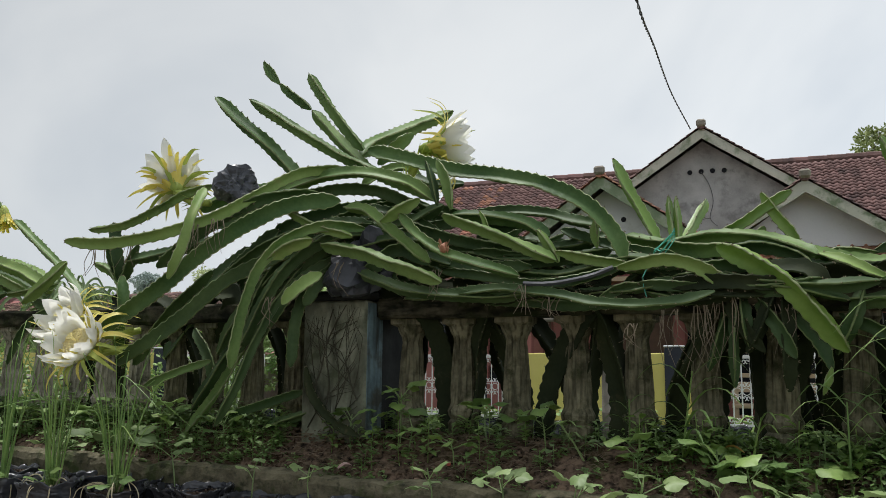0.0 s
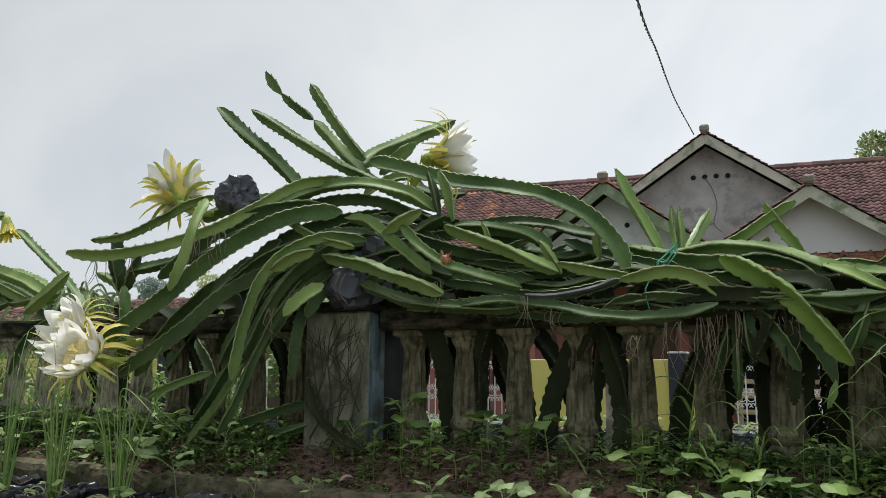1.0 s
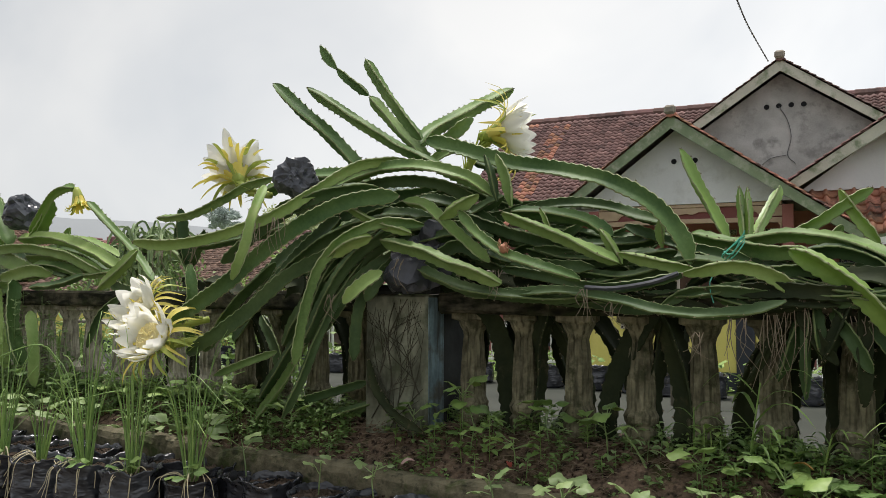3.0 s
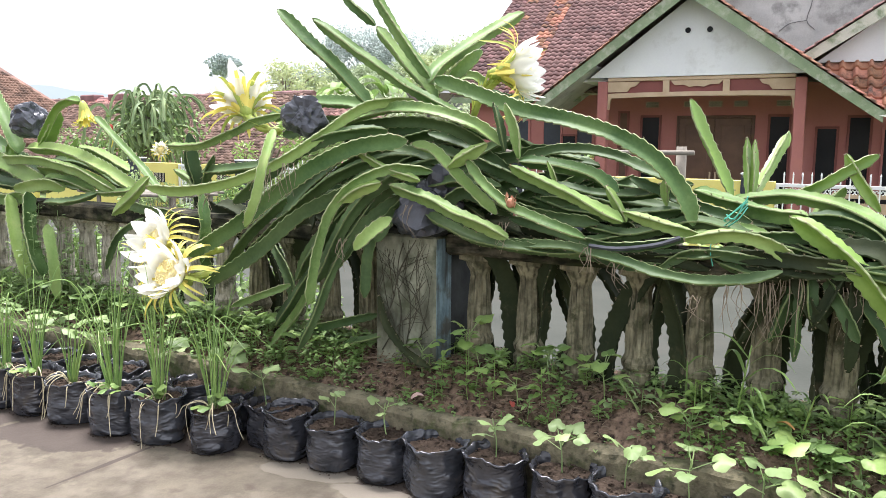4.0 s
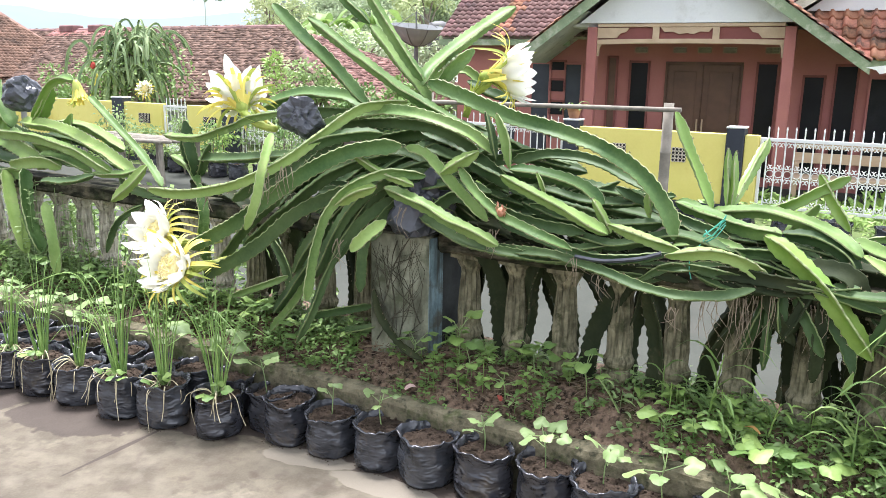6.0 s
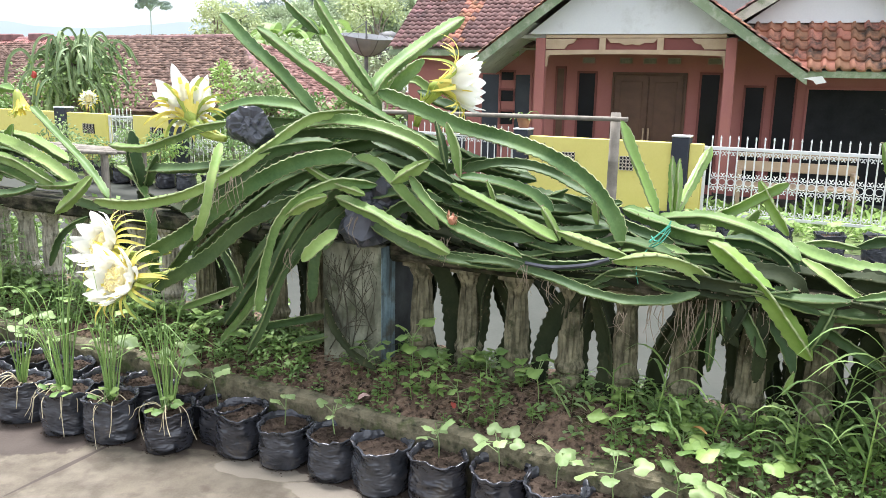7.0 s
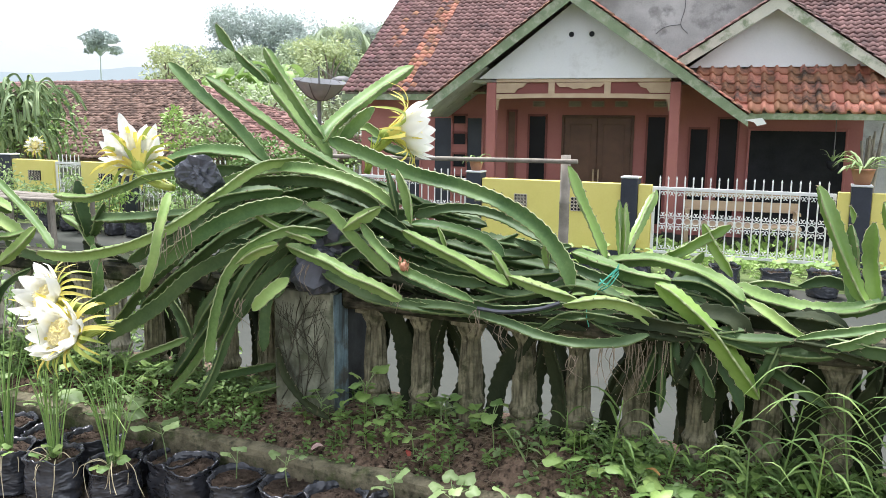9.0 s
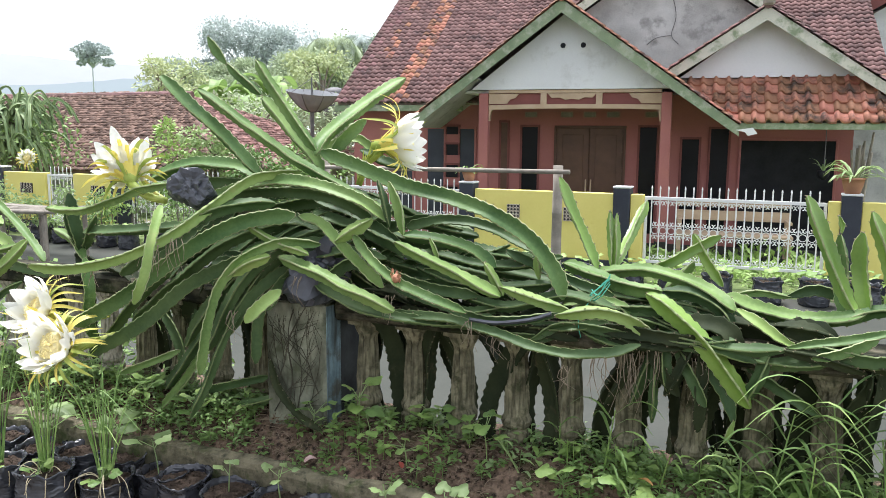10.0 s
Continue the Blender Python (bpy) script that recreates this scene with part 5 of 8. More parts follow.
stem(left_plant, STEM_YOUNG, 0.093, (-2.868, 0.040, 0.930), (-2.847, 0.000, 0.806), (-2.633, -0.040, 0.694))
stem(left_plant, STEM_LIGHT, 0.085, (-2.515, 0.100, 0.891), (-2.220, 0.100, 0.870), (-1.898, 0.060, 0.778))
stem(left_plant, STEM, 0.115, (-3.377, -0.000, 1.147), (-3.235, -0.000, 0.922), (-3.031, 0.000, 0.729))
stem(left_plant, STEM_LIGHT, 0.113, (-3.418, -0.100, 0.590), (-3.080, -0.200, 0.363), (-3.003, -0.200, 0.145))
stem(left_plant, STEM, 0.096, (-3.555, 0.100, 0.913), (-3.114, 0.060, 0.875), (-2.718, 0.020, 0.795), (-2.355, -0.020, 0.702))
stem(left_plant, STEM_LIGHT, 0.077, (-2.759, -0.080, 0.828), (-2.378, -0.120, 0.829), (-2.019, -0.140, 0.783), (-1.744, -0.140, 0.694))
stem(left_plant, STEM_DARK, 0.100, (-3.296, -0.020, 0.724), (-2.762, -0.060, 0.689), (-2.362, -0.080, 0.688))
stem(left_plant, STEM_DARK, 0.083, (-2.497, 0.050, 0.833), (-2.160, 0.020, 0.803), (-1.842, -0.020, 0.707))
stem(left_plant, STEM_YOUNG, 0.073, (-2.328, 0.080, 0.942), (-2.360, 0.060, 0.837), (-2.263, 0.020, 0.740))
stem(left_plant, STEM, 0.081, (-3.015, 0.080, 1.148), (-2.956, 0.060, 1.054), (-2.843, 0.040, 0.915))
stem(left_plant, STEM_YOUNG, 0.090, (-3.238, 0.050, 1.084), (-3.110, 0.030, 0.925), (-2.909, -0.000, 0.773))
stem(left_plant, STEM_LIGHT, 0.092, (-2.892, -0.150, 0.626), (-2.786, -0.200, 0.390), (-2.742, -0.200, 0.160))
stem(left_plant, STEM_DARK, 0.069, (-1.793, -0.060, 0.658), (-1.644, -0.080, 0.615), (-1.367, -0.080, 0.596))
stem(left_plant, STEM, 0.058, (-1.365, -0.100, 0.803), (-1.257, -0.100, 0.758), (-1.160, -0.120, 0.678))
stem(left_plant, STEM_DARK, 0.069, (-1.263, -0.100, 0.932), (-1.260, -0.100, 0.820), (-1.223, -0.100, 0.722))
stem(main_plant, STEM_DARK, 0.049, (-0.887, -0.100, 0.071), (-0.527, -0.120, 0.190), (-0.232, -0.100, 0.280))
stem(main_plant, STEM_OLD, 0.044, (-0.181, -0.160, 0.368), (-0.135, -0.170, 0.261), (-0.033, -0.190, 0.182), (0.077, -0.200, 0.140))
stem(main_plant, STEM_DARK, 0.046, (-0.370, -0.140, 0.155), (-0.259, -0.140, 0.183), (-0.171, -0.120, 0.209))
stem(main_plant, STEM_DARK, 0.059, (-0.767, -0.100, 0.512), (-0.647, -0.140, 0.390), (-0.591, -0.160, 0.259))
stem(main_plant, STEM, 0.047, (-0.406, -0.200, 0.477), (-0.523, -0.220, 0.285), (-0.677, -0.220, 0.121))


# tangle of stems inside the mass, along the rail, shade put into their colour
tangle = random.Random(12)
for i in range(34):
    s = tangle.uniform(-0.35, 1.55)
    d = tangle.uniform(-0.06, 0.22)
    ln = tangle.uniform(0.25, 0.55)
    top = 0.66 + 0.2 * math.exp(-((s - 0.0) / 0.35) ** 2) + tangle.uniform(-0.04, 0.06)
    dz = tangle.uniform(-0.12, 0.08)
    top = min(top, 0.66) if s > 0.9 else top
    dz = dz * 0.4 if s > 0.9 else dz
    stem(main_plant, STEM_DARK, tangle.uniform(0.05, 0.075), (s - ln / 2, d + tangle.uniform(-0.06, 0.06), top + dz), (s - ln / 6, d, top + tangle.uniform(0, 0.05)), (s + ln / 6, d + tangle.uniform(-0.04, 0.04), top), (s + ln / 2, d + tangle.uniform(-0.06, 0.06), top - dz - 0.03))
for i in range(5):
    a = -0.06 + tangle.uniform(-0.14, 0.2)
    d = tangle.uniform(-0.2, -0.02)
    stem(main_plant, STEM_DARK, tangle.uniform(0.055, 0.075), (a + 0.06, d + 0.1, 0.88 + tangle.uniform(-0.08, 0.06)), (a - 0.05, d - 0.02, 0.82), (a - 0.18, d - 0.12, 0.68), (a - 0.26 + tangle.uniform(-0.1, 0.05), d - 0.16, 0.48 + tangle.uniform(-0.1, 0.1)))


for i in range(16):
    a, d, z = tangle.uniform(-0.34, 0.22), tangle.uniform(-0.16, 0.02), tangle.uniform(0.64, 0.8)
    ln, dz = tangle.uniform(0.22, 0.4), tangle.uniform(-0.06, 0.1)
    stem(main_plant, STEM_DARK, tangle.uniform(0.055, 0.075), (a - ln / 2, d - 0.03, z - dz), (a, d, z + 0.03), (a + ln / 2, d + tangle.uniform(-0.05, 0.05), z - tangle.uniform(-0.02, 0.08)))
# Dark stems on the rail front; shade is put into their colour.
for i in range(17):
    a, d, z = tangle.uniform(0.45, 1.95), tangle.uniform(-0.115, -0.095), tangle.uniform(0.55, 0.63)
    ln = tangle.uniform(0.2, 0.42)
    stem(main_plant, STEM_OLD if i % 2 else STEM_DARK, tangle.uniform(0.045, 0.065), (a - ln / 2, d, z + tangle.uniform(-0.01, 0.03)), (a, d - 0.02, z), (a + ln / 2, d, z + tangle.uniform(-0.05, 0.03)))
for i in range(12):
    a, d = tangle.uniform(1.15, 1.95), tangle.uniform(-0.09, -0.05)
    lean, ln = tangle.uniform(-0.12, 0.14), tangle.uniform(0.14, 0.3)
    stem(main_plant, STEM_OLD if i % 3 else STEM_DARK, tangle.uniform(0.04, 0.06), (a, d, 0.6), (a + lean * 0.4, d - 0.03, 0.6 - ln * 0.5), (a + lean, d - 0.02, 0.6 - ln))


# old woody stems climbing between the balusters
old_rng = random.Random(8)
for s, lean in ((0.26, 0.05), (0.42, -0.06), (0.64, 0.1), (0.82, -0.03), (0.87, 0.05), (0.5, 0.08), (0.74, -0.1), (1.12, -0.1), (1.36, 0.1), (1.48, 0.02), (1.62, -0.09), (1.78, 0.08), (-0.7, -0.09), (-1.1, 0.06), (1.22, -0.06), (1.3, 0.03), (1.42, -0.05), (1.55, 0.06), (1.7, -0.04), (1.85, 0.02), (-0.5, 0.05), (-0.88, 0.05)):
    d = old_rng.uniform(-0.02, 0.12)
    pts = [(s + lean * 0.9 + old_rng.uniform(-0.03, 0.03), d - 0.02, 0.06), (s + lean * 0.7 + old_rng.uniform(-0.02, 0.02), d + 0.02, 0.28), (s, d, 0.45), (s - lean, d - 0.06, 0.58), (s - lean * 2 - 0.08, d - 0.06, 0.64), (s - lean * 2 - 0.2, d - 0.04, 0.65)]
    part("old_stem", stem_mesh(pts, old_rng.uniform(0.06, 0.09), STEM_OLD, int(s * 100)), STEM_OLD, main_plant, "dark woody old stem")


# More near-black stems behind the balusters, the gaps' shade in their colour.
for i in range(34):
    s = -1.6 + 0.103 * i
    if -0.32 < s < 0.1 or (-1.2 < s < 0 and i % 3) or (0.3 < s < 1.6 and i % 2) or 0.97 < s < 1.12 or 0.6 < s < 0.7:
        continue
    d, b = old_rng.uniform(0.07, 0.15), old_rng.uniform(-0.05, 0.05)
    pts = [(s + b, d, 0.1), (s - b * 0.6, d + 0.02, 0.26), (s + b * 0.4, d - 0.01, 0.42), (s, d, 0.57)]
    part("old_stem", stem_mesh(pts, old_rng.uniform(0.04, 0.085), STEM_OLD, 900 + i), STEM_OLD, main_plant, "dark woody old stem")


def root_tuft(plant, s, d, z, count, length, seed):
    rng = random.Random(seed)
    bm = bmesh.new()
    for _ in range(count):
        x, y = s + rng.uniform(-0.03, 0.03), d + rng.uniform(-0.015, 0.015)
        a = length * rng.uniform(0.5, 1.2)
        tube(bm, [(x, y, z), (x + rng.uniform(-0.02, 0.02), y - 0.01, z - a * 0.5), (x + rng.uniform(-0.04, 0.04), y + rng.uniform(-0.02, 0.01), z - a)], 0.0016, 4, taper=0.4)
    part("aerial_root", bm, ROOT, plant, "thin brown hanging roots")


for i, (s, d, z, c, ln) in enumerate(((1.16, -0.14, 0.55, 9, 0.2), (1.08, -0.14, 0.54, 8, 0.16), (0.66, -0.22, 0.62, 6, 0.1), (0.76, -0.22, 0.58, 5, 0.08), (-0.42, -0.5, 0.84, 7, 0.1), (-0.36, -0.46, 0.86, 7, 0.11), (-0.62, -0.58, 0.78, 6, 0.08),
                                       (0.02, -0.24, 0.72, 4, 0.1), (1.22, -0.12, 0.6, 8, 0.24), (1.38, -0.1, 0.55, 6, 0.15), (0.35, -0.22, 0.68, 5, 0.09), (-0.18, -0.36, 0.6, 5, 0.1), (1.0, -0.2, 0.5, 5, 0.09), (-0.75, -0.6, 0.76, 5, 0.09))):
    root_tuft(main_plant, s, d, z, c, ln, i)


# ---- flowers ----
def petal_shape(f):
    return 0.36 + 0.64 * (f / 0.66) ** 0.8 if f < 0.66 else max(0.05, ((1 - f) / 0.34) ** 0.62)


def sepal_shape(f):
    return max(0.06, (1 - f) ** 0.45)


def flower(plant, at, size=1.0, tube_points=None, spread=1.0, seed=1, closed=False, petal=1.0):
    """A night-blooming cactus flower, opening along its own z: white petals inside, yellow recurved sepals outside, stamens within."""
    rng = random.Random(seed)
    head = part("flower", lathe([(0.012, -0.05), (0.022, -0.03), (0.028, 0.0), (0.03, 0.02), (0.02, 0.03)], 12), SEPAL_GREEN, plant, "open flower, white petals and yellow sepals", at=at @ Matrix.Diagonal((size, size, size, 1)), smooth=True)
    if not closed:
        for layer, (n, length, out, w) in enumerate(((6, 0.088, 0.05, 0.05), (8, 0.114, 0.066, 0.056), (9, 0.124, 0.084, 0.054), (7, 0.12, 0.1, 0.044))):
            for i in range(n):
                a = 2 * math.pi * (i + 0.5 * layer) / n + rng.uniform(-0.14, 0.14)
                o = out * spread * petal * rng.uniform(0.88, 1.12)
                h = length * petal * rng.uniform(0.92, 1.06)
                d = Vector((math.cos(a), math.sin(a), 0))
                tip = rng.uniform(0.95, 1.25)
                bm = blade(bmesh.new(), [d * 0.018 + Vector((0, 0, 0.01)), d * (0.022 + o * 0.62) + Vector((0, 0, h * 0.38)), d * (0.022 + o) + Vector((0, 0, h * 0.74)), d * (0.022 + o * tip) + Vector((0, 0, h))], w * petal * rng.uniform(0.9, 1.1), 0.3, step=0.011, shape=petal_shape)
                part("petal", bm, PETAL, head, smooth=True)
        part("stamen_bed", lathe([(0.012, 0.01), (0.028, 0.045), (0.05, 0.076), (0.047, 0.082), (0.026, 0.081), (0.008, 0.079)], 24), STAMEN, head, smooth=True)
        core = bmesh.new()
        for i in range(170):
            a, r = rng.uniform(0, 6.28), 0.052 * math.sqrt(rng.uniform(0.02, 1))
            d = Vector((math.cos(a), math.sin(a), 0))
            h = rng.uniform(0.081, 0.084)
            tube(core, [d * r * 0.9 + Vector((0, 0, h - 0.012)), d * r + Vector((0, 0, h))], 0.0012, 3, step=0.05)
            bmesh.ops.create_icosphere(core, subdivisions=1, radius=0.0024, matrix=Matrix.Translation(d * r + Vector((0, 0, h))))
        part("stamen_disc", core, STAMEN, head, "dense disc of yellow stamens")
        style = tube(bmesh.new(), [(0, 0, 0), (0, 0, 0.06), (0.004, 0, 0.1)], 0.004, 6)
        for i in range(9):
            a = i * 0.7
            tube(style, [(0.004, 0, 0.1), (0.004 + 0.012 * math.cos(a), 0.012 * math.sin(a), 0.112)], 0.0015, 4)
        part("style", style, STAMEN, head)
    for i in range(36):
        a = 2 * math.pi * i / 36 + rng.uniform(-0.12, 0.12)
        d = Vector((math.cos(a), math.sin(a), 0))
        ln = rng.uniform(0.11, 0.175)
        curl = rng.uniform(0.2, 1.0) * (0.15 if closed else 1)
        out = (0.35 if closed else 1.0) * ln
        if i % 4 == 0 and not closed:
            curl, out = rng.uniform(-0.7, -0.3), ln * (0.35 + 0.3 * spread)
        pts = [d * 0.024 + Vector((0, 0, rng.uniform(-0.02, 0.012))), d * (0.024 + out * 0.4) + Vector((0, 0, ln * 0.38)), d * (0.024 + out * 0.78) + Vector((0, 0, ln * (0.5 - 0.25 * curl))), d * (0.024 + out * 1.0) + Vector((0, 0, ln * (0.48 - 0.75 * curl)))]
        part("sepal", blade(bmesh.new(), pts, rng.uniform(0.015, 0.024), 0.3, step=0.018, shape=sepal_shape), SEPAL if rng.random() < 0.75 else SEPAL_GREEN, head, smooth=True)
    if tube_points:
        neck = bmesh.new()
        tube(neck, tube_points, 0.013, 10, taper=1.3)
        nk = part("flower_neck", neck, SEPAL_GREEN, plant, "curved green flower neck with scales", smooth=True)
        line = spline(tube_points, 0.02)
        axes = frames_along(line)
        for q, (t, s, u) in list(zip(line, axes))[1::2]:
            for k in range(5):
                a = rng.uniform(0, 6.28)
                d = s * math.cos(a) + u * math.sin(a)
                g = rng.uniform(0.8, 1.6)
                part("scale", blade(bmesh.new(), [q + d * 0.013, q + d * 0.024 + t * 0.025 * g, q + d * 0.036 * g + t * 0.055 * g], 0.011, 0.3, shape=sepal_shape), SEPAL_GREEN, nk)
    return head


def facing(s, d, z, toward, spin=0):
    """A pose at (s, d, z) along the balustrade whose z axis points along toward, a direction of the world."""
    way = FENCE.to_3x3().inverted() @ Vector(toward)
    return Matrix.Translation((s, d, z)) @ way.to_track_quat("Z", "Y").to_matrix().to_4x4() @ pose(0, 0, 0, 0, 0, spin)


flower(main_plant, facing(-0.85, -0.51, 0.415, (-0.38, -0.78, 0.46)), 1.02, [(-0.79, -0.33, 0.44), (-0.815, -0.4, 0.425), (-0.84, -0.475, 0.415)], 0.85, seed=3, petal=1.06)
flower(main_plant, facing(-1.05, -0.4, 0.5, (-0.6, -0.65, 0.5)), 1.0, [(-0.88, -0.27, 0.5), (-0.96, -0.32, 0.48), (-1.03, -0.385, 0.49)], 0.85, seed=5, petal=1.15)
flower(main_plant, facing(-0.765, -0.24, 1.055, (-0.4, 0.75, 0.55)), 0.95, [(-0.57, -0.26, 0.97), (-0.66, -0.262, 0.985), (-0.745, -0.258, 1.03)], 1.0, seed=7, petal=1.1)
flower(main_plant, facing(0.178, 0.1, 1.185, (0.94, -0.12, 0.1)), 1.0, [(0.07, 0.09, 1.03), (0.1, 0.1, 1.11), (0.165, 0.1, 1.165)], 0.7, seed=9, petal=1.2)
flower(left_plant, facing(-2.076, -0.05, 1.08, (0.25, -0.1, -0.95)), 0.9, None, 0.3, seed=11, closed=True)

# ---- polybags, seedlings and weeds along the kerb ----
def bag_meshes(seed, r=0.095, h=0.168):
    """A soil-filled plastic bag: slumped wall with creases, a rolled uneven rim, soil within."""
    rng = random.Random(seed)
    bm, n = bmesh.new(), 56
    profile = [(0.86, 0.0), (0.97, 0.025), (1.02, 0.1), (1.04, 0.18), (1.05, 0.28), (1.06, 0.38), (1.05, 0.48), (1.04, 0.58), (1.01, 0.68), (0.98, 0.78), (1.0, 0.87), (1.05, 0.93), (1.1, 0.98), (1.1, 0.995), (1.05, 1.0), (0.98, 0.975), (0.94, 0.9), (0.92, 0.78)]
    rings = []
    lobes = [(rng.randint(2, 5), rng.uniform(0, 6.28), rng.uniform(0.02, 0.05)) for _ in range(3)]
    for k, (q, f) in enumerate(profile):
        ring = []
        for i in range(n):
            a = 2 * math.pi * i / n
            c = Vector((math.cos(a), math.sin(a), 0))
            w = 1 + sum(am * math.sin(m * a + ph) for m, ph, am in lobes)
            w += 0.045 * noise.noise(Vector((c.x * 2.2, c.y * 2.2, f * 3 + seed))) + 0.028 * (abs(noise.noise(Vector((c.x * 4, c.y * 4, f * 7 + seed)))) - 0.2) + 0.018 * noise.noise(Vector((c.x * 3, c.y * 3, f * 26 + seed)))
            if f > 0.7:
                w += (f - 0.7) * 0.16 * noise.noise(Vector((c.x * 4.5 + seed, c.y * 4.5, 5)))
            z = f * h
            if k > 9:
                z += h * (0.09 * noise.noise(Vector((c.x * 1.5 + seed, c.y * 1.5, 0))) + 0.03 * noise.noise(Vector((c.x * 6, c.y * 6, seed))) + 0.05 * noise.noise(Vector((c.x * 11, c.y * 11, seed + f * 2))))
                w += 0.06 * noise.noise(Vector((c.x * 9, c.y * 9, seed + f * 6))) + 0.05 * (abs(noise.noise(Vector((c.x * 5, c.y * 5, seed + f * 9)))) - 0.15)
            ring.append(bm.verts.new((r * q * w * c.x, r * q * w * c.y, z)))
        rings.append(ring)
    for a, b in zip(rings, rings[1:]):
        for i in range(n):
            j = (i + 1) % n
            bm.faces.new((a[i], a[j], b[j], b[i])).smooth = True
    bm.faces.new(rings[0][::-1])
    film = mesh_of(bm, "film", BAG)
    so, rows = bmesh.new(), []
    for k in range(5):
        f = k / 4
        rows.append([so.verts.new((r * 0.95 * f * math.cos(2 * math.pi * i / 20), r * 0.95 * f * math.sin(2 * math.pi * i / 20), h * 0.88 + 0.014 * noise.noise(Vector((f * 5 * math.cos(i / 3.18), f * 5 * math.sin(i / 3.18), seed))) - 0.004 * f)) for i in range(20)])
    for a, b in zip(rows, rows[1:]):
        for i in range(20):
            j = (i + 1) % 20
            so.faces.new((a[i], b[i], b[j], a[j]))
    bmesh.ops.remove_doubles(so, verts=so.verts, dist=0.0005)
    for _ in range(80):
        a, f, q = rng.uniform(0, 6.28), math.sqrt(rng.uniform(0, 0.8)), rng.uniform(0.0015, 0.006)
        bmesh.ops.create_icosphere(so, subdivisions=1, radius=q, matrix=Matrix.Translation((r * f * math.cos(a), r * f * math.sin(a), h * 0.88 + q * 0.3)) @ Matrix.Diagonal((1, rng.uniform(0.7, 1.2), 0.7, 1)))
    return film, mesh_of(so, "soil", POT_SOIL)


BAGS = [bag_meshes(k) for k in range(6)]
bag_rng = random.Random(4)


def polybag(s, d, z=FLOOR_Z, size=1.0, k=None, label="black plastic polybag filled with soil on the floor", group="polybags along the kerb"):
    k = bag_rng.randrange(6) if k is None else k
    b = thing("polybag", label, "plant bag", FENCE @ pose(s, d, z, 0, 0, bag_rng.uniform(0, 360)) @ Matrix.Diagonal((size, size, size * bag_rng.uniform(0.93, 1.06), 1)), group)
    part("film", BAGS[k][0], BAG, b)
    part("soil", BAGS[k][1], POT_SOIL, b)
    return b


RIGHT_BAGS = [(-0.376, -0.44), (-0.18, -0.427), (0.034, -0.412), (0.236, -0.42), (0.452, -0.408), (0.672, -0.402), (0.863, -0.397), (1.047, -0.392), (1.235, -0.385), (1.425, -0.385), (1.61, -0.38), (1.8, -0.38), (1.99, -0.38)]
LEFT_BAGS = [(-2.35, -0.75), (-2.16, -0.72), (-1.97, -0.7), (-1.775, -0.692), (-1.58, -0.67), (-1.356, -0.648), (-1.11, -0.637), (-0.89, -0.6), (-0.649, -0.545)]
BACK_BAGS = [(-2.2, -0.47), (-1.98, -0.46), (-1.77, -0.45), (-1.56, -0.44), (-1.34, -0.435), (-1.13, -0.42), (-0.92, -0.4), (-0.73, -0.385), (-0.49, -0.4)]
for s, d in RIGHT_BAGS + LEFT_BAGS:
    polybag(s, d, size=1.0)
for s, d in BACK_BAGS:
    polybag(s, d, size=0.97)


def onion_clump(s, d, z, height, count, seed, lean=0.0):
    """A bunch of thin hollow leaves, some bent over, some dry and hanging."""
    rng = random.Random(seed)
    c = thing("spring_onion", "clump of thin green spring onion leaves in a polybag", "onion plant", FENCE @ pose(s, d, z), "spring onions in polybags")
    for i in range(int(count * 0.55)):
        a = rng.uniform(0, 6.28)
        o = Vector((math.cos(a), math.sin(a), 0))
        h = height * rng.uniform(0.5, 1.12)
        out = h * rng.uniform(0.03, 0.42)
        base = o * rng.uniform(0, 0.022)
        tip = Vector((lean * h, 0, 0)) + o * out
        pts = [base, base + tip * 0.25 + Vector((0, 0, h * 0.45)), base + tip * 0.6 + Vector((0, 0, h * 0.8)), base + tip + Vector((0, 0, h * rng.uniform(0.85, 1.0)))]
        if rng.random() < 0.22:
            a += rng.uniform(-0.8, 0.8)
            pts[3] = pts[2] + Vector((math.cos(a), math.sin(a), 0)) * h * rng.uniform(0.2, 0.5) + Vector((0, 0, h * rng.uniform(-0.35, 0.05)))
        part("leaf", tube(bmesh.new(), pts, rng.uniform(0.0026, 0.0046), 5, step=0.03, taper=0.3), SCALLION, c, smooth=True)
    for i in range(rng.randint(3, 5) + count // 16):
        a = rng.uniform(3.2, 6.2)
        o = Vector((math.cos(a), math.sin(a), 0))
        sway, drop = Vector((rng.uniform(-0.035, 0.035), 0, 0)), rng.uniform(0.03, 0.15)
        part("dry_leaf", tube(bmesh.new(), [o * 0.012, o * 0.05 + Vector((0, 0, rng.uniform(0.012, 0.05))), o * 0.106 + sway * 0.4 + Vector((0, 0, rng.uniform(0.012, 0.022))), o * 0.117 + sway * 0.8 + Vector((0, 0, -drop * 0.45)), o * rng.uniform(0.118, 0.13) + sway * 1.5 + Vector((0, 0, -drop))], rng.uniform(0.0018, 0.0031), 5, step=0.01, taper=0.5), STRAW, c, "dry straw-coloured leaf")
    return c


SOIL_TOP = FLOOR_Z + 0.147
for i, (k, h, c, ln) in enumerate(((3, 0.3, 26, 0.1), (4, 0.36, 30, -0.05), (5, 0.27, 24, 0.15), (6, 0.43, 40, -0.12), (7, 0.4, 34, 0.0), (8, 0.38, 40, 0.05), (2, 0.26, 22, 0.0), (1, 0.24, 22, 0.1))):
    onion_clump(LEFT_BAGS[k][0], LEFT_BAGS[k][1], SOIL_TOP, h * 1.3, c, 40 + i, ln)


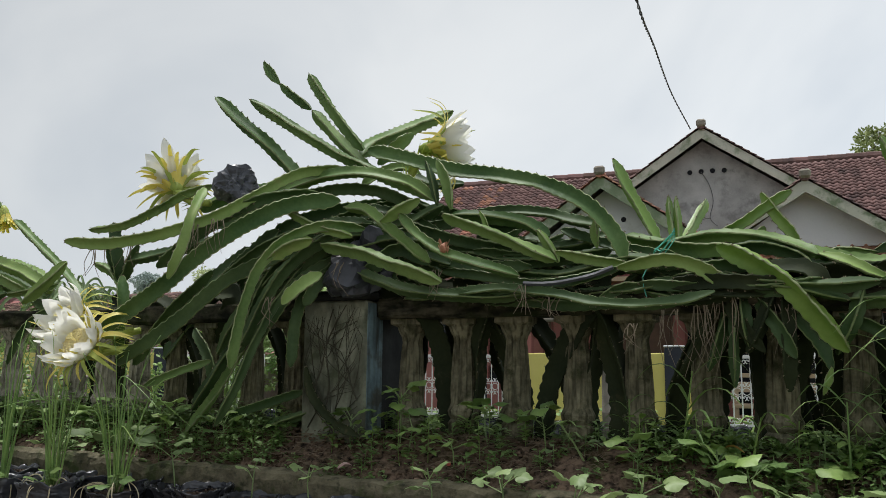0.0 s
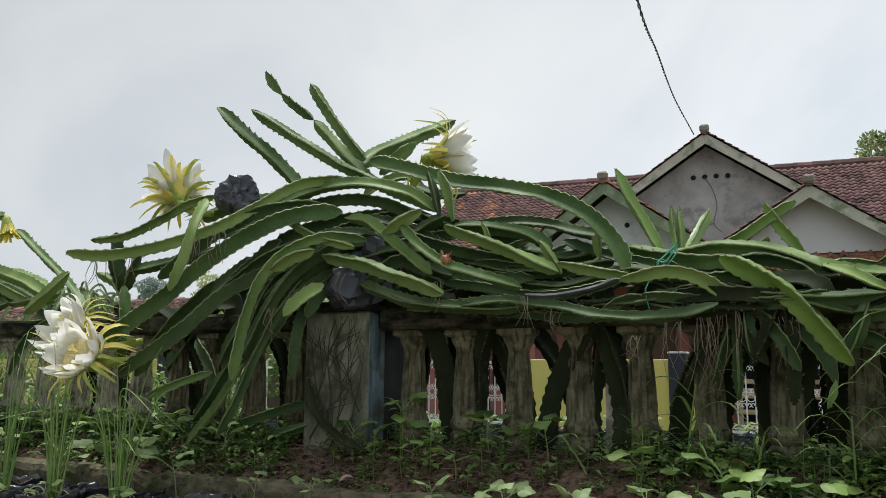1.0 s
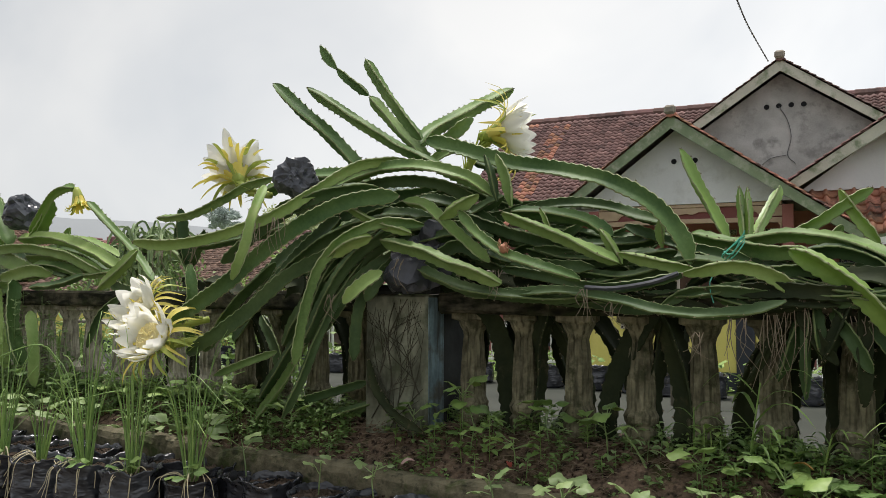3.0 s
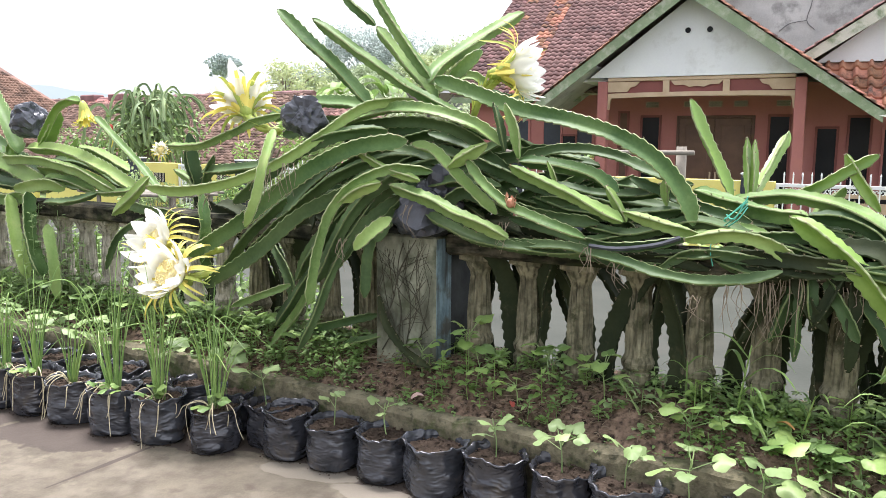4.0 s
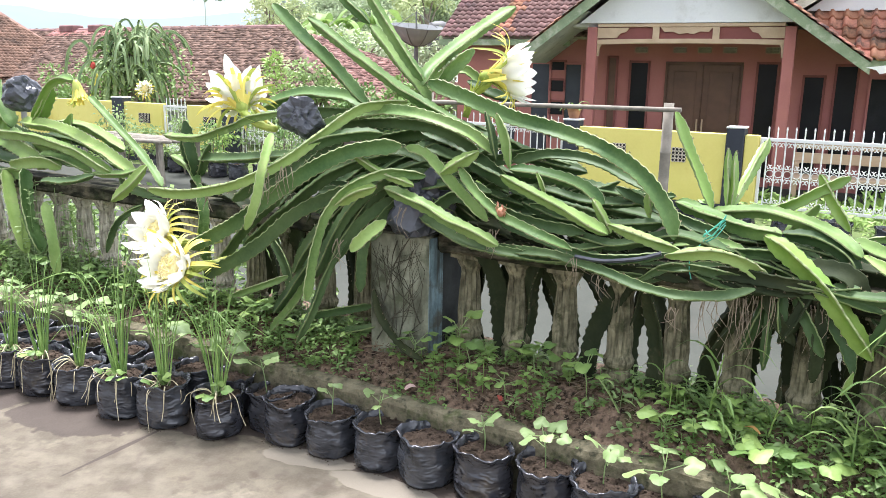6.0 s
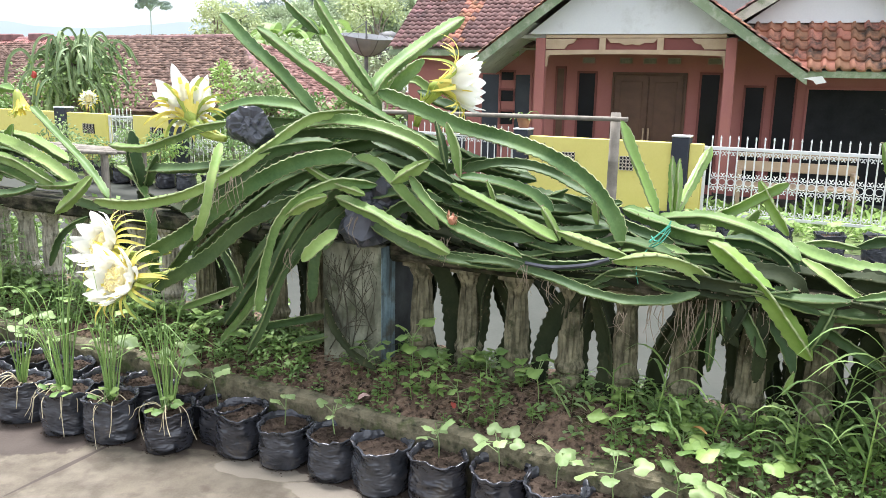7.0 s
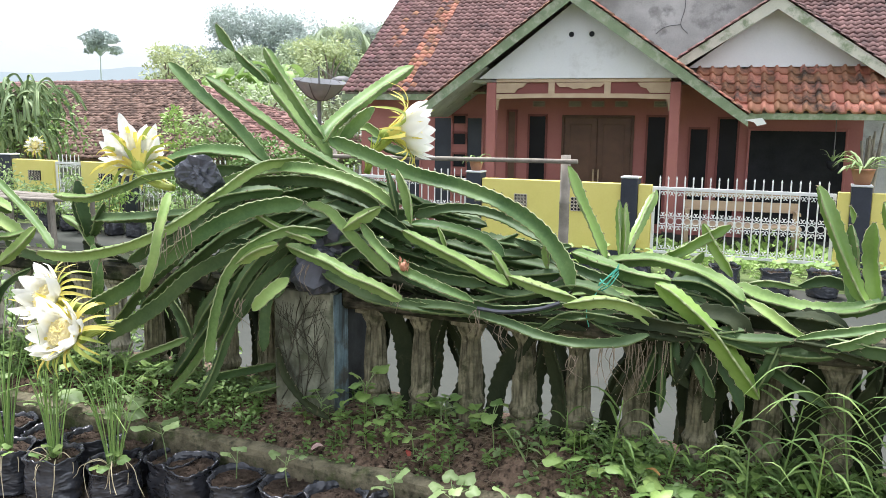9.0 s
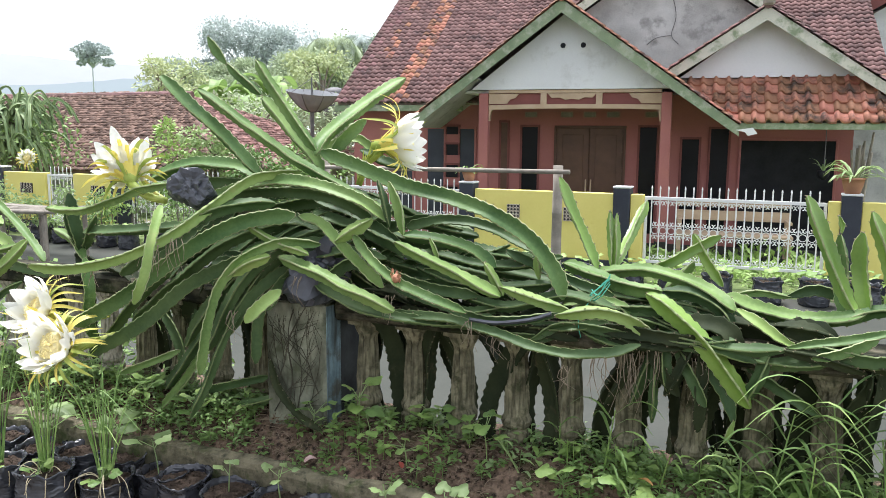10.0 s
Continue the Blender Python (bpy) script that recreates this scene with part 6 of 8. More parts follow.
def lobed_leaf(size, mat, seed):
    """A soft, shallowly lobed leaf with a drooping rim and raised veins."""
    rng = random.Random(seed)
    bm, n = bmesh.new(), 30
    mid = bm.verts.new((0, 0, 0))
    inner, outer = [], []
    for i in range(n):
        a = 2 * math.pi * i / n
        notch = 0.4 if i == 0 else 0.78 if i in (1, n - 1) else 1.0
        r = size * notch * (0.9 + 0.11 * math.cos(3 * (a - math.pi)) + 0.04 * math.cos(7 * a)) * rng.uniform(0.97, 1.03)
        x, y = math.cos(a) * r + size * 0.7 * -1, math.sin(a) * r
        inner.append(bm.verts.new((x * 0.5 - size * 0.3, y * 0.5, size * 0.06)))
        outer.append(bm.verts.new((x, y, size * (-0.12 + 0.12 * math.sin(3 * a + rng.uniform(-0.4, 0.4))))))
    mid.co = (-size * 0.65, 0, size * 0.04)
    for i in range(n):
        j = (i + 1) % n
        bm.faces.new((mid, inner[i], inner[j])).smooth = True
        bm.faces.new((inner[i], outer[i], outer[j], inner[j])).smooth = True
    return mesh_of(bm, "leaf", mat)


PALE_LEAVES = [lobed_leaf(0.034, LEAF_PALE, k) for k in range(5)]
MID_LEAVES = [lobed_leaf(0.03, LEAF, k + 9) for k in range(4)]


def seedling(s, d, z, height, leaves, seed, spread=0.06, size=1.0, meshes=None, name="seedling", label="young seedling with pale green lobed leaves in a polybag", group="seedlings in polybags"):
    rng = random.Random(seed)
    meshes = meshes or PALE_LEAVES
    p = thing(name, label, "seedling", FENCE @ pose(s, d, z), group)
    top = Vector((rng.uniform(-0.02, 0.02), rng.uniform(-0.02, 0.02), height))
    part("stalk", tube(bmesh.new(), [(0, 0, -0.01), top * 0.5 + Vector((rng.uniform(-0.008, 0.008), 0, 0)), top], 0.0026, 5, taper=0.7), LEAF_PALE, p)
    for i in range(leaves):
        a = 2 * math.pi * i / leaves + rng.uniform(-0.5, 0.5)
        o = Vector((math.cos(a), math.sin(a), 0))
        f = rng.uniform(0.55, 1.0)
        tip = top * f + o * spread * rng.uniform(0.5, 1.1) + Vector((0, 0, rng.uniform(0.0, 0.04)))
        part("leaf_stalk", tube(bmesh.new(), [top * f * 0.92, tip], 0.0016, 4), LEAF_PALE, p)
        q = size * rng.uniform(0.75, 1.2)
        part("leaf", meshes[rng.randrange(len(meshes))], LEAF_PALE, p, at=Matrix.Translation(tip) @ pose(0, 0, 0, rng.uniform(-25, 10), rng.uniform(-25, 25), math.degrees(a) + 180) @ Matrix.Diagonal((q, q, q, 1)))
    return p


for i, (k, h, n, sp, sz) in enumerate(((1, 0.1, 3, 0.03, 0.6), (2, 0.105, 4, 0.04, 0.6), (4, 0.13, 4, 0.04, 0.8), (5, 0.13, 6, 0.06, 0.9), (6, 0.12, 4, 0.045, 0.8), (7, 0.13, 5, 0.06, 1.0), (8, 0.13, 5, 0.06, 1.0), (9, 0.13, 6, 0.07, 1.05), (10, 0.13, 6, 0.07, 1.05), (11, 0.13, 6, 0.07, 1.05))):
    seedling(RIGHT_BAGS[k][0], RIGHT_BAGS[k][1], SOIL_TOP, h, n, 70 + i, sp, sz)
for i, (s, d, h, n, sz) in enumerate(((-0.72, -0.42, 0.18, 6, 1.1), (-0.5, -0.43, 0.14, 3, 1.0), (-1.1, -0.42, 0.17, 6, 1.2), (-1.5, -0.44, 0.18, 6, 1.2), (-1.72, -0.45, 0.2, 7, 1.2), (-2.0, -0.46, 0.18, 6, 1.2), (-2.2, -0.47, 0.18, 6, 1.2))):
    seedling(s, d, SOIL_TOP, h, n, 90 + i, 0.07, sz)
for i, k in enumerate((6, 7, 8, 4, 3)):
    seedling(LEFT_BAGS[k][0] + 0.03, LEFT_BAGS[k][1] - 0.05, SOIL_TOP, 0.035, 5, 120 + i, 0.035, 0.75, MID_LEAVES, "weed", "small broadleaf weed at the edge of a polybag", "weeds in polybags")


# ---- ground cover ----
def leaf_clumps(name, label, mat, spots, leaf, height, per, seed, narrow=0.55):
    """Many small plants in one mesh: short stalks with pointed leaves."""
    rng = random.Random(seed)
    bm = bmesh.new()
    for s, d, k in spots:
        z = bed_height(s, d)
        h = height * rng.uniform(0.4, 1.2) * k
        for _ in range(max(3, int(per * k))):
            a, f = rng.uniform(0, 6.28), rng.uniform(0.15, 1.0)
            o = Vector((math.cos(a), math.sin(a), 0))
            base = Vector((s, d, z + h * f)) + o * rng.uniform(0.0, 0.02)
            ln = leaf * rng.uniform(0.6, 1.3)
            tip = base + o * ln + Vector((0, 0, ln * rng.uniform(-0.35, 0.5)))
            midp = (base + tip) / 2 + Vector((0, 0, ln * 0.15))
            side = Vector((-o.y, o.x, rng.uniform(-0.3, 0.3))) * ln * narrow * 0.5
            up = Vector((0, 0, ln * 0.06))
            q1, q2 = base.lerp(midp, 0.62), midp.lerp(tip, 0.38)
            v = [bm.verts.new(p) for p in (base, q1 - side * 0.8 + up, q1, q1 + side * 0.8 + up, q2 - side * 0.85 + up, q2, q2 + side * 0.85 + up, tip)]
            for f in ((0, 2, 1), (0, 3, 2), (1, 2, 5, 4), (2, 3, 6, 5), (4, 5, 7), (5, 6, 7)):
                bm.faces.new([v[x] for x in f]).smooth = True
        if h > 0.04:
            tube(bm, [(s, d, z - 0.01), (s + rng.uniform(-0.01, 0.01), d, z + h)], 0.0016, 3)
    return tagged(part(name, bm, mat, at=FENCE), label, "weeds", kind="stuff")


cover_rng = random.Random(31)


def scatter(n, s0, s1, d0, d1, gap=None):
    out = []
    while len(out) < n:
        s, d = cover_rng.uniform(s0, s1), cover_rng.uniform(d0, d1)
        if gap and gap(s, d):
            continue
        out.append((s, d, cover_rng.uniform(0.6, 1.3)))
    return out


def bare(s, d):
    return -0.28 < s < 0.95 and d < -0.02 and cover_rng.random() < 0.86


leaf_clumps("ground_cover", "low dark green weeds covering the bed", LEAF_DARK, scatter(480, -3.6, -0.25, -0.26, 0.02) + scatter(330, -0.25, 2.6, -0.24, 0.05, bare), 0.027, 0.065, 15, 1)
leaf_clumps("ground_cover", "fresh green small-leaved weeds in the bed", LEAF, scatter(420, -3.6, -0.25, -0.27, -0.02) + scatter(260, -0.25, 2.6, -0.26, 0.0, bare), 0.019, 0.055, 18, 2, 0.7)
leaf_clumps("ground_cover", "broad-leaved weeds at the foot of the balustrade", LEAF, scatter(40, -2.8, -0.3, -0.2, 0.0) + scatter(46, 0.85, 2.4, -0.2, 0.0), 0.046, 0.1, 10, 3, 0.5)
leaf_clumps("ground_cover", "pale yellow-green weeds at the kerb", LEAF_PALE, scatter(50, -3.4, -0.4, -0.27, -0.1) + scatter(36, 0.7, 2.4, -0.27, -0.1), 0.03, 0.06, 8, 4, 0.7)
leaf_clumps("ground_cover", "small weeds rooted along the mossy kerb", LEAF, scatter(90, -3.2, 2.4, -0.3, -0.27), 0.018, 0.04, 9, 6, 0.7)
leaf_clumps("ground_cover", "small tufts of weeds at the foot of the post", LEAF, [(-0.05, -0.18, 1.0), (0.12, -0.2, 1.1), (0.2, -0.16, 1.4), (0.3, -0.12, 1.5), (0.33, -0.2, 1.2), (0.24, -0.22, 1.0), (0.5, -0.18, 0.9), (0.48, -0.06, 1.3), (0.4, -0.05, 1.2), (0.62, -0.1, 1.0)], 0.03, 0.11, 26, 5, 0.6)
creeper_spots = [(cover_rng.uniform(-2.6, -2.0), cover_rng.uniform(-0.22, -0.12), cover_rng.uniform(1.0, 2.4)) for _ in range(46)]
leaf_clumps("ground_cover", "yellow-green small-leaved shoots climbing by the cactus", LEAF_PALE, creeper_spots, 0.03, 0.2, 9, 8, 0.7)
litter = bmesh.new()
for _ in range(1300):
    s, d = cover_rng.uniform(-0.7, 1.6), cover_rng.uniform(-0.26, 0.0)
    z, a, ln = bed_height(s, d) + 0.006, cover_rng.uniform(0, 6.28), cover_rng.uniform(0.02, 0.07)
    o = Vector((math.cos(a), math.sin(a), 0))
    p = Vector((s, d, z))
    tube(litter, [p, p + o * ln * 0.5 + Vector((0, 0, cover_rng.uniform(0, 0.012))), p + o * ln], 0.0013, 3, step=0.03)
tagged(part("dry_litter", litter, LITTER, at=FENCE), "dry brown stalks and leaf litter on the soil", "litter", kind="stuff")
clod = bmesh.new()
for _ in range(2200):
    s, d = cover_rng.uniform(-1.2, 2.2), cover_rng.uniform(-0.27, 0.02)
    r = cover_rng.uniform(0.003, 0.013) * cover_rng.uniform(0.5, 1)
    bmesh.ops.create_icosphere(clod, subdivisions=1, radius=r, matrix=Matrix.Translation((s, d, bed_height(s, d) + r * 0.3)) @ Matrix.Diagonal((1, cover_rng.uniform(0.7, 1.2), 0.7, 1)))
tagged(part("soil_clods", clod, SOIL, at=FENCE), "small clods of damp soil", "soil", kind="stuff")


def grass_plant(s, d, height, blades, seed, width=0.02, mat=None, bend=0.5, lean=(0, 0)):
    """A leafy grass: upright stalk with long arching blades."""
    rng = random.Random(seed)
    g = thing("grass_plant", "tall leafy grass growing at the foot of the balustrade", "grass", FENCE @ pose(s, d, bed_height(s, d)), "tall grass in the bed")
    stalk = Vector((lean[0] * height, lean[1] * height, height * 0.8))
    part("stalk", tube(bmesh.new(), [(0, 0, -0.02), stalk * 0.5, stalk], 0.004, 5, taper=0.5), mat or LEAF, g)
    mat = GRASS if mat is LEAF else mat
    blades, side = int(blades * 1.25), rng.uniform(-0.6, 0.6)
    for i in range(blades):
        f = (i + 0.3) / blades
        a = side + (i % 2) * math.pi + rng.uniform(-0.5, 0.5)
        o = Vector((math.cos(a), math.sin(a), 0))
        ln = height * rng.uniform(0.4, 0.62)
        b = stalk * f
        up = (1 - bend) * ln
        pts = [b, b + o * ln * 0.35 + Vector((0, 0, up * 0.75)), b + o * ln * 0.7 + Vector((0, 0, up * 0.8)), b + o * ln + Vector((0, 0, up * 0.3 - 0.1 * ln * rng.random()))]
        part("blade", blade(bmesh.new(), pts, width * rng.uniform(0.7, 1.2), 0.3, step=0.03), mat or LEAF, g, smooth=True)
    return g


for i, (s, d, h, n, w, m, be, ln) in enumerate(((1.1, -0.16, 0.36, 9, 0.016, LEAF, 0.6, (0.12, 0)), (0.84, -0.17, 0.16, 6, 0.016, LEAF_PALE, 0.7, (-0.6, -0.1)), (0.95, -0.12, 0.2, 6, 0.014, LEAF, 0.6, (0, 0)), (1.28, -0.15, 0.18, 6, 0.013, LEAF, 0.5, (0.2, 0)),
                                               (1.52, -0.2, 0.3, 8, 0.015, LEAF_DARK, 0.5, (0.0, 0)), (1.6, -0.14, 0.42, 11, 0.018, LEAF_DARK, 0.5, (0.15, 0)), (1.7, -0.22, 0.38, 11, 0.017, LEAF, 0.55, (0.05, 0)), (1.8, -0.15, 0.5, 12, 0.018, LEAF_DARK, 0.5, (-0.1, 0)),
                                               (1.92, -0.2, 0.46, 12, 0.018, LEAF, 0.5, (-0.1, 0)), (2.05, -0.16, 0.5, 12, 0.02, LEAF_DARK, 0.5, (0.0, 0)), (-1.95, -0.15, 0.24, 8, 0.014, LEAF, 0.6, (0, 0)))):
    grass_plant(s, d, h * 0.9, n, 200 + i, w * 0.72, m, be, ln)

for i, (s, d, h, n, sz) in enumerate(((0.03, -0.18, 0.12, 6, 0.9), (0.2, -0.15, 0.17, 7, 1.1), (0.25, -0.19, 0.1, 6, 0.8), (0.5, -0.12, 0.1, 6, 1.0), (0.42, -0.2, 0.07, 7, 0.7), (0.7, -0.14, 0.1, 6, 1.1), (1.0, -0.22, 0.09, 6, 1.2), (1.2, -0.22, 0.1, 6, 1.3), (1.45, -0.24, 0.08, 6, 1.2), (1.3, -0.25, 0.1, 5, 1.2),
                                      (-0.5, -0.2, 0.1, 7, 1.0), (-0.8, -0.18, 0.12, 7, 1.0), (-1.2, -0.18, 0.12, 7, 1.1), (-1.6, -0.2, 0.14, 7, 1.2), (-1.85, -0.2, 0.12, 7, 1.2), (-2.2, -0.18, 0.16, 7, 1.2))):
    seedling(s, d, bed_height(s, d), h, n, 300 + i, 0.05, sz, MID_LEAVES, "broadleaf_weed", "green broadleaf weed growing in the soil bed", "weeds in the bed")

crumb = bmesh.new()
for bs, bd in RIGHT_BAGS[:11] + LEFT_BAGS:
    for _ in range(60):
        a, q, r = radians(cover_rng.uniform(-175, -5)), 0.086 + abs(cover_rng.gauss(0, 0.011)), cover_rng.uniform(0.001, 0.0042) * cover_rng.uniform(0.5, 1)
        bmesh.ops.create_icosphere(crumb, subdivisions=1, radius=r, matrix=Matrix.Translation((bs + q * math.cos(a), bd + q * math.sin(a), FLOOR_Z + r * 0.3)) @ Matrix.Diagonal((1, cover_rng.uniform(0.7, 1.2), 0.6, 1)))
tagged(part("soil_crumbs", crumb, POT_SOIL, at=FENCE), "crumbs of dark soil spilt on the terrace floor", "soil", kind="stuff")
DRY_PINK = material("dry_pink_leaf", (0.5, 0.3, 0.27), (0.66, 0.5, 0.45), 40, 160, 0.8, 0.2)
DRY_ORANGE = material("dry_orange_leaf", (0.42, 0.2, 0.06), (0.6, 0.36, 0.14), 40, 160, 0.8, 0.2)
DRY_RED = material("dry_red_leaf", (0.28, 0.05, 0.04), (0.42, 0.1, 0.07), 40, 160, 0.8, 0.2)
for s, d, z, ln, turn, m, label in ((0.05, -0.285, 0.047, 0.045, 40, DRY_PINK, "curled pale pink fallen leaf on the kerb"), (1.27, -0.2, 0.155, 0.05, 170, DRY_ORANGE, "dry orange fallen leaf caught in the weeds"), (0.42, -0.235, 0.072, 0.035, 120, DRY_RED, "dark red fallen leaf on the soil")):
    tagged(part("fallen_leaf", blade(bmesh.new(), [(0, 0, 0), (ln * 0.5, 0.004, ln * 0.22), (ln, 0, ln * 0.1)], ln * 0.55, 0.35, step=0.01), m, at=FENCE @ pose(s, d, z, 8, -6, turn), smooth=True), label, "leaf", "fallen leaves")
sack = bmesh.new()
bmesh.ops.create_icosphere(sack, subdivisions=4, radius=1.0)
for v in sack.verts:
    n = v.co.copy()
    q = 0.9 + 0.14 * noise.noise(n * 1.6) + 0.16 * abs(noise.noise(Vector((n.x * 3, n.y * 3, n.z * 1.2)))) + 0.05 * noise.noise(n * 7)
    neck = 1 - 0.55 * max(0.0, n.z - 0.45) / 0.55
    flat = [math.copysign(abs(c) ** 0.55, c) for c in n]
    v.co = Vector((flat[0] * 0.19 * neck * q, flat[1] * 0.1 * neck * q, flat[2] * 0.3 * (0.95 + 0.08 * noise.noise(n * 3))))
SACK = material("white_woven_sack", (0.6, 0.6, 0.58), (0.78, 0.78, 0.76), 9, 160, 0.6, 0.3, blotch=(0.4, 0.37, 0.32), blotch_scale=6, blotch_at=0.62)
tagged(part("white_sack", sack, SACK, at=FENCE @ pose(1.66, 0.36, STREET_Z + 0.29), smooth=True), "white woven plastic sack standing behind the balustrade", "sack")

# dry vines on the post
vines = bmesh.new()


def creeper(s, z, a, r, left):
    """One stem of a dry creeper, flat on the post, with side shoots."""
    pts = [(s, -0.1395, z)]
    for k in range(cover_rng.randint(3, 6)):
        a += cover_rng.uniform(-0.25, 0.25)
        s, z = s + 0.06 * math.cos(a), z + 0.06 * math.sin(a)
        if not (-0.208 < s < 0.045 and 0.02 < z < 0.585):
            break
        pts.append((s, -0.1395 - 0.001 * cover_rng.random(), z))
        if left and cover_rng.random() < 0.75:
            creeper(s, z, a + cover_rng.choice((-1, 1)) * cover_rng.uniform(0.35, 0.8), r * 0.6, left - 1)
    if len(pts) > 1:
        tube(vines, pts, r, 5, taper=0.45)


for i in range(10):
    creeper(cover_rng.uniform(-0.2, 0.035), cover_rng.uniform(0.03, 0.3), cover_rng.choice((0.75, 1.0, 1.5, 2.0, 2.3)), cover_rng.uniform(0.0014, 0.0034), 2)
part("dry_vine", vines, VINE, post, "dry creeper stems clinging to the post")


def crumpled_bag(s, d, z, r, seed, label):
    """A knotted film bag: pleats that run to its knot."""
    rng = random.Random(seed)
    bm = bmesh.new()
    bmesh.ops.create_icosphere(bm, subdivisions=4, radius=1.0)
    planes = []
    for _ in range(10):
        n = Vector((rng.gauss(0, 1), rng.gauss(0, 1), rng.gauss(0, 1))).normalized()
        planes.append((n, rng.uniform(0.6, 0.95)))
    for v in bm.verts:
        n = v.co.normalized()
        bent = (n + noise.noise_vector(n * 1.7 + Vector((seed, 0, 0))) * 0.16).normalized()
        q = min(1.2, min(d / max(0.05, bent.dot(m)) for m, d in planes))
        for k, (reach, deep) in enumerate(((1.3, 0.17), (2.4, 0.07))):
            fold = noise.noise(bent * reach + Vector((0, seed, k * 3)))
            q -= deep * max(0.0, 1 - abs(fold) * 5)
        v.co = Vector((n.x * 1.02, n.y, n.z * 0.94)) * r * q * 1.3
    return tagged(part("plastic_bag", bm, CRUMPLED, at=FENCE @ pose(s, d, z, 0, -12, 20)), label, "plastic bag")


crumpled_bag(-0.445, -0.25, 1.026, 0.063, 3, "crumpled black plastic bag tied over a cactus fruit")
crumpled_bag(-2.71, 0.05, 1.056, 0.085, 5, "crumpled black plastic bag hung in the cactus")
string = bmesh.new()
for k in range(5):
    a = k * 1.3
    tube(string, [(1.03, -0.07, 0.69 + 0.01 * k), (1.05 + 0.02 * math.cos(a), -0.1, 0.72), (1.09, -0.08, 0.755 + 0.008 * k)], 0.0022, 4)
tube(string, [(1.03, -0.08, 0.7), (1.0, -0.12, 0.64), (1.01, -0.12, 0.58)], 0.002, 4)
TEAL = material("teal_plastic", (0.05, 0.35, 0.25), (0.1, 0.45, 0.33), 20, 100, 0.4, 0.1)
tagged(part("plastic_string", string, TEAL, at=FENCE), "teal green plastic string tied round a cactus stem", "string")
fruit = bmesh.new()
bmesh.ops.create_icosphere(fruit, subdivisions=2, radius=0.014, matrix=Matrix.Diagonal((1, 1, 1.2, 1)))
for i in range(10):
    a, z = i * 2.4, -0.015 + 0.0035 * i
    blade(fruit, [(0.014 * math.cos(a), 0.014 * math.sin(a), z), (0.018 * math.cos(a), 0.018 * math.sin(a), z + 0.01), (0.02 * math.cos(a), 0.02 * math.sin(a), z + 0.018)], 0.01)
FRUIT = material("red_fruit_skin", (0.35, 0.14, 0.08), (0.5, 0.27, 0.17), 30, 120, 0.5, 0.2)
part("fruit_bud", fruit, FRUIT, main_plant, "small orange-red fruit bud", at=pose(0.4, -0.24, 0.745))
ribbon = bmesh.new()
tube(ribbon, [(0.66, -0.215, 0.625), (0.75, -0.215, 0.622), (0.86, -0.2, 0.64), (0.93, -0.19, 0.665)], 0.007, 5)
tagged(part("plastic_ribbon", ribbon, CRUMPLED, at=FENCE), "strip of black plastic tying the stems together", "ribbon")
crumpled_bag(0.02, -0.12, 0.72, 0.1, 9, "dark plastic sheet wrapped round the head of the post")

# ---- terrace side behind the walk: unseen wall and roof, added to cut sky light ----
UNSEEN_WALL = material("cream_wall_paint", (0.4, 0.37, 0.31), (0.5, 0.47, 0.4), 1.5, 40, 0.85, 0.15)
tagged(part("unseen_wall", boxed(-15, 15, -14.2, -14.0, FLOOR_Z, 2.8), UNSEEN_WALL, at=FENCE), "unseen cream plastered wall added behind the terrace", "wall", kind="structure")
tagged(part("porch_roof", slab([(-15, -17, 4.2), (15, -17, 4.2), (15, -13.6, 2.7), (-15, -13.6, 2.7)], 0.06), TILE, at=FENCE), "unseen tiled roof added above the rear wall", "roof", kind="structure")

# ---- street side ----
bamboo_rail = thing("bamboo_rail", "weathered bamboo post with a horizontal rail by the street", "rail", FENCE)
part("bamboo_post", lathe([(0.055, STREET_Z - 0.05), (0.055, -0.1), (0.06, -0.09), (0.055, -0.08), (0.053, 0.4), (0.058, 0.41), (0.053, 0.42), (0.052, 0.905)], 12, at=pose(-0.65, 5.5, 0)), BAMBOO, bamboo_rail, smooth=True)
part("rail_pole", tube(bmesh.new(), [(-3.6, 5.43, 0.825), (-2.0, 5.42, 0.835), (-0.5, 5.4, 0.845)], 0.024, 8, step=0.2), BAMBOO, bamboo_rail, smooth=True)
part("bamboo_post", lathe([(0.05, STREET_Z - 0.05), (0.05, 0.93)], 10, at=pose(-3.5, 5.55, 0)), BAMBOO, bamboo_rail, smooth=True)

platform = thing("bamboo_platform", "low platform of split bamboo slats on posts", "platform", FENCE)
slat_rng = random.Random(8)
for i in range(11):
    d, z, e = 4.74 + i * 0.078 + slat_rng.uniform(-0.015, 0.015), 0.16 + slat_rng.uniform(-0.006, 0.012), slat_rng.uniform(-0.18, 0.18)
    part("slat", tube(bmesh.new(), [(-9.25 + e, d, z), (-8.2, d + slat_rng.uniform(-0.02, 0.02), z - 0.012), (-7.15 + e * 0.7, d + slat_rng.uniform(-0.03, 0.03), z + slat_rng.uniform(0, 0.03))], slat_rng.uniform(0.016, 0.027), 7, step=0.2), BAMBOO, platform, smooth=True)
for s in (-9.0, -8.2, -7.35):
    for d in (4.8, 5.45):
        part("leg", lathe([(0.035, STREET_Z - 0.02), (0.032, 0.14)], 8, at=pose(s, d, 0)), BAMBOO, platform)

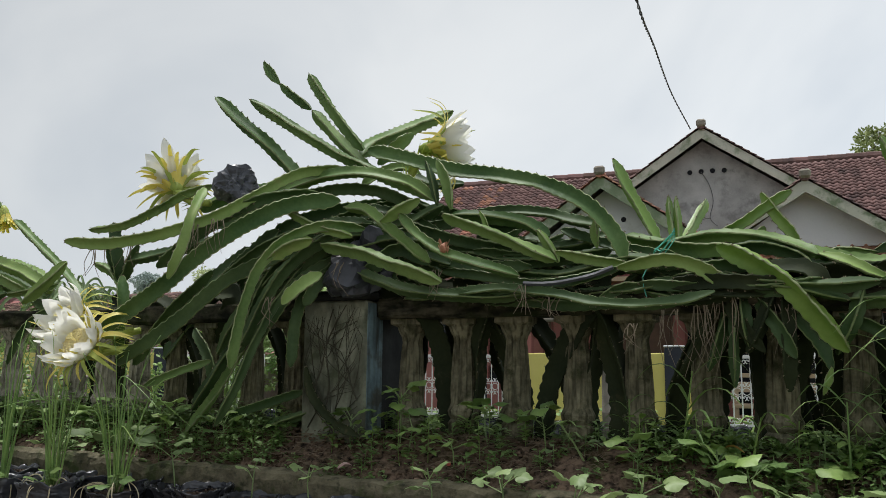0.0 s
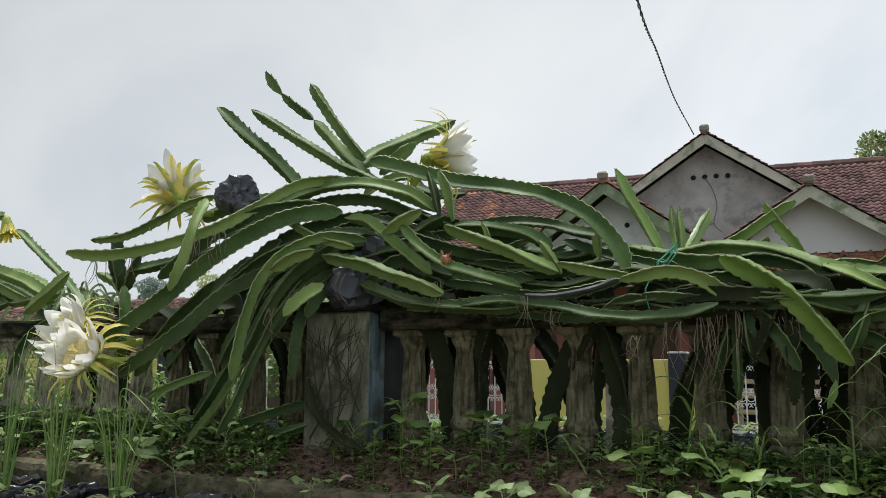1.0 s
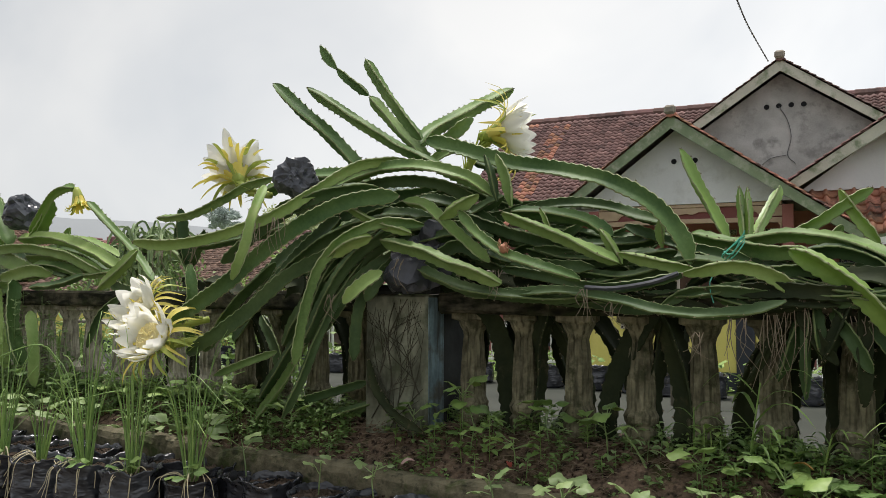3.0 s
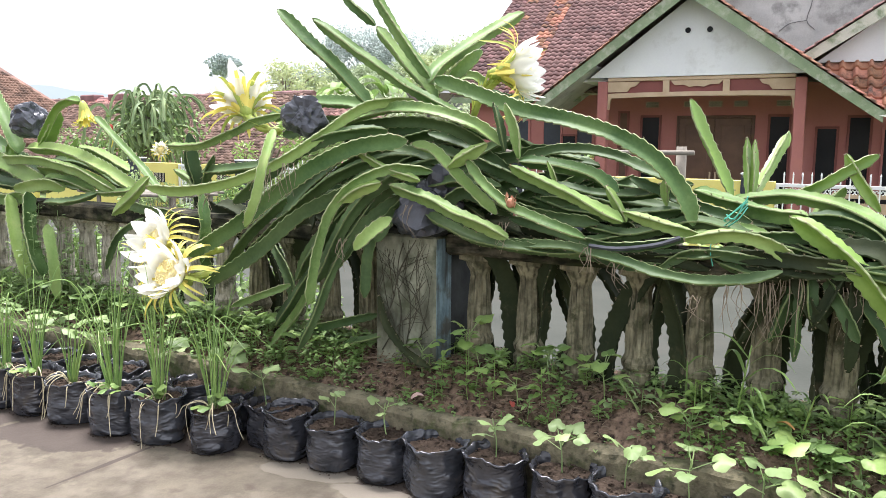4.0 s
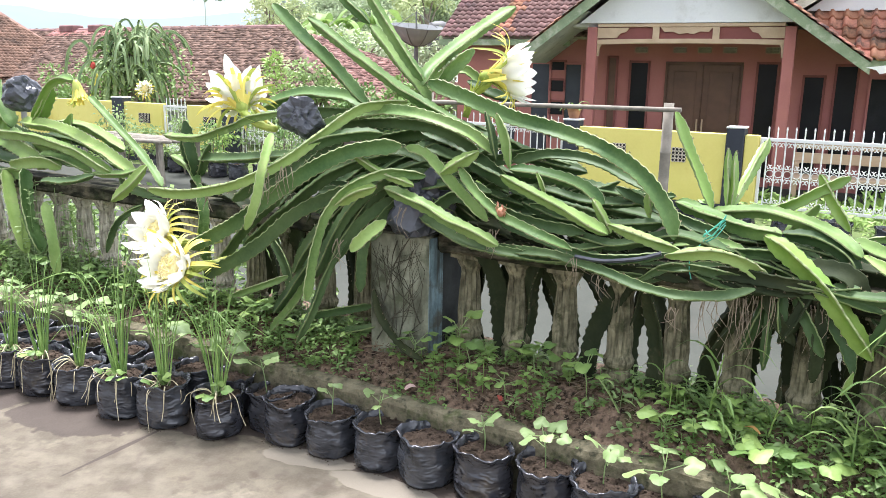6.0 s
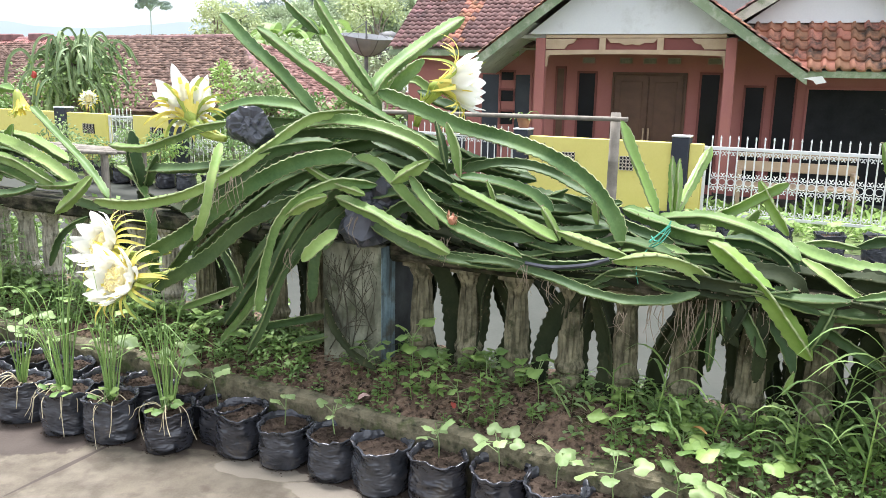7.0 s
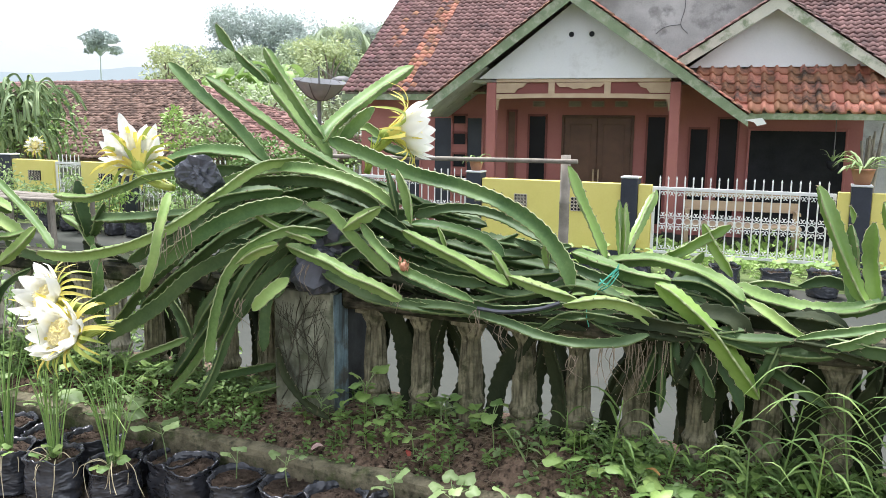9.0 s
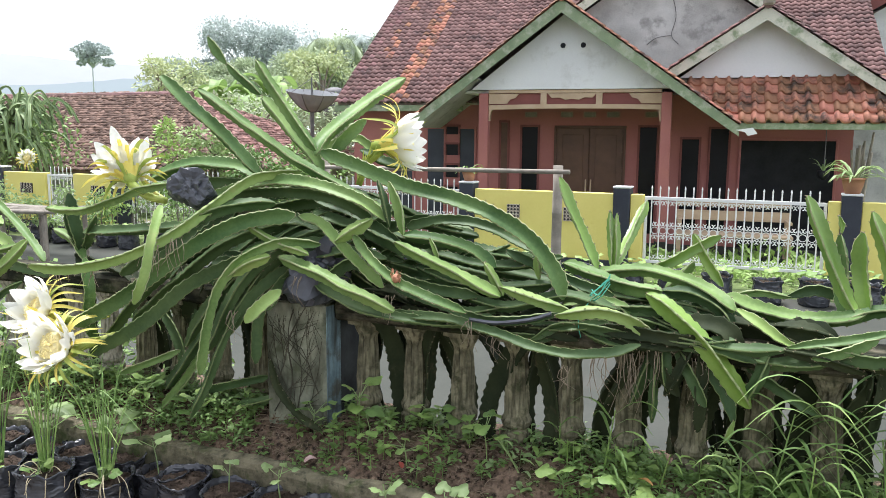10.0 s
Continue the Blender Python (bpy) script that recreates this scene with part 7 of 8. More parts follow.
far_rng = random.Random(77)
for i in range(26):
    s = -9.2 + i * 0.46
    if s > 2.9:
        break
    polybag(s + far_rng.uniform(-0.04, 0.04), 6.25 + far_rng.uniform(-0.05, 0.05), STREET_Z, 1.55, label="large black polybag with seedlings by the street wall", group="polybags by the street wall")
    seedling(s, 6.25, STREET_Z + 0.24, 0.12, 7, 500 + i, 0.1, 1.7, MID_LEAVES, "seedling", "green vegetable seedling in a large polybag by the wall", "seedlings by the street wall")
verge = bmesh.new()
for _ in range(2600):
    s, d = far_rng.uniform(-16, 4), far_rng.uniform(6.55, 7.0) if far_rng.random() < 0.5 else far_rng.uniform(7.2, 8.6)
    a, ln = far_rng.uniform(0, 6.28), far_rng.uniform(0.05, 0.12)
    o = Vector((math.cos(a), math.sin(a), 0))
    p = Vector((s, d, STREET_Z + far_rng.uniform(0, 0.2)))
    w = Vector((-o.y, o.x, 0)) * ln * 0.3
    vs = [verge.verts.new(q) for q in (p, p + o * ln * 0.5 - w + Vector((0, 0, ln * 0.3)), p + o * ln + Vector((0, 0, ln * 0.2)), p + o * ln * 0.5 + w + Vector((0, 0, ln * 0.3)))]
    verge.faces.new(vs)
for _ in range(2600):
    s, d = far_rng.uniform(-4.6, 2.4), far_rng.uniform(7.5, 9.3)
    a, ln = far_rng.uniform(0, 6.28), far_rng.uniform(0.06, 0.15)
    o = Vector((math.cos(a), math.sin(a), 0))
    p = Vector((s, d, STREET_Z + far_rng.uniform(-0.05, 0.06) + 0.3 * max(0, noise.noise(Vector((s * 1.5, d * 1.5, 3)))) * far_rng.random()))
    w = Vector((-o.y, o.x, 0)) * ln * 0.25
    verge.faces.new([verge.verts.new(q) for q in (p, p + o * ln * 0.4 - w + Vector((0, 0, ln * 0.6)), p + o * ln * 0.7 + Vector((0, 0, ln * 0.8)), p + o * ln * 0.4 + w + Vector((0, 0, ln * 0.6)))])
tagged(part("verge_plants", verge, LEAF, at=FENCE), "low green plants along the street wall and yard", "plants", kind="stuff")

for i in range(15):
    s, d = far_rng.uniform(-10.8, -5.2), far_rng.uniform(5.9, 6.8)
    bush, h = thing("bush", "low leafy green bush by the street wall", "bush", FENCE @ pose(s, d, STREET_Z), "bushes by the street wall"), far_rng.uniform(0.55, 1.05)
    twigs, crown = bmesh.new(), bmesh.new()
    for k in range(7):
        a, q = far_rng.uniform(0, 6.28), far_rng.uniform(0.05, 0.25)
        c = Vector((q * math.cos(a), q * math.sin(a), h * far_rng.uniform(0.4, 1.0)))
        tube(twigs, [(0, 0, -0.02), c * 0.5, c], 0.007, 4, step=0.2, taper=0.5)
        for j in range(34):
            n = Vector((far_rng.gauss(0, 1), far_rng.gauss(0, 1), far_rng.gauss(0, 0.8))).normalized()
            p, ln = c + n * far_rng.uniform(0.02, 0.14), far_rng.uniform(0.04, 0.085)
            w = n.cross(Vector((far_rng.uniform(-1, 1), far_rng.uniform(-1, 1), 1))).normalized() * ln * 0.28
            crown.faces.new([crown.verts.new(x) for x in (p, p + n * ln * 0.5 + w, p + n * ln - Vector((0, 0, ln * 0.3)), p + n * ln * 0.5 - w)])
    part("twig_frame", twigs, TREE_BARK, bush)
    part("crown", crown, (LEAF_PALE, LEAF, LEAF_PALE)[i % 3], bush)

bench = thing("wooden_bench", "long varnished wooden bench before the garage shutter", "bench", HOUSE)
part("seat", boxed(1.55, 3.1, -0.35, 0.05, -0.18, -0.13, 0.01), TAN_WOOD, bench)
for z0, z1 in ((0.02, 0.16), (0.22, 0.28)):
    part("back_board", boxed(1.55, 3.1, 0.06, 0.09, z0, z1, 0.006), TAN_WOOD, bench)
for a in (1.58, 3.02):
    part("leg", boxed(a, a + 0.06, -0.33, -0.27, HF + 0.002, -0.182, 0.004), TAN_WOOD, bench)
    part("leg", boxed(a, a + 0.06, 0.03, 0.088, HF + 0.125, 0.019, 0.004), TAN_WOOD, bench)
    part("arm", boxed(a, a + 0.06, -0.33, 0.055, 0.02, 0.06, 0.004), TAN_WOOD, bench)


def potted_plant(s, d, z, r, leaves, ln, mat, label, seed, pot=CLAY):
    rng = random.Random(seed)
    p = thing("potted_plant", label, "potted plant", FENCE @ pose(s, d, z), "pots on the wall posts")
    part("pot", lathe([(r * 0.7, 0.0), (r * 0.95, r * 0.9), (r * 1.05, r * 1.35), (r * 1.1, r * 1.36), (r * 1.1, r * 1.55), (r * 0.95, r * 1.55), (r * 0.9, r * 1.3)], 16), pot, p, smooth=True)
    for i in range(leaves):
        a = rng.uniform(0, 6.28)
        o = Vector((math.cos(a), math.sin(a), 0))
        q = ln * rng.uniform(0.6, 1.1)
        b = Vector((0, 0, r * 1.4))
        rise = rng.uniform(0.1, 0.9)
        part("leaf", blade(bmesh.new(), [b, b + o * q * 0.4 + Vector((0, 0, q * 0.5 * rise)), b + o * q * 0.75 + Vector((0, 0, q * 0.55 * rise)), b + o * q + Vector((0, 0, q * (0.6 * rise - 0.25)))], 0.035, 0.35, step=0.06), mat, p)
    return p


stump = thing("driftwood", "pale weathered driftwood bundle standing beside the house", "driftwood", HOUSE @ pose(3.98, 0.6, 0))
wood_rng = random.Random(19)
for i in range(11):
    x, y = wood_rng.uniform(-0.12, 0.12), wood_rng.uniform(-0.08, 0.08)
    part("branch", tube(bmesh.new(), [(x * 0.5, y * 0.5, HF + 0.002), (x * 0.8, y, 0.3), (x * 1.6 + wood_rng.uniform(-0.05, 0.05), y * 1.5, wood_rng.uniform(0.9, 1.3))], wood_rng.uniform(0.02, 0.045), 7, step=0.1, taper=0.6), GREY_WOOD, stump, smooth=True)
hanging = thing("hanging_pot", "small dark pot with a trailing plant hung from the porch eave", "hanging pot", HOUSE @ pose(3.5, 0.3, 0.72))
part("pot", lathe([(0.03, -0.1), (0.075, -0.06), (0.085, 0.0), (0.08, 0.03), (0.05, 0.02)], 12), SHUTTER, hanging, smooth=True)
part("cord", tube(bmesh.new(), [(0, 0, 0.0), (0.005, 0, 0.3), (0, 0, 0.64)], 0.006, 4), CABLE, hanging)
for i in range(12):
    a, q = wood_rng.uniform(0, 6.28), wood_rng.uniform(0.12, 0.32)
    part("leaf", blade(bmesh.new(), [(0, 0, 0), (q * 0.4 * math.cos(a), q * 0.4 * math.sin(a), q * 0.6), (q * 0.8 * math.cos(a), q * 0.8 * math.sin(a), q * 0.7)], 0.02), LEAF_PALE, hanging)
potted_plant(-2.3, 7.12, 0.61, 0.085, 12, 0.22, LEAF, "small clay pot with a spiky green plant on a wall post", 1)
potted_plant(2.19, 7.12, 0.61, 0.11, 26, 0.36, LEAF_PALE, "clay pot with long arching leaves on a wall post", 2)

# ---- roofs of the neighbouring houses ----
TILE_ROSE_MESH = tile_mesh(TILE_ROSE)
LEFT_ROOF = thing("neighbour_house", "low neighbouring house with a weathered brown tiled roof", "house", FENCE)
part("wall", boxed(-27, -9.6, 10.6, 17.5, STREET_Z - 0.4, 0.6), GREY_PLASTER, LEFT_ROOF)
ang = math.degrees(math.atan2(2.15 - 0.4, 3.6))
part("roof_slope", slab([(-28, 9.9, 0.38), (-8.6, 9.9, 0.38), (-12.6, 13.5, 2.1), (-28, 13.5, 2.1)], 0.05), TILE, LEFT_ROOF)
part("roof_slope", slab([(-28, 13.5, 2.1), (-12.6, 13.5, 2.1), (-8.6, 17.5, 0.38), (-28, 17.5, 0.38)], 0.05), TILE, LEFT_ROOF)
part("hip_slope", slab([(-8.6, 9.9, 0.38), (-8.6, 17.5, 0.38), (-12.59, 13.51, 2.1), (-12.6, 13.49, 2.1)], 0.05), TILE, LEFT_ROOF)
TILE_OLD_MESH = tile_mesh(TILE_OLD)
tile_roof(LEFT_ROOF, slope_frame(-24.5, 9.85, 0.385, ang), 133, 31, TILE_OLD_MESH, lambda u, v: u < 15.9 - v * 1.0, lambda u, v: u > 14.2 and v > 2.0, seed=3, loose=3.5)
tile_roof(LEFT_ROOF, pose(-8.55, 9.9, 0.385, 0, 0, 90) @ pose(0, 0, 0, 23.3), 64, 33, TILE_OLD_MESH, lambda u, v: abs(u - 3.8) < 3.8 * (1 - v / 4.35), lambda u, v: False, seed=4, loose=3.5)
for i in range(34):
    part("ridge_tile", ridge_mesh, TILE, LEFT_ROOF, at=pose(-24.6 + 0.36 * i, 13.5, 2.12, 0, 0, 0))
for s, w in ((-22.0, 0.7), (-20.6, 0.7)):
    part("ridge_box", boxed(s, s + w, 13.3, 13.7, 2.1, 2.32, 0.03), TILE, LEFT_ROOF)
part("roof_sheet", slab([(-22.4, 13.1, 2.0), (-19.6, 13.1, 2.0), (-19.6, 13.55, 2.24), (-22.4, 13.55, 2.24)], 0.02), SALMON, LEFT_ROOF, "faded pink roofing sheet")

NEAR_LEFT = thing("neighbour_house", "neighbouring house with an orange-brown tiled roof", "house", FENCE @ pose(-4.4, 0, 0))
part("wall", boxed(-26, -17.2, 9.6, 13, STREET_Z - 0.4, 0.8), WHITE_WALL, NEAR_LEFT)
part("roof_slope", slab([(-26, 9.0, 0.75), (-16.0, 9.0, 0.75), (-19.5, 11.6, 3.3), (-26, 11.6, 3.3)], 0.05), TILE_ROSE, NEAR_LEFT)
part("hip_slope", slab([(-16.0, 9.0, 0.75), (-15.9, 13.6, 0.75), (-19.49, 11.61, 3.3), (-19.5, 11.6, 3.3)], 0.05), TILE_ROSE, NEAR_LEFT)
tile_roof(NEAR_LEFT, slope_frame(-21.0, 8.95, 0.76, math.degrees(math.atan2(2.55, 2.6))), 42, 28, TILE_ROSE_MESH, lambda u, v: u < 5.0 - v * 0.96, lambda u, v: False, seed=5)

tile_roof(NEAR_LEFT, pose(-15.93, 9.0, 0.765, 0, 0, 90) @ pose(0, 0, 0, 36), 40, 34, TILE_ROSE_MESH, lambda u, v: abs(u - 2.3) < 2.35 * (1 - v / 4.33), lambda u, v: False, seed=6)

RIGHT_HOUSE = thing("neighbour_house", "white neighbouring house with a maroon roof edge", "house", HOUSE)
part("wall", prism([(4.56, STREET_Z - 0.3), (12, STREET_Z - 0.3), (12, 3.2), (8.2, 5.35), (4.56, 3.3)], 4.0, 10), WHITE_WALL, RIGHT_HOUSE)
part("eave_board", prism([(4.46, 3.3), (8.2, 5.42), (8.2, 5.62), (4.46, 3.48)], 3.6, 3.66), MAROON, RIGHT_HOUSE)
part("roof", slab([(4.46, 3.66, 3.49), (8.2, 3.66, 5.63), (8.2, 10.2, 5.63), (4.46, 10.2, 3.49)], 0.06), TILE, RIGHT_HOUSE)
part("roof", slab([(12.3, 3.66, 3.2), (8.2, 3.66, 5.63), (8.2, 10.2, 5.63), (12.3, 10.2, 3.2)], 0.06), TILE, RIGHT_HOUSE)
tagged(part("side_yard_wall", boxed(4.05, 5.3, 2.6, 2.75, STREET_Z - 0.3, 1.9), GREY_PLASTER, at=HOUSE), "grey plastered yard wall beside the house", "wall", kind="structure")

# ---- cables ----
cable = bmesh.new()
lead = spline([(4.21, 13.78, 4.43), (3.239, 11.5, 4.284), (2.207, 8.5, 3.734), (1.408, 6.0, 3.081), (0.4, 3.0, 2.9), (-1.5, -2.0, 2.95)], 0.06)
for k in (0, math.pi):
    tube(cable, [q + Vector((0.007 * math.cos(i * 0.9 + k), 0, 0.007 * math.sin(i * 0.9 + k))) for i, q in enumerate(lead)], 0.006, 5, step=0.2)
tagged(part("power_cable", cable, CABLE), "grey twisted power cable from the gable over the terrace", "cable")
wire = bmesh.new()
tube(wire, [(1.18, 2.485, 3.72), (1.3, 2.48, 3.5), (1.36, 2.48, 3.2), (1.3, 2.48, 2.9), (1.42, 2.48, 2.75)], 0.006, 5, step=0.05)
tube(wire, [(1.3, 2.48, 2.9), (1.05, 2.47, 2.86), (0.9, 2.47, 2.75)], 0.006, 5, step=0.05)
part("wall_cable", wire, CABLE, house, "thin dark cable hanging on the plaster")

# ---- satellite dish and tank ----
dish = thing("satellite_dish", "grey mesh satellite dish on a pole", "satellite dish", FENCE @ pose(-9.17, 14, 2.08))
bowl = bmesh.new()
rows = []
for k in range(1, 7):
    rows.append([bowl.verts.new((0.66 * k / 6 * math.cos(2 * math.pi * i / 24), 0.66 * k / 6 * math.sin(2 * math.pi * i / 24), 0.46 * (k / 6) ** 2)) for i in range(24)])
bowl.faces.new(rows[0])
for a, b in zip(rows, rows[1:]):
    for i in range(24):
        j = (i + 1) % 24
        bowl.faces.new((a[i], a[j], b[j], b[i]))
part("bowl", bowl, DISH_GREY, dish, at=pose(0, 0, -0.36, 6, 7, 10))
for k in range(8):
    a = k * math.pi / 4
    part("rib", tube(bmesh.new(), [(0.66 * f * math.cos(a), 0.66 * f * math.sin(a), 0.46 * f * f - 0.012) for f in (0.05, 0.3, 0.55, 0.8, 1.0)], 0.012, 5), CABLE, dish, at=pose(0, 0, -0.36, 6, 7, 10))
part("pole", lathe([(0.05, -2.9), (0.05, -0.2)], 8), CABLE, dish)
part("feed", tube(bmesh.new(), [(0, 0, -0.2), (0.03, -0.05, 0.45)], 0.018, 6), CABLE, dish)
for k in range(3):
    a = 2.1 * k
    part("strut", tube(bmesh.new(), [(0.6 * math.cos(a), 0.6 * math.sin(a), 0.04), (0.03, -0.05, 0.42)], 0.008, 5), CABLE, dish)
tank = thing("water_tank", "dark plastic water tank on a stand behind the house", "water tank", FENCE @ pose(-9.75, 16, -0.45))
part("barrel", lathe([(0.28, 2.0), (0.31, 2.06), (0.31, 2.72), (0.26, 2.8), (0.1, 2.86)], 18), CABLE, tank, smooth=True)
for x, y in ((-0.2, -0.2), (0.2, -0.2), (-0.2, 0.2), (0.2, 0.2)):
    part("leg", boxed(x - 0.05, x + 0.05, y - 0.05, y + 0.05, STREET_Z - 0.1, 2.0), GREY_WOOD, tank)


# ---- trees ----
def foliage(bm, centre, radius, count, leaf, rng, flat=0.8):
    """A ragged clump: leaves near the surface of an uneven ball."""
    for _ in range(count):
        n = Vector((rng.gauss(0, 1), rng.gauss(0, 1), rng.gauss(0, 1))).normalized()
        r = radius * rng.uniform(0.45, 1.08)
        p = centre + Vector((n.x * r, n.y * r, n.z * r * flat))
        d = (n + Vector((rng.uniform(-0.8, 0.8), rng.uniform(-0.8, 0.8), rng.uniform(-0.9, 0.5)))).normalized()
        s = d.cross(Vector((rng.uniform(-1, 1), rng.uniform(-1, 1), 1))).normalized()
        ln = leaf * rng.uniform(0.6, 1.3)
        v = [bm.verts.new(q) for q in (p, p + d * ln * 0.5 + s * ln * 0.3, p + d * ln, p + d * ln * 0.5 - s * ln * 0.3)]
        bm.faces.new(v)


# weeds on the street side, seen through the gaps of the balustrade
bank_rng, bank = random.Random(23), bmesh.new()
for k in range(46):
    s = bank_rng.uniform(-3.4, -0.95)
    x, y = s, bank_rng.uniform(0.32, 0.6)
    top = bank_rng.uniform(0.0, 0.42)
    tube(bank, [(x, y, STREET_Z - 0.02), (x + bank_rng.uniform(-0.05, 0.05), y, (STREET_Z + top) / 2), (x + bank_rng.uniform(-0.08, 0.08), y, top)], 0.005, 4, step=0.1)
    for j in range(4):
        foliage(bank, Vector((x, y, STREET_Z + 0.1 + (top - STREET_Z - 0.1) * j / 3)), 0.15, 46, 0.042, bank_rng)
tagged(part("street_weeds", bank, LEAF_DARK, at=FENCE), "tall green weeds behind the balustrade by the street", "weeds", kind="stuff")


def tree(name, label, x, y, z, height, crown, mat, seed, clumps=14, leaf=0.3, count=90, bare=0.45, flat=0.8, wide=1.0, bark=None):
    rng = random.Random(seed)
    t = thing(name, label, "tree", Matrix.Translation((x, y, z)))
    tr = bmesh.new()
    top = Vector((rng.uniform(-0.3, 0.3), rng.uniform(-0.3, 0.3), height * 0.8))
    tube(tr, [(0, 0, -0.3), top * 0.4 + Vector((rng.uniform(-0.2, 0.2), 0, 0)), top], height * (0.025 if height < 20 else 0.012) + 0.03, 8, step=0.5, taper=0.35)
    cr = bmesh.new()
    for i in range(clumps):
        a = rng.uniform(0, 6.28)
        f = rng.uniform(bare, 1.0)
        q = crown * math.sqrt(rng.uniform(0.0, 1.0)) * (1.25 - abs(f - (bare + 1) / 2)) * wide
        c = Vector((q * math.cos(a), q * math.sin(a), height * f))
        tube(tr, [top * min(0.95, f * 0.85) if bare < 0.8 else top * 0.99, (top * f + c) / 2 if bare < 0.8 else (top * 1.06 + c) / 2, c], height * (0.008 if height < 20 else 0.003) + 0.012, 5, step=0.4, taper=0.4)
        foliage(cr, c, crown * rng.uniform(0.28, 0.5), count, leaf, rng, flat)
    part("trunk", tr, bark or TREE_BARK, t)
    part("crown", cr, mat, t)
    return t


# Haze painted in: crowns and trunks get paler and bluer with distance.
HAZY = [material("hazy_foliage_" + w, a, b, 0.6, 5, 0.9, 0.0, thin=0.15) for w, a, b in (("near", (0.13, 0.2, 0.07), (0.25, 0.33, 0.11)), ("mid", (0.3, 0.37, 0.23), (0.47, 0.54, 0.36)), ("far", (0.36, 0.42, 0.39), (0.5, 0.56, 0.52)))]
YELLOW_LEAF = material("yellow_green_foliage", (0.36, 0.42, 0.21), (0.52, 0.57, 0.33), 1.0, 8, 0.8, 0.0, thin=0.2)
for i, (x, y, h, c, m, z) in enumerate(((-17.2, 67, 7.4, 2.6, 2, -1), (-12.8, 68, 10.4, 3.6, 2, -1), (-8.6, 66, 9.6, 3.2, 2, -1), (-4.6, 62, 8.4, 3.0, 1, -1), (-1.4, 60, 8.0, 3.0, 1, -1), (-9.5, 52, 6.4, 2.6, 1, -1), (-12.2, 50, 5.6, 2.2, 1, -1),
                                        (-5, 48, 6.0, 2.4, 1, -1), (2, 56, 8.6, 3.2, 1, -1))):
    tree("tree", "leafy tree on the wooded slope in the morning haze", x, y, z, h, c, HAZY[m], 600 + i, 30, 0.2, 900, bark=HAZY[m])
RIGHT_LEAF = material("olive_foliage", (0.2, 0.25, 0.1), (0.36, 0.4, 0.18), 0.8, 6, 0.9, 0.0, thin=0.2)
# Lone tree in pale grey-green; the haze is in its colour.
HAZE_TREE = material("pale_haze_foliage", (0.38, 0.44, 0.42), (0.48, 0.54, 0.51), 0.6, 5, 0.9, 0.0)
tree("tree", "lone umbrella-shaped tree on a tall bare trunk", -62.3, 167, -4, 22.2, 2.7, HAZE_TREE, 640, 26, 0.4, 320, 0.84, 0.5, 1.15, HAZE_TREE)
tree("tree", "yellow-green fruit tree behind the low roof", -9.2, 32, -1, 4.9, 1.35, YELLOW_LEAF, 641, 20, 0.14, 240, 0.4)
tree("tree", "yellow-leaved tree below the woods", -3.6, 36, -1, 5.6, 1.5, YELLOW_LEAF, 643, 18, 0.16, 220, 0.45)
tree("tree", "tall green tree rising behind the house roof", 14.25, 25, -0.6, 8.5, 1.0, RIGHT_LEAF, 644, 20, 0.14, 240, 0.7)
tree("tree", "green tree between the houses", -4.2, 24, -0.8, 2.9, 1.3, HAZY[1], 645, 18, 0.13, 220, 0.35)
tree("tree", "green tree between the houses", -1.8, 22, -0.8, 2.7, 1.2, HAZY[1], 646, 18, 0.13, 220, 0.35)
for i, (x, y, z, h, c, m) in enumerate(((-4.6, 15.6, -0.6, 1.9, 0.6, LEAF), (-3.7, 15.4, -0.6, 1.75, 0.45, LEAF_PALE), (-2.6, 15.0, -0.6, 1.5, 0.5, LEAF), (-1.7, 14.7, -0.6, 1.5, 0.5, LEAF_DARK), (-9.5, 17.6, -0.6, 1.6, 0.7, LEAF))):
    tree("shrub", "leafy garden shrub before the tiled roof", x, y, z, h, c, m, 660 + i, 16, 0.085, 140, 0.35)


def broad_plant(name, label, category, x, y, z, height, n, ln, w, mat, seed, droop=0.5):
    """A plant with big arching blades from one stem: banana, palm."""
    rng = random.Random(seed)
    t = thing(name, label, category, Matrix.Translation((x, y, z)))
    part("trunk", tube(bmesh.new(), [(0, 0, -0.2), (0.05, 0, height * 0.5), (0, 0, height)], 0.11 if name == "banana_plant" else 0.16, 8, step=0.4, taper=0.7), TREE_BARK if name != "banana_plant" else LEAF, t)
    for i in range(n):
        a = 2 * math.pi * i / n + rng.uniform(-0.3, 0.3)
        o = Vector((math.cos(a), math.sin(a), 0))
        q = ln * rng.uniform(0.8, 1.15)
        e = rng.uniform(0.5, 1.1)
        b = Vector((0, 0, height))
        pts = [b, b + o * q * 0.3 + Vector((0, 0, q * 0.45 * e)), b + o * q * 0.65 + Vector((0, 0, q * (0.5 * e - 0.15 * droop))), b + o * q * 0.95 + Vector((0, 0, q * (0.35 * e - 0.6 * droop)))]
        if name == "palm":
            fr = bmesh.new()
            line = spline(pts, 0.12)
            for p, (tt, s, u) in zip(line, frames_along(line)):
                for sg in (-1, 1):
                    blade(fr, [p, p + s * sg * 0.35 + tt * 0.15 - Vector((0, 0, 0.08)), p + s * sg * 0.55 + tt * 0.3 - Vector((0, 0, 0.3))], 0.06)
            part("frond", fr, mat, t)
        else:
            part("leaf", blade(bmesh.new(), pts, w, 0.25, step=0.12), mat, t)
    return t


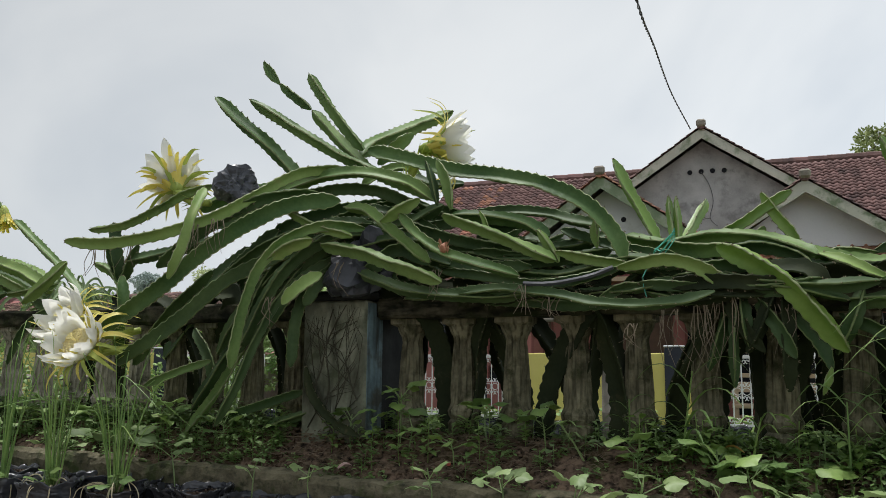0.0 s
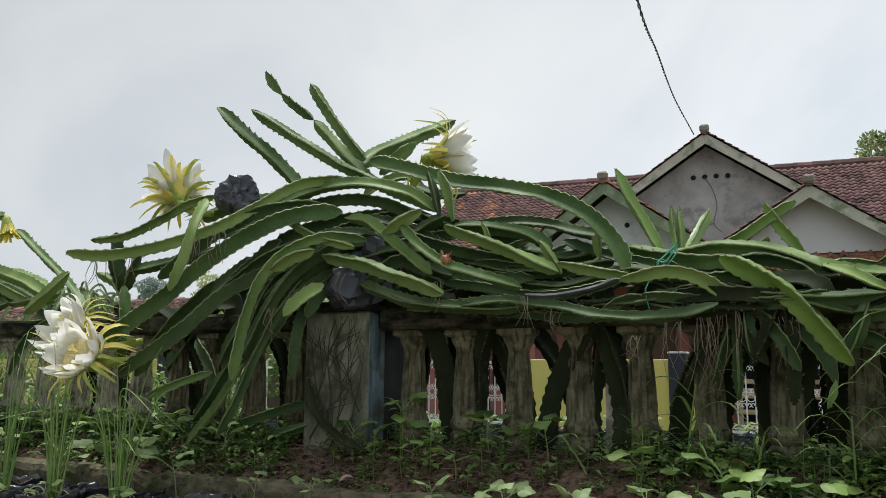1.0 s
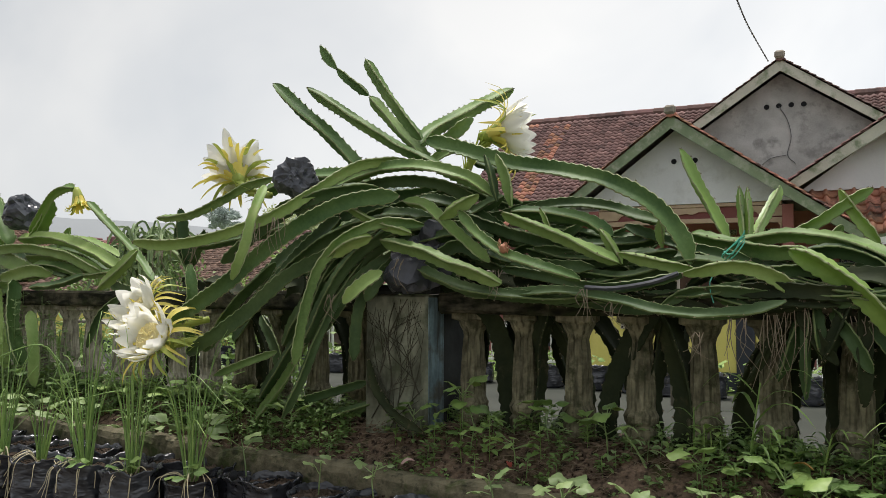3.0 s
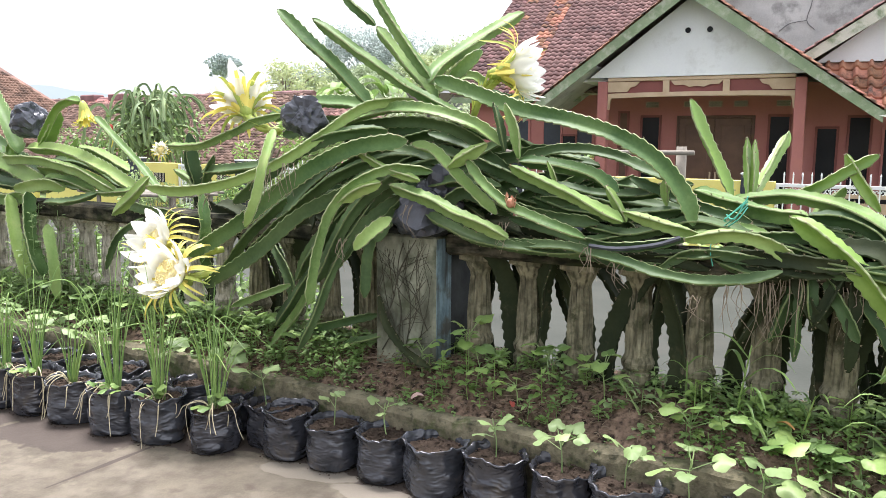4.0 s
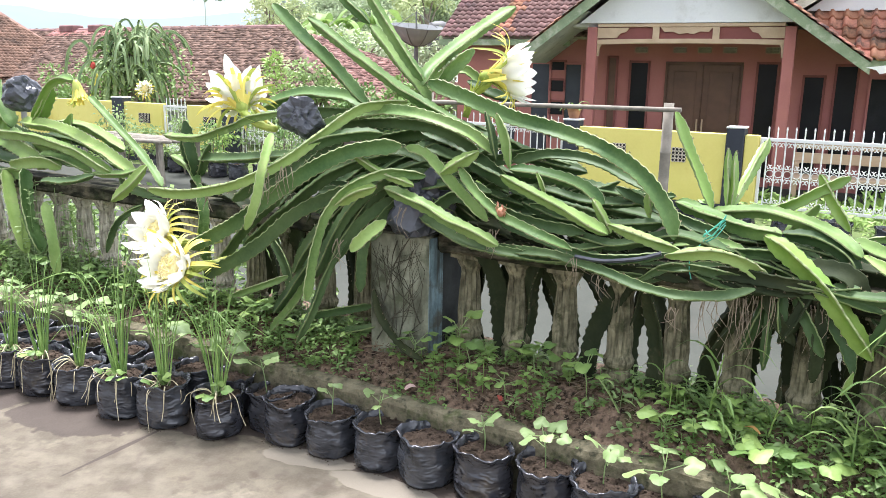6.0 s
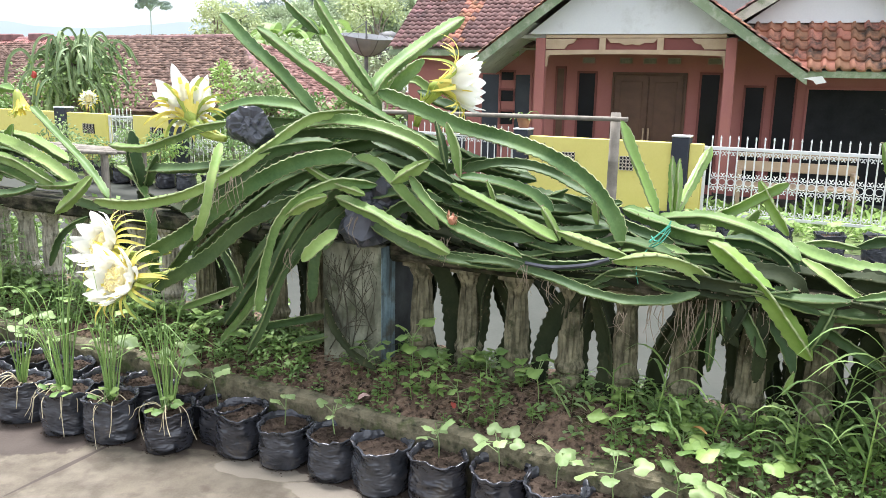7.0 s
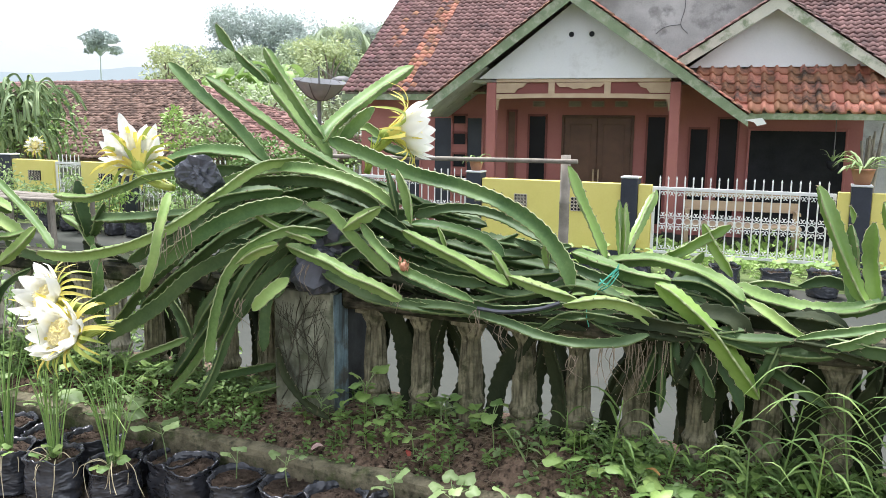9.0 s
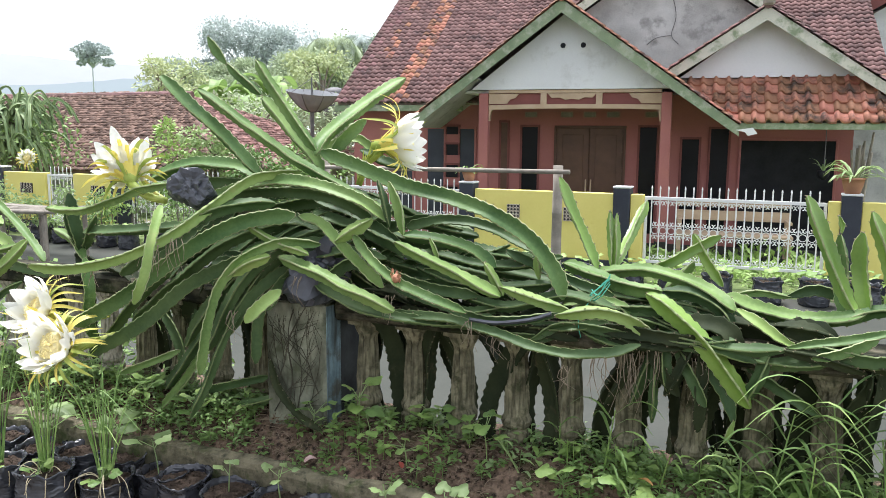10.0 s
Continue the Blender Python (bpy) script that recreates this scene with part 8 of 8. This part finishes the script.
BANANA = material("banana_leaf", (0.2, 0.32, 0.09), (0.32, 0.45, 0.15), 2, 20, 0.5, 0.1, vary=0.2, thin=0.3)
for i, (x, y, h) in enumerate(((-6.2, 28.6, 3.0), (-5.4, 27.8, 2.6), (-4.8, 29.5, 3.2), (-7.0, 29.4, 2.7), (-5.9, 27.2, 2.2), (-3.9, 27.5, 2.4))):
    broad_plant("banana_plant", "banana plant with broad pale green leaves", "banana plant", x, y, -0.8, h, 9, 1.5, 0.42, BANANA, 700 + i, 0.6)
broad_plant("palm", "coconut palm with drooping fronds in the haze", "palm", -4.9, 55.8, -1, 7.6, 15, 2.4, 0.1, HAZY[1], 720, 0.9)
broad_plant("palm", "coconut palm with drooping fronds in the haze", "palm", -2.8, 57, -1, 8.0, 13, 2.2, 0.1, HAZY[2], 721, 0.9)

# cactus clump on a support beyond the street
far_cactus = thing("dragon_fruit_plant", "dragon fruit cactus hanging from a tall support beyond the street", "cactus", FENCE @ pose(-12.2, 8.2, 0.1))
part("support_post", lathe([(0.09, STREET_Z - 0.1), (0.09, 1.6)], 8), TREE_BARK, far_cactus)
crng = random.Random(55)
for i in range(170):
    a = crng.uniform(0, 6.28)
    o = Vector((math.cos(a), math.sin(a), 0))
    r = crng.uniform(0.2, 0.8)
    b = Vector((crng.gauss(0, 0.33), crng.gauss(0, 0.25), crng.uniform(0.6, 1.65)))
    up = crng.uniform(0.05, 0.32)
    fall = crng.uniform(0.0, 0.7)
    pts = [b, b + o * r * 0.35 + Vector((0, 0, up)), b + o * r * 0.75 + Vector((0, 0, up * 0.7 - 0.2 * fall)), b + o * r + Vector((0, 0, -fall))]
    part("stem", stem_mesh(pts, crng.uniform(0.045, 0.08), GREY_STEM, 1200 + i, 0.05), GREY_STEM if i % 3 else STEM, far_cactus)
RED_BUD = material("red_bud_skin", (0.5, 0.06, 0.05), (0.68, 0.12, 0.09), 20, 90, 0.5, 0.1)
under = bmesh.new()
for k in range(22):
    foliage(under, Vector((crng.uniform(-1.0, 1.0), crng.uniform(-0.6, 0.6), crng.uniform(0.1, 1.3))), 0.42, 65, 0.085, crng)
part("undergrowth", under, LEAF_DARK, far_cactus)
part("flower_bud", lathe([(0.02, -0.06), (0.055, -0.02), (0.05, 0.04), (0.01, 0.09)], 10, at=pose(-0.15, -0.75, 1.05)), RED_BUD, far_cactus, "red flower bud", smooth=True)
part("wilted_flower", lathe([(0.03, 0.12), (0.06, 0.05), (0.05, -0.08), (0.015, -0.16)], 10, at=pose(-0.05, -0.78, 0.8)), SEPAL, far_cactus, "wilted yellow flower", smooth=True)
flower(far_cactus, facing(1.15, -0.6, 0.62, (0.2, -1, 0.3)), 1.2, None, 1.0, seed=15)

# ---- far hills ----
def hill(name, label, dist, a0, a1, height, mat, seed, base=-30):
    """A ridge seen edge-on along an arc round the place."""
    bm, rows = bmesh.new(), []
    n = 120
    for i in range(n + 1):
        a = radians(a0 + (a1 - a0) * i / n)
        h = height(a0 + (a1 - a0) * i / n) * dist / 100 + dist * 0.004 * noise.noise(Vector((i * 0.13, seed, 0))) + dist * 0.0015 * noise.noise(Vector((i * 0.9, seed, 3)))
        rows.append([bm.verts.new((q * math.sin(a), q * math.cos(a), z)) for q, z in ((dist * 0.8, base), (dist * 0.92, base + (h - base) * 0.6), (dist, h), (dist * 1.2, base))])
    for r, s in zip(rows, rows[1:]):
        for k in range(3):
            bm.faces.new((r[k], r[k + 1], s[k + 1], s[k])).smooth = True
    bmesh.ops.recalc_face_normals(bm, faces=bm.faces)
    return tagged(part(name, bm, mat), label, "hills", kind="structure")


# Haze painted into the hill: blue-grey colour plus a faint emission.
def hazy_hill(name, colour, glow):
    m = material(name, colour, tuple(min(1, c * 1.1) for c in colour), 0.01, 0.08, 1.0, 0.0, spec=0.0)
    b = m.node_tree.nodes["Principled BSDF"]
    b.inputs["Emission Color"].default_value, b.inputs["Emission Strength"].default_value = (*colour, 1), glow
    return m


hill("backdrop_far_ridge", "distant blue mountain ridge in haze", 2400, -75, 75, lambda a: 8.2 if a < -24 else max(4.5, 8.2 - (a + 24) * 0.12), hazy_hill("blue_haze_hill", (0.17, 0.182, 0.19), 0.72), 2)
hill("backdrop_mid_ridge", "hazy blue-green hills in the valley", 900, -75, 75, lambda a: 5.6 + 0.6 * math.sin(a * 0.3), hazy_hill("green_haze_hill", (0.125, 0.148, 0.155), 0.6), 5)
# The slope takes the far foliage colour, painted haze included.
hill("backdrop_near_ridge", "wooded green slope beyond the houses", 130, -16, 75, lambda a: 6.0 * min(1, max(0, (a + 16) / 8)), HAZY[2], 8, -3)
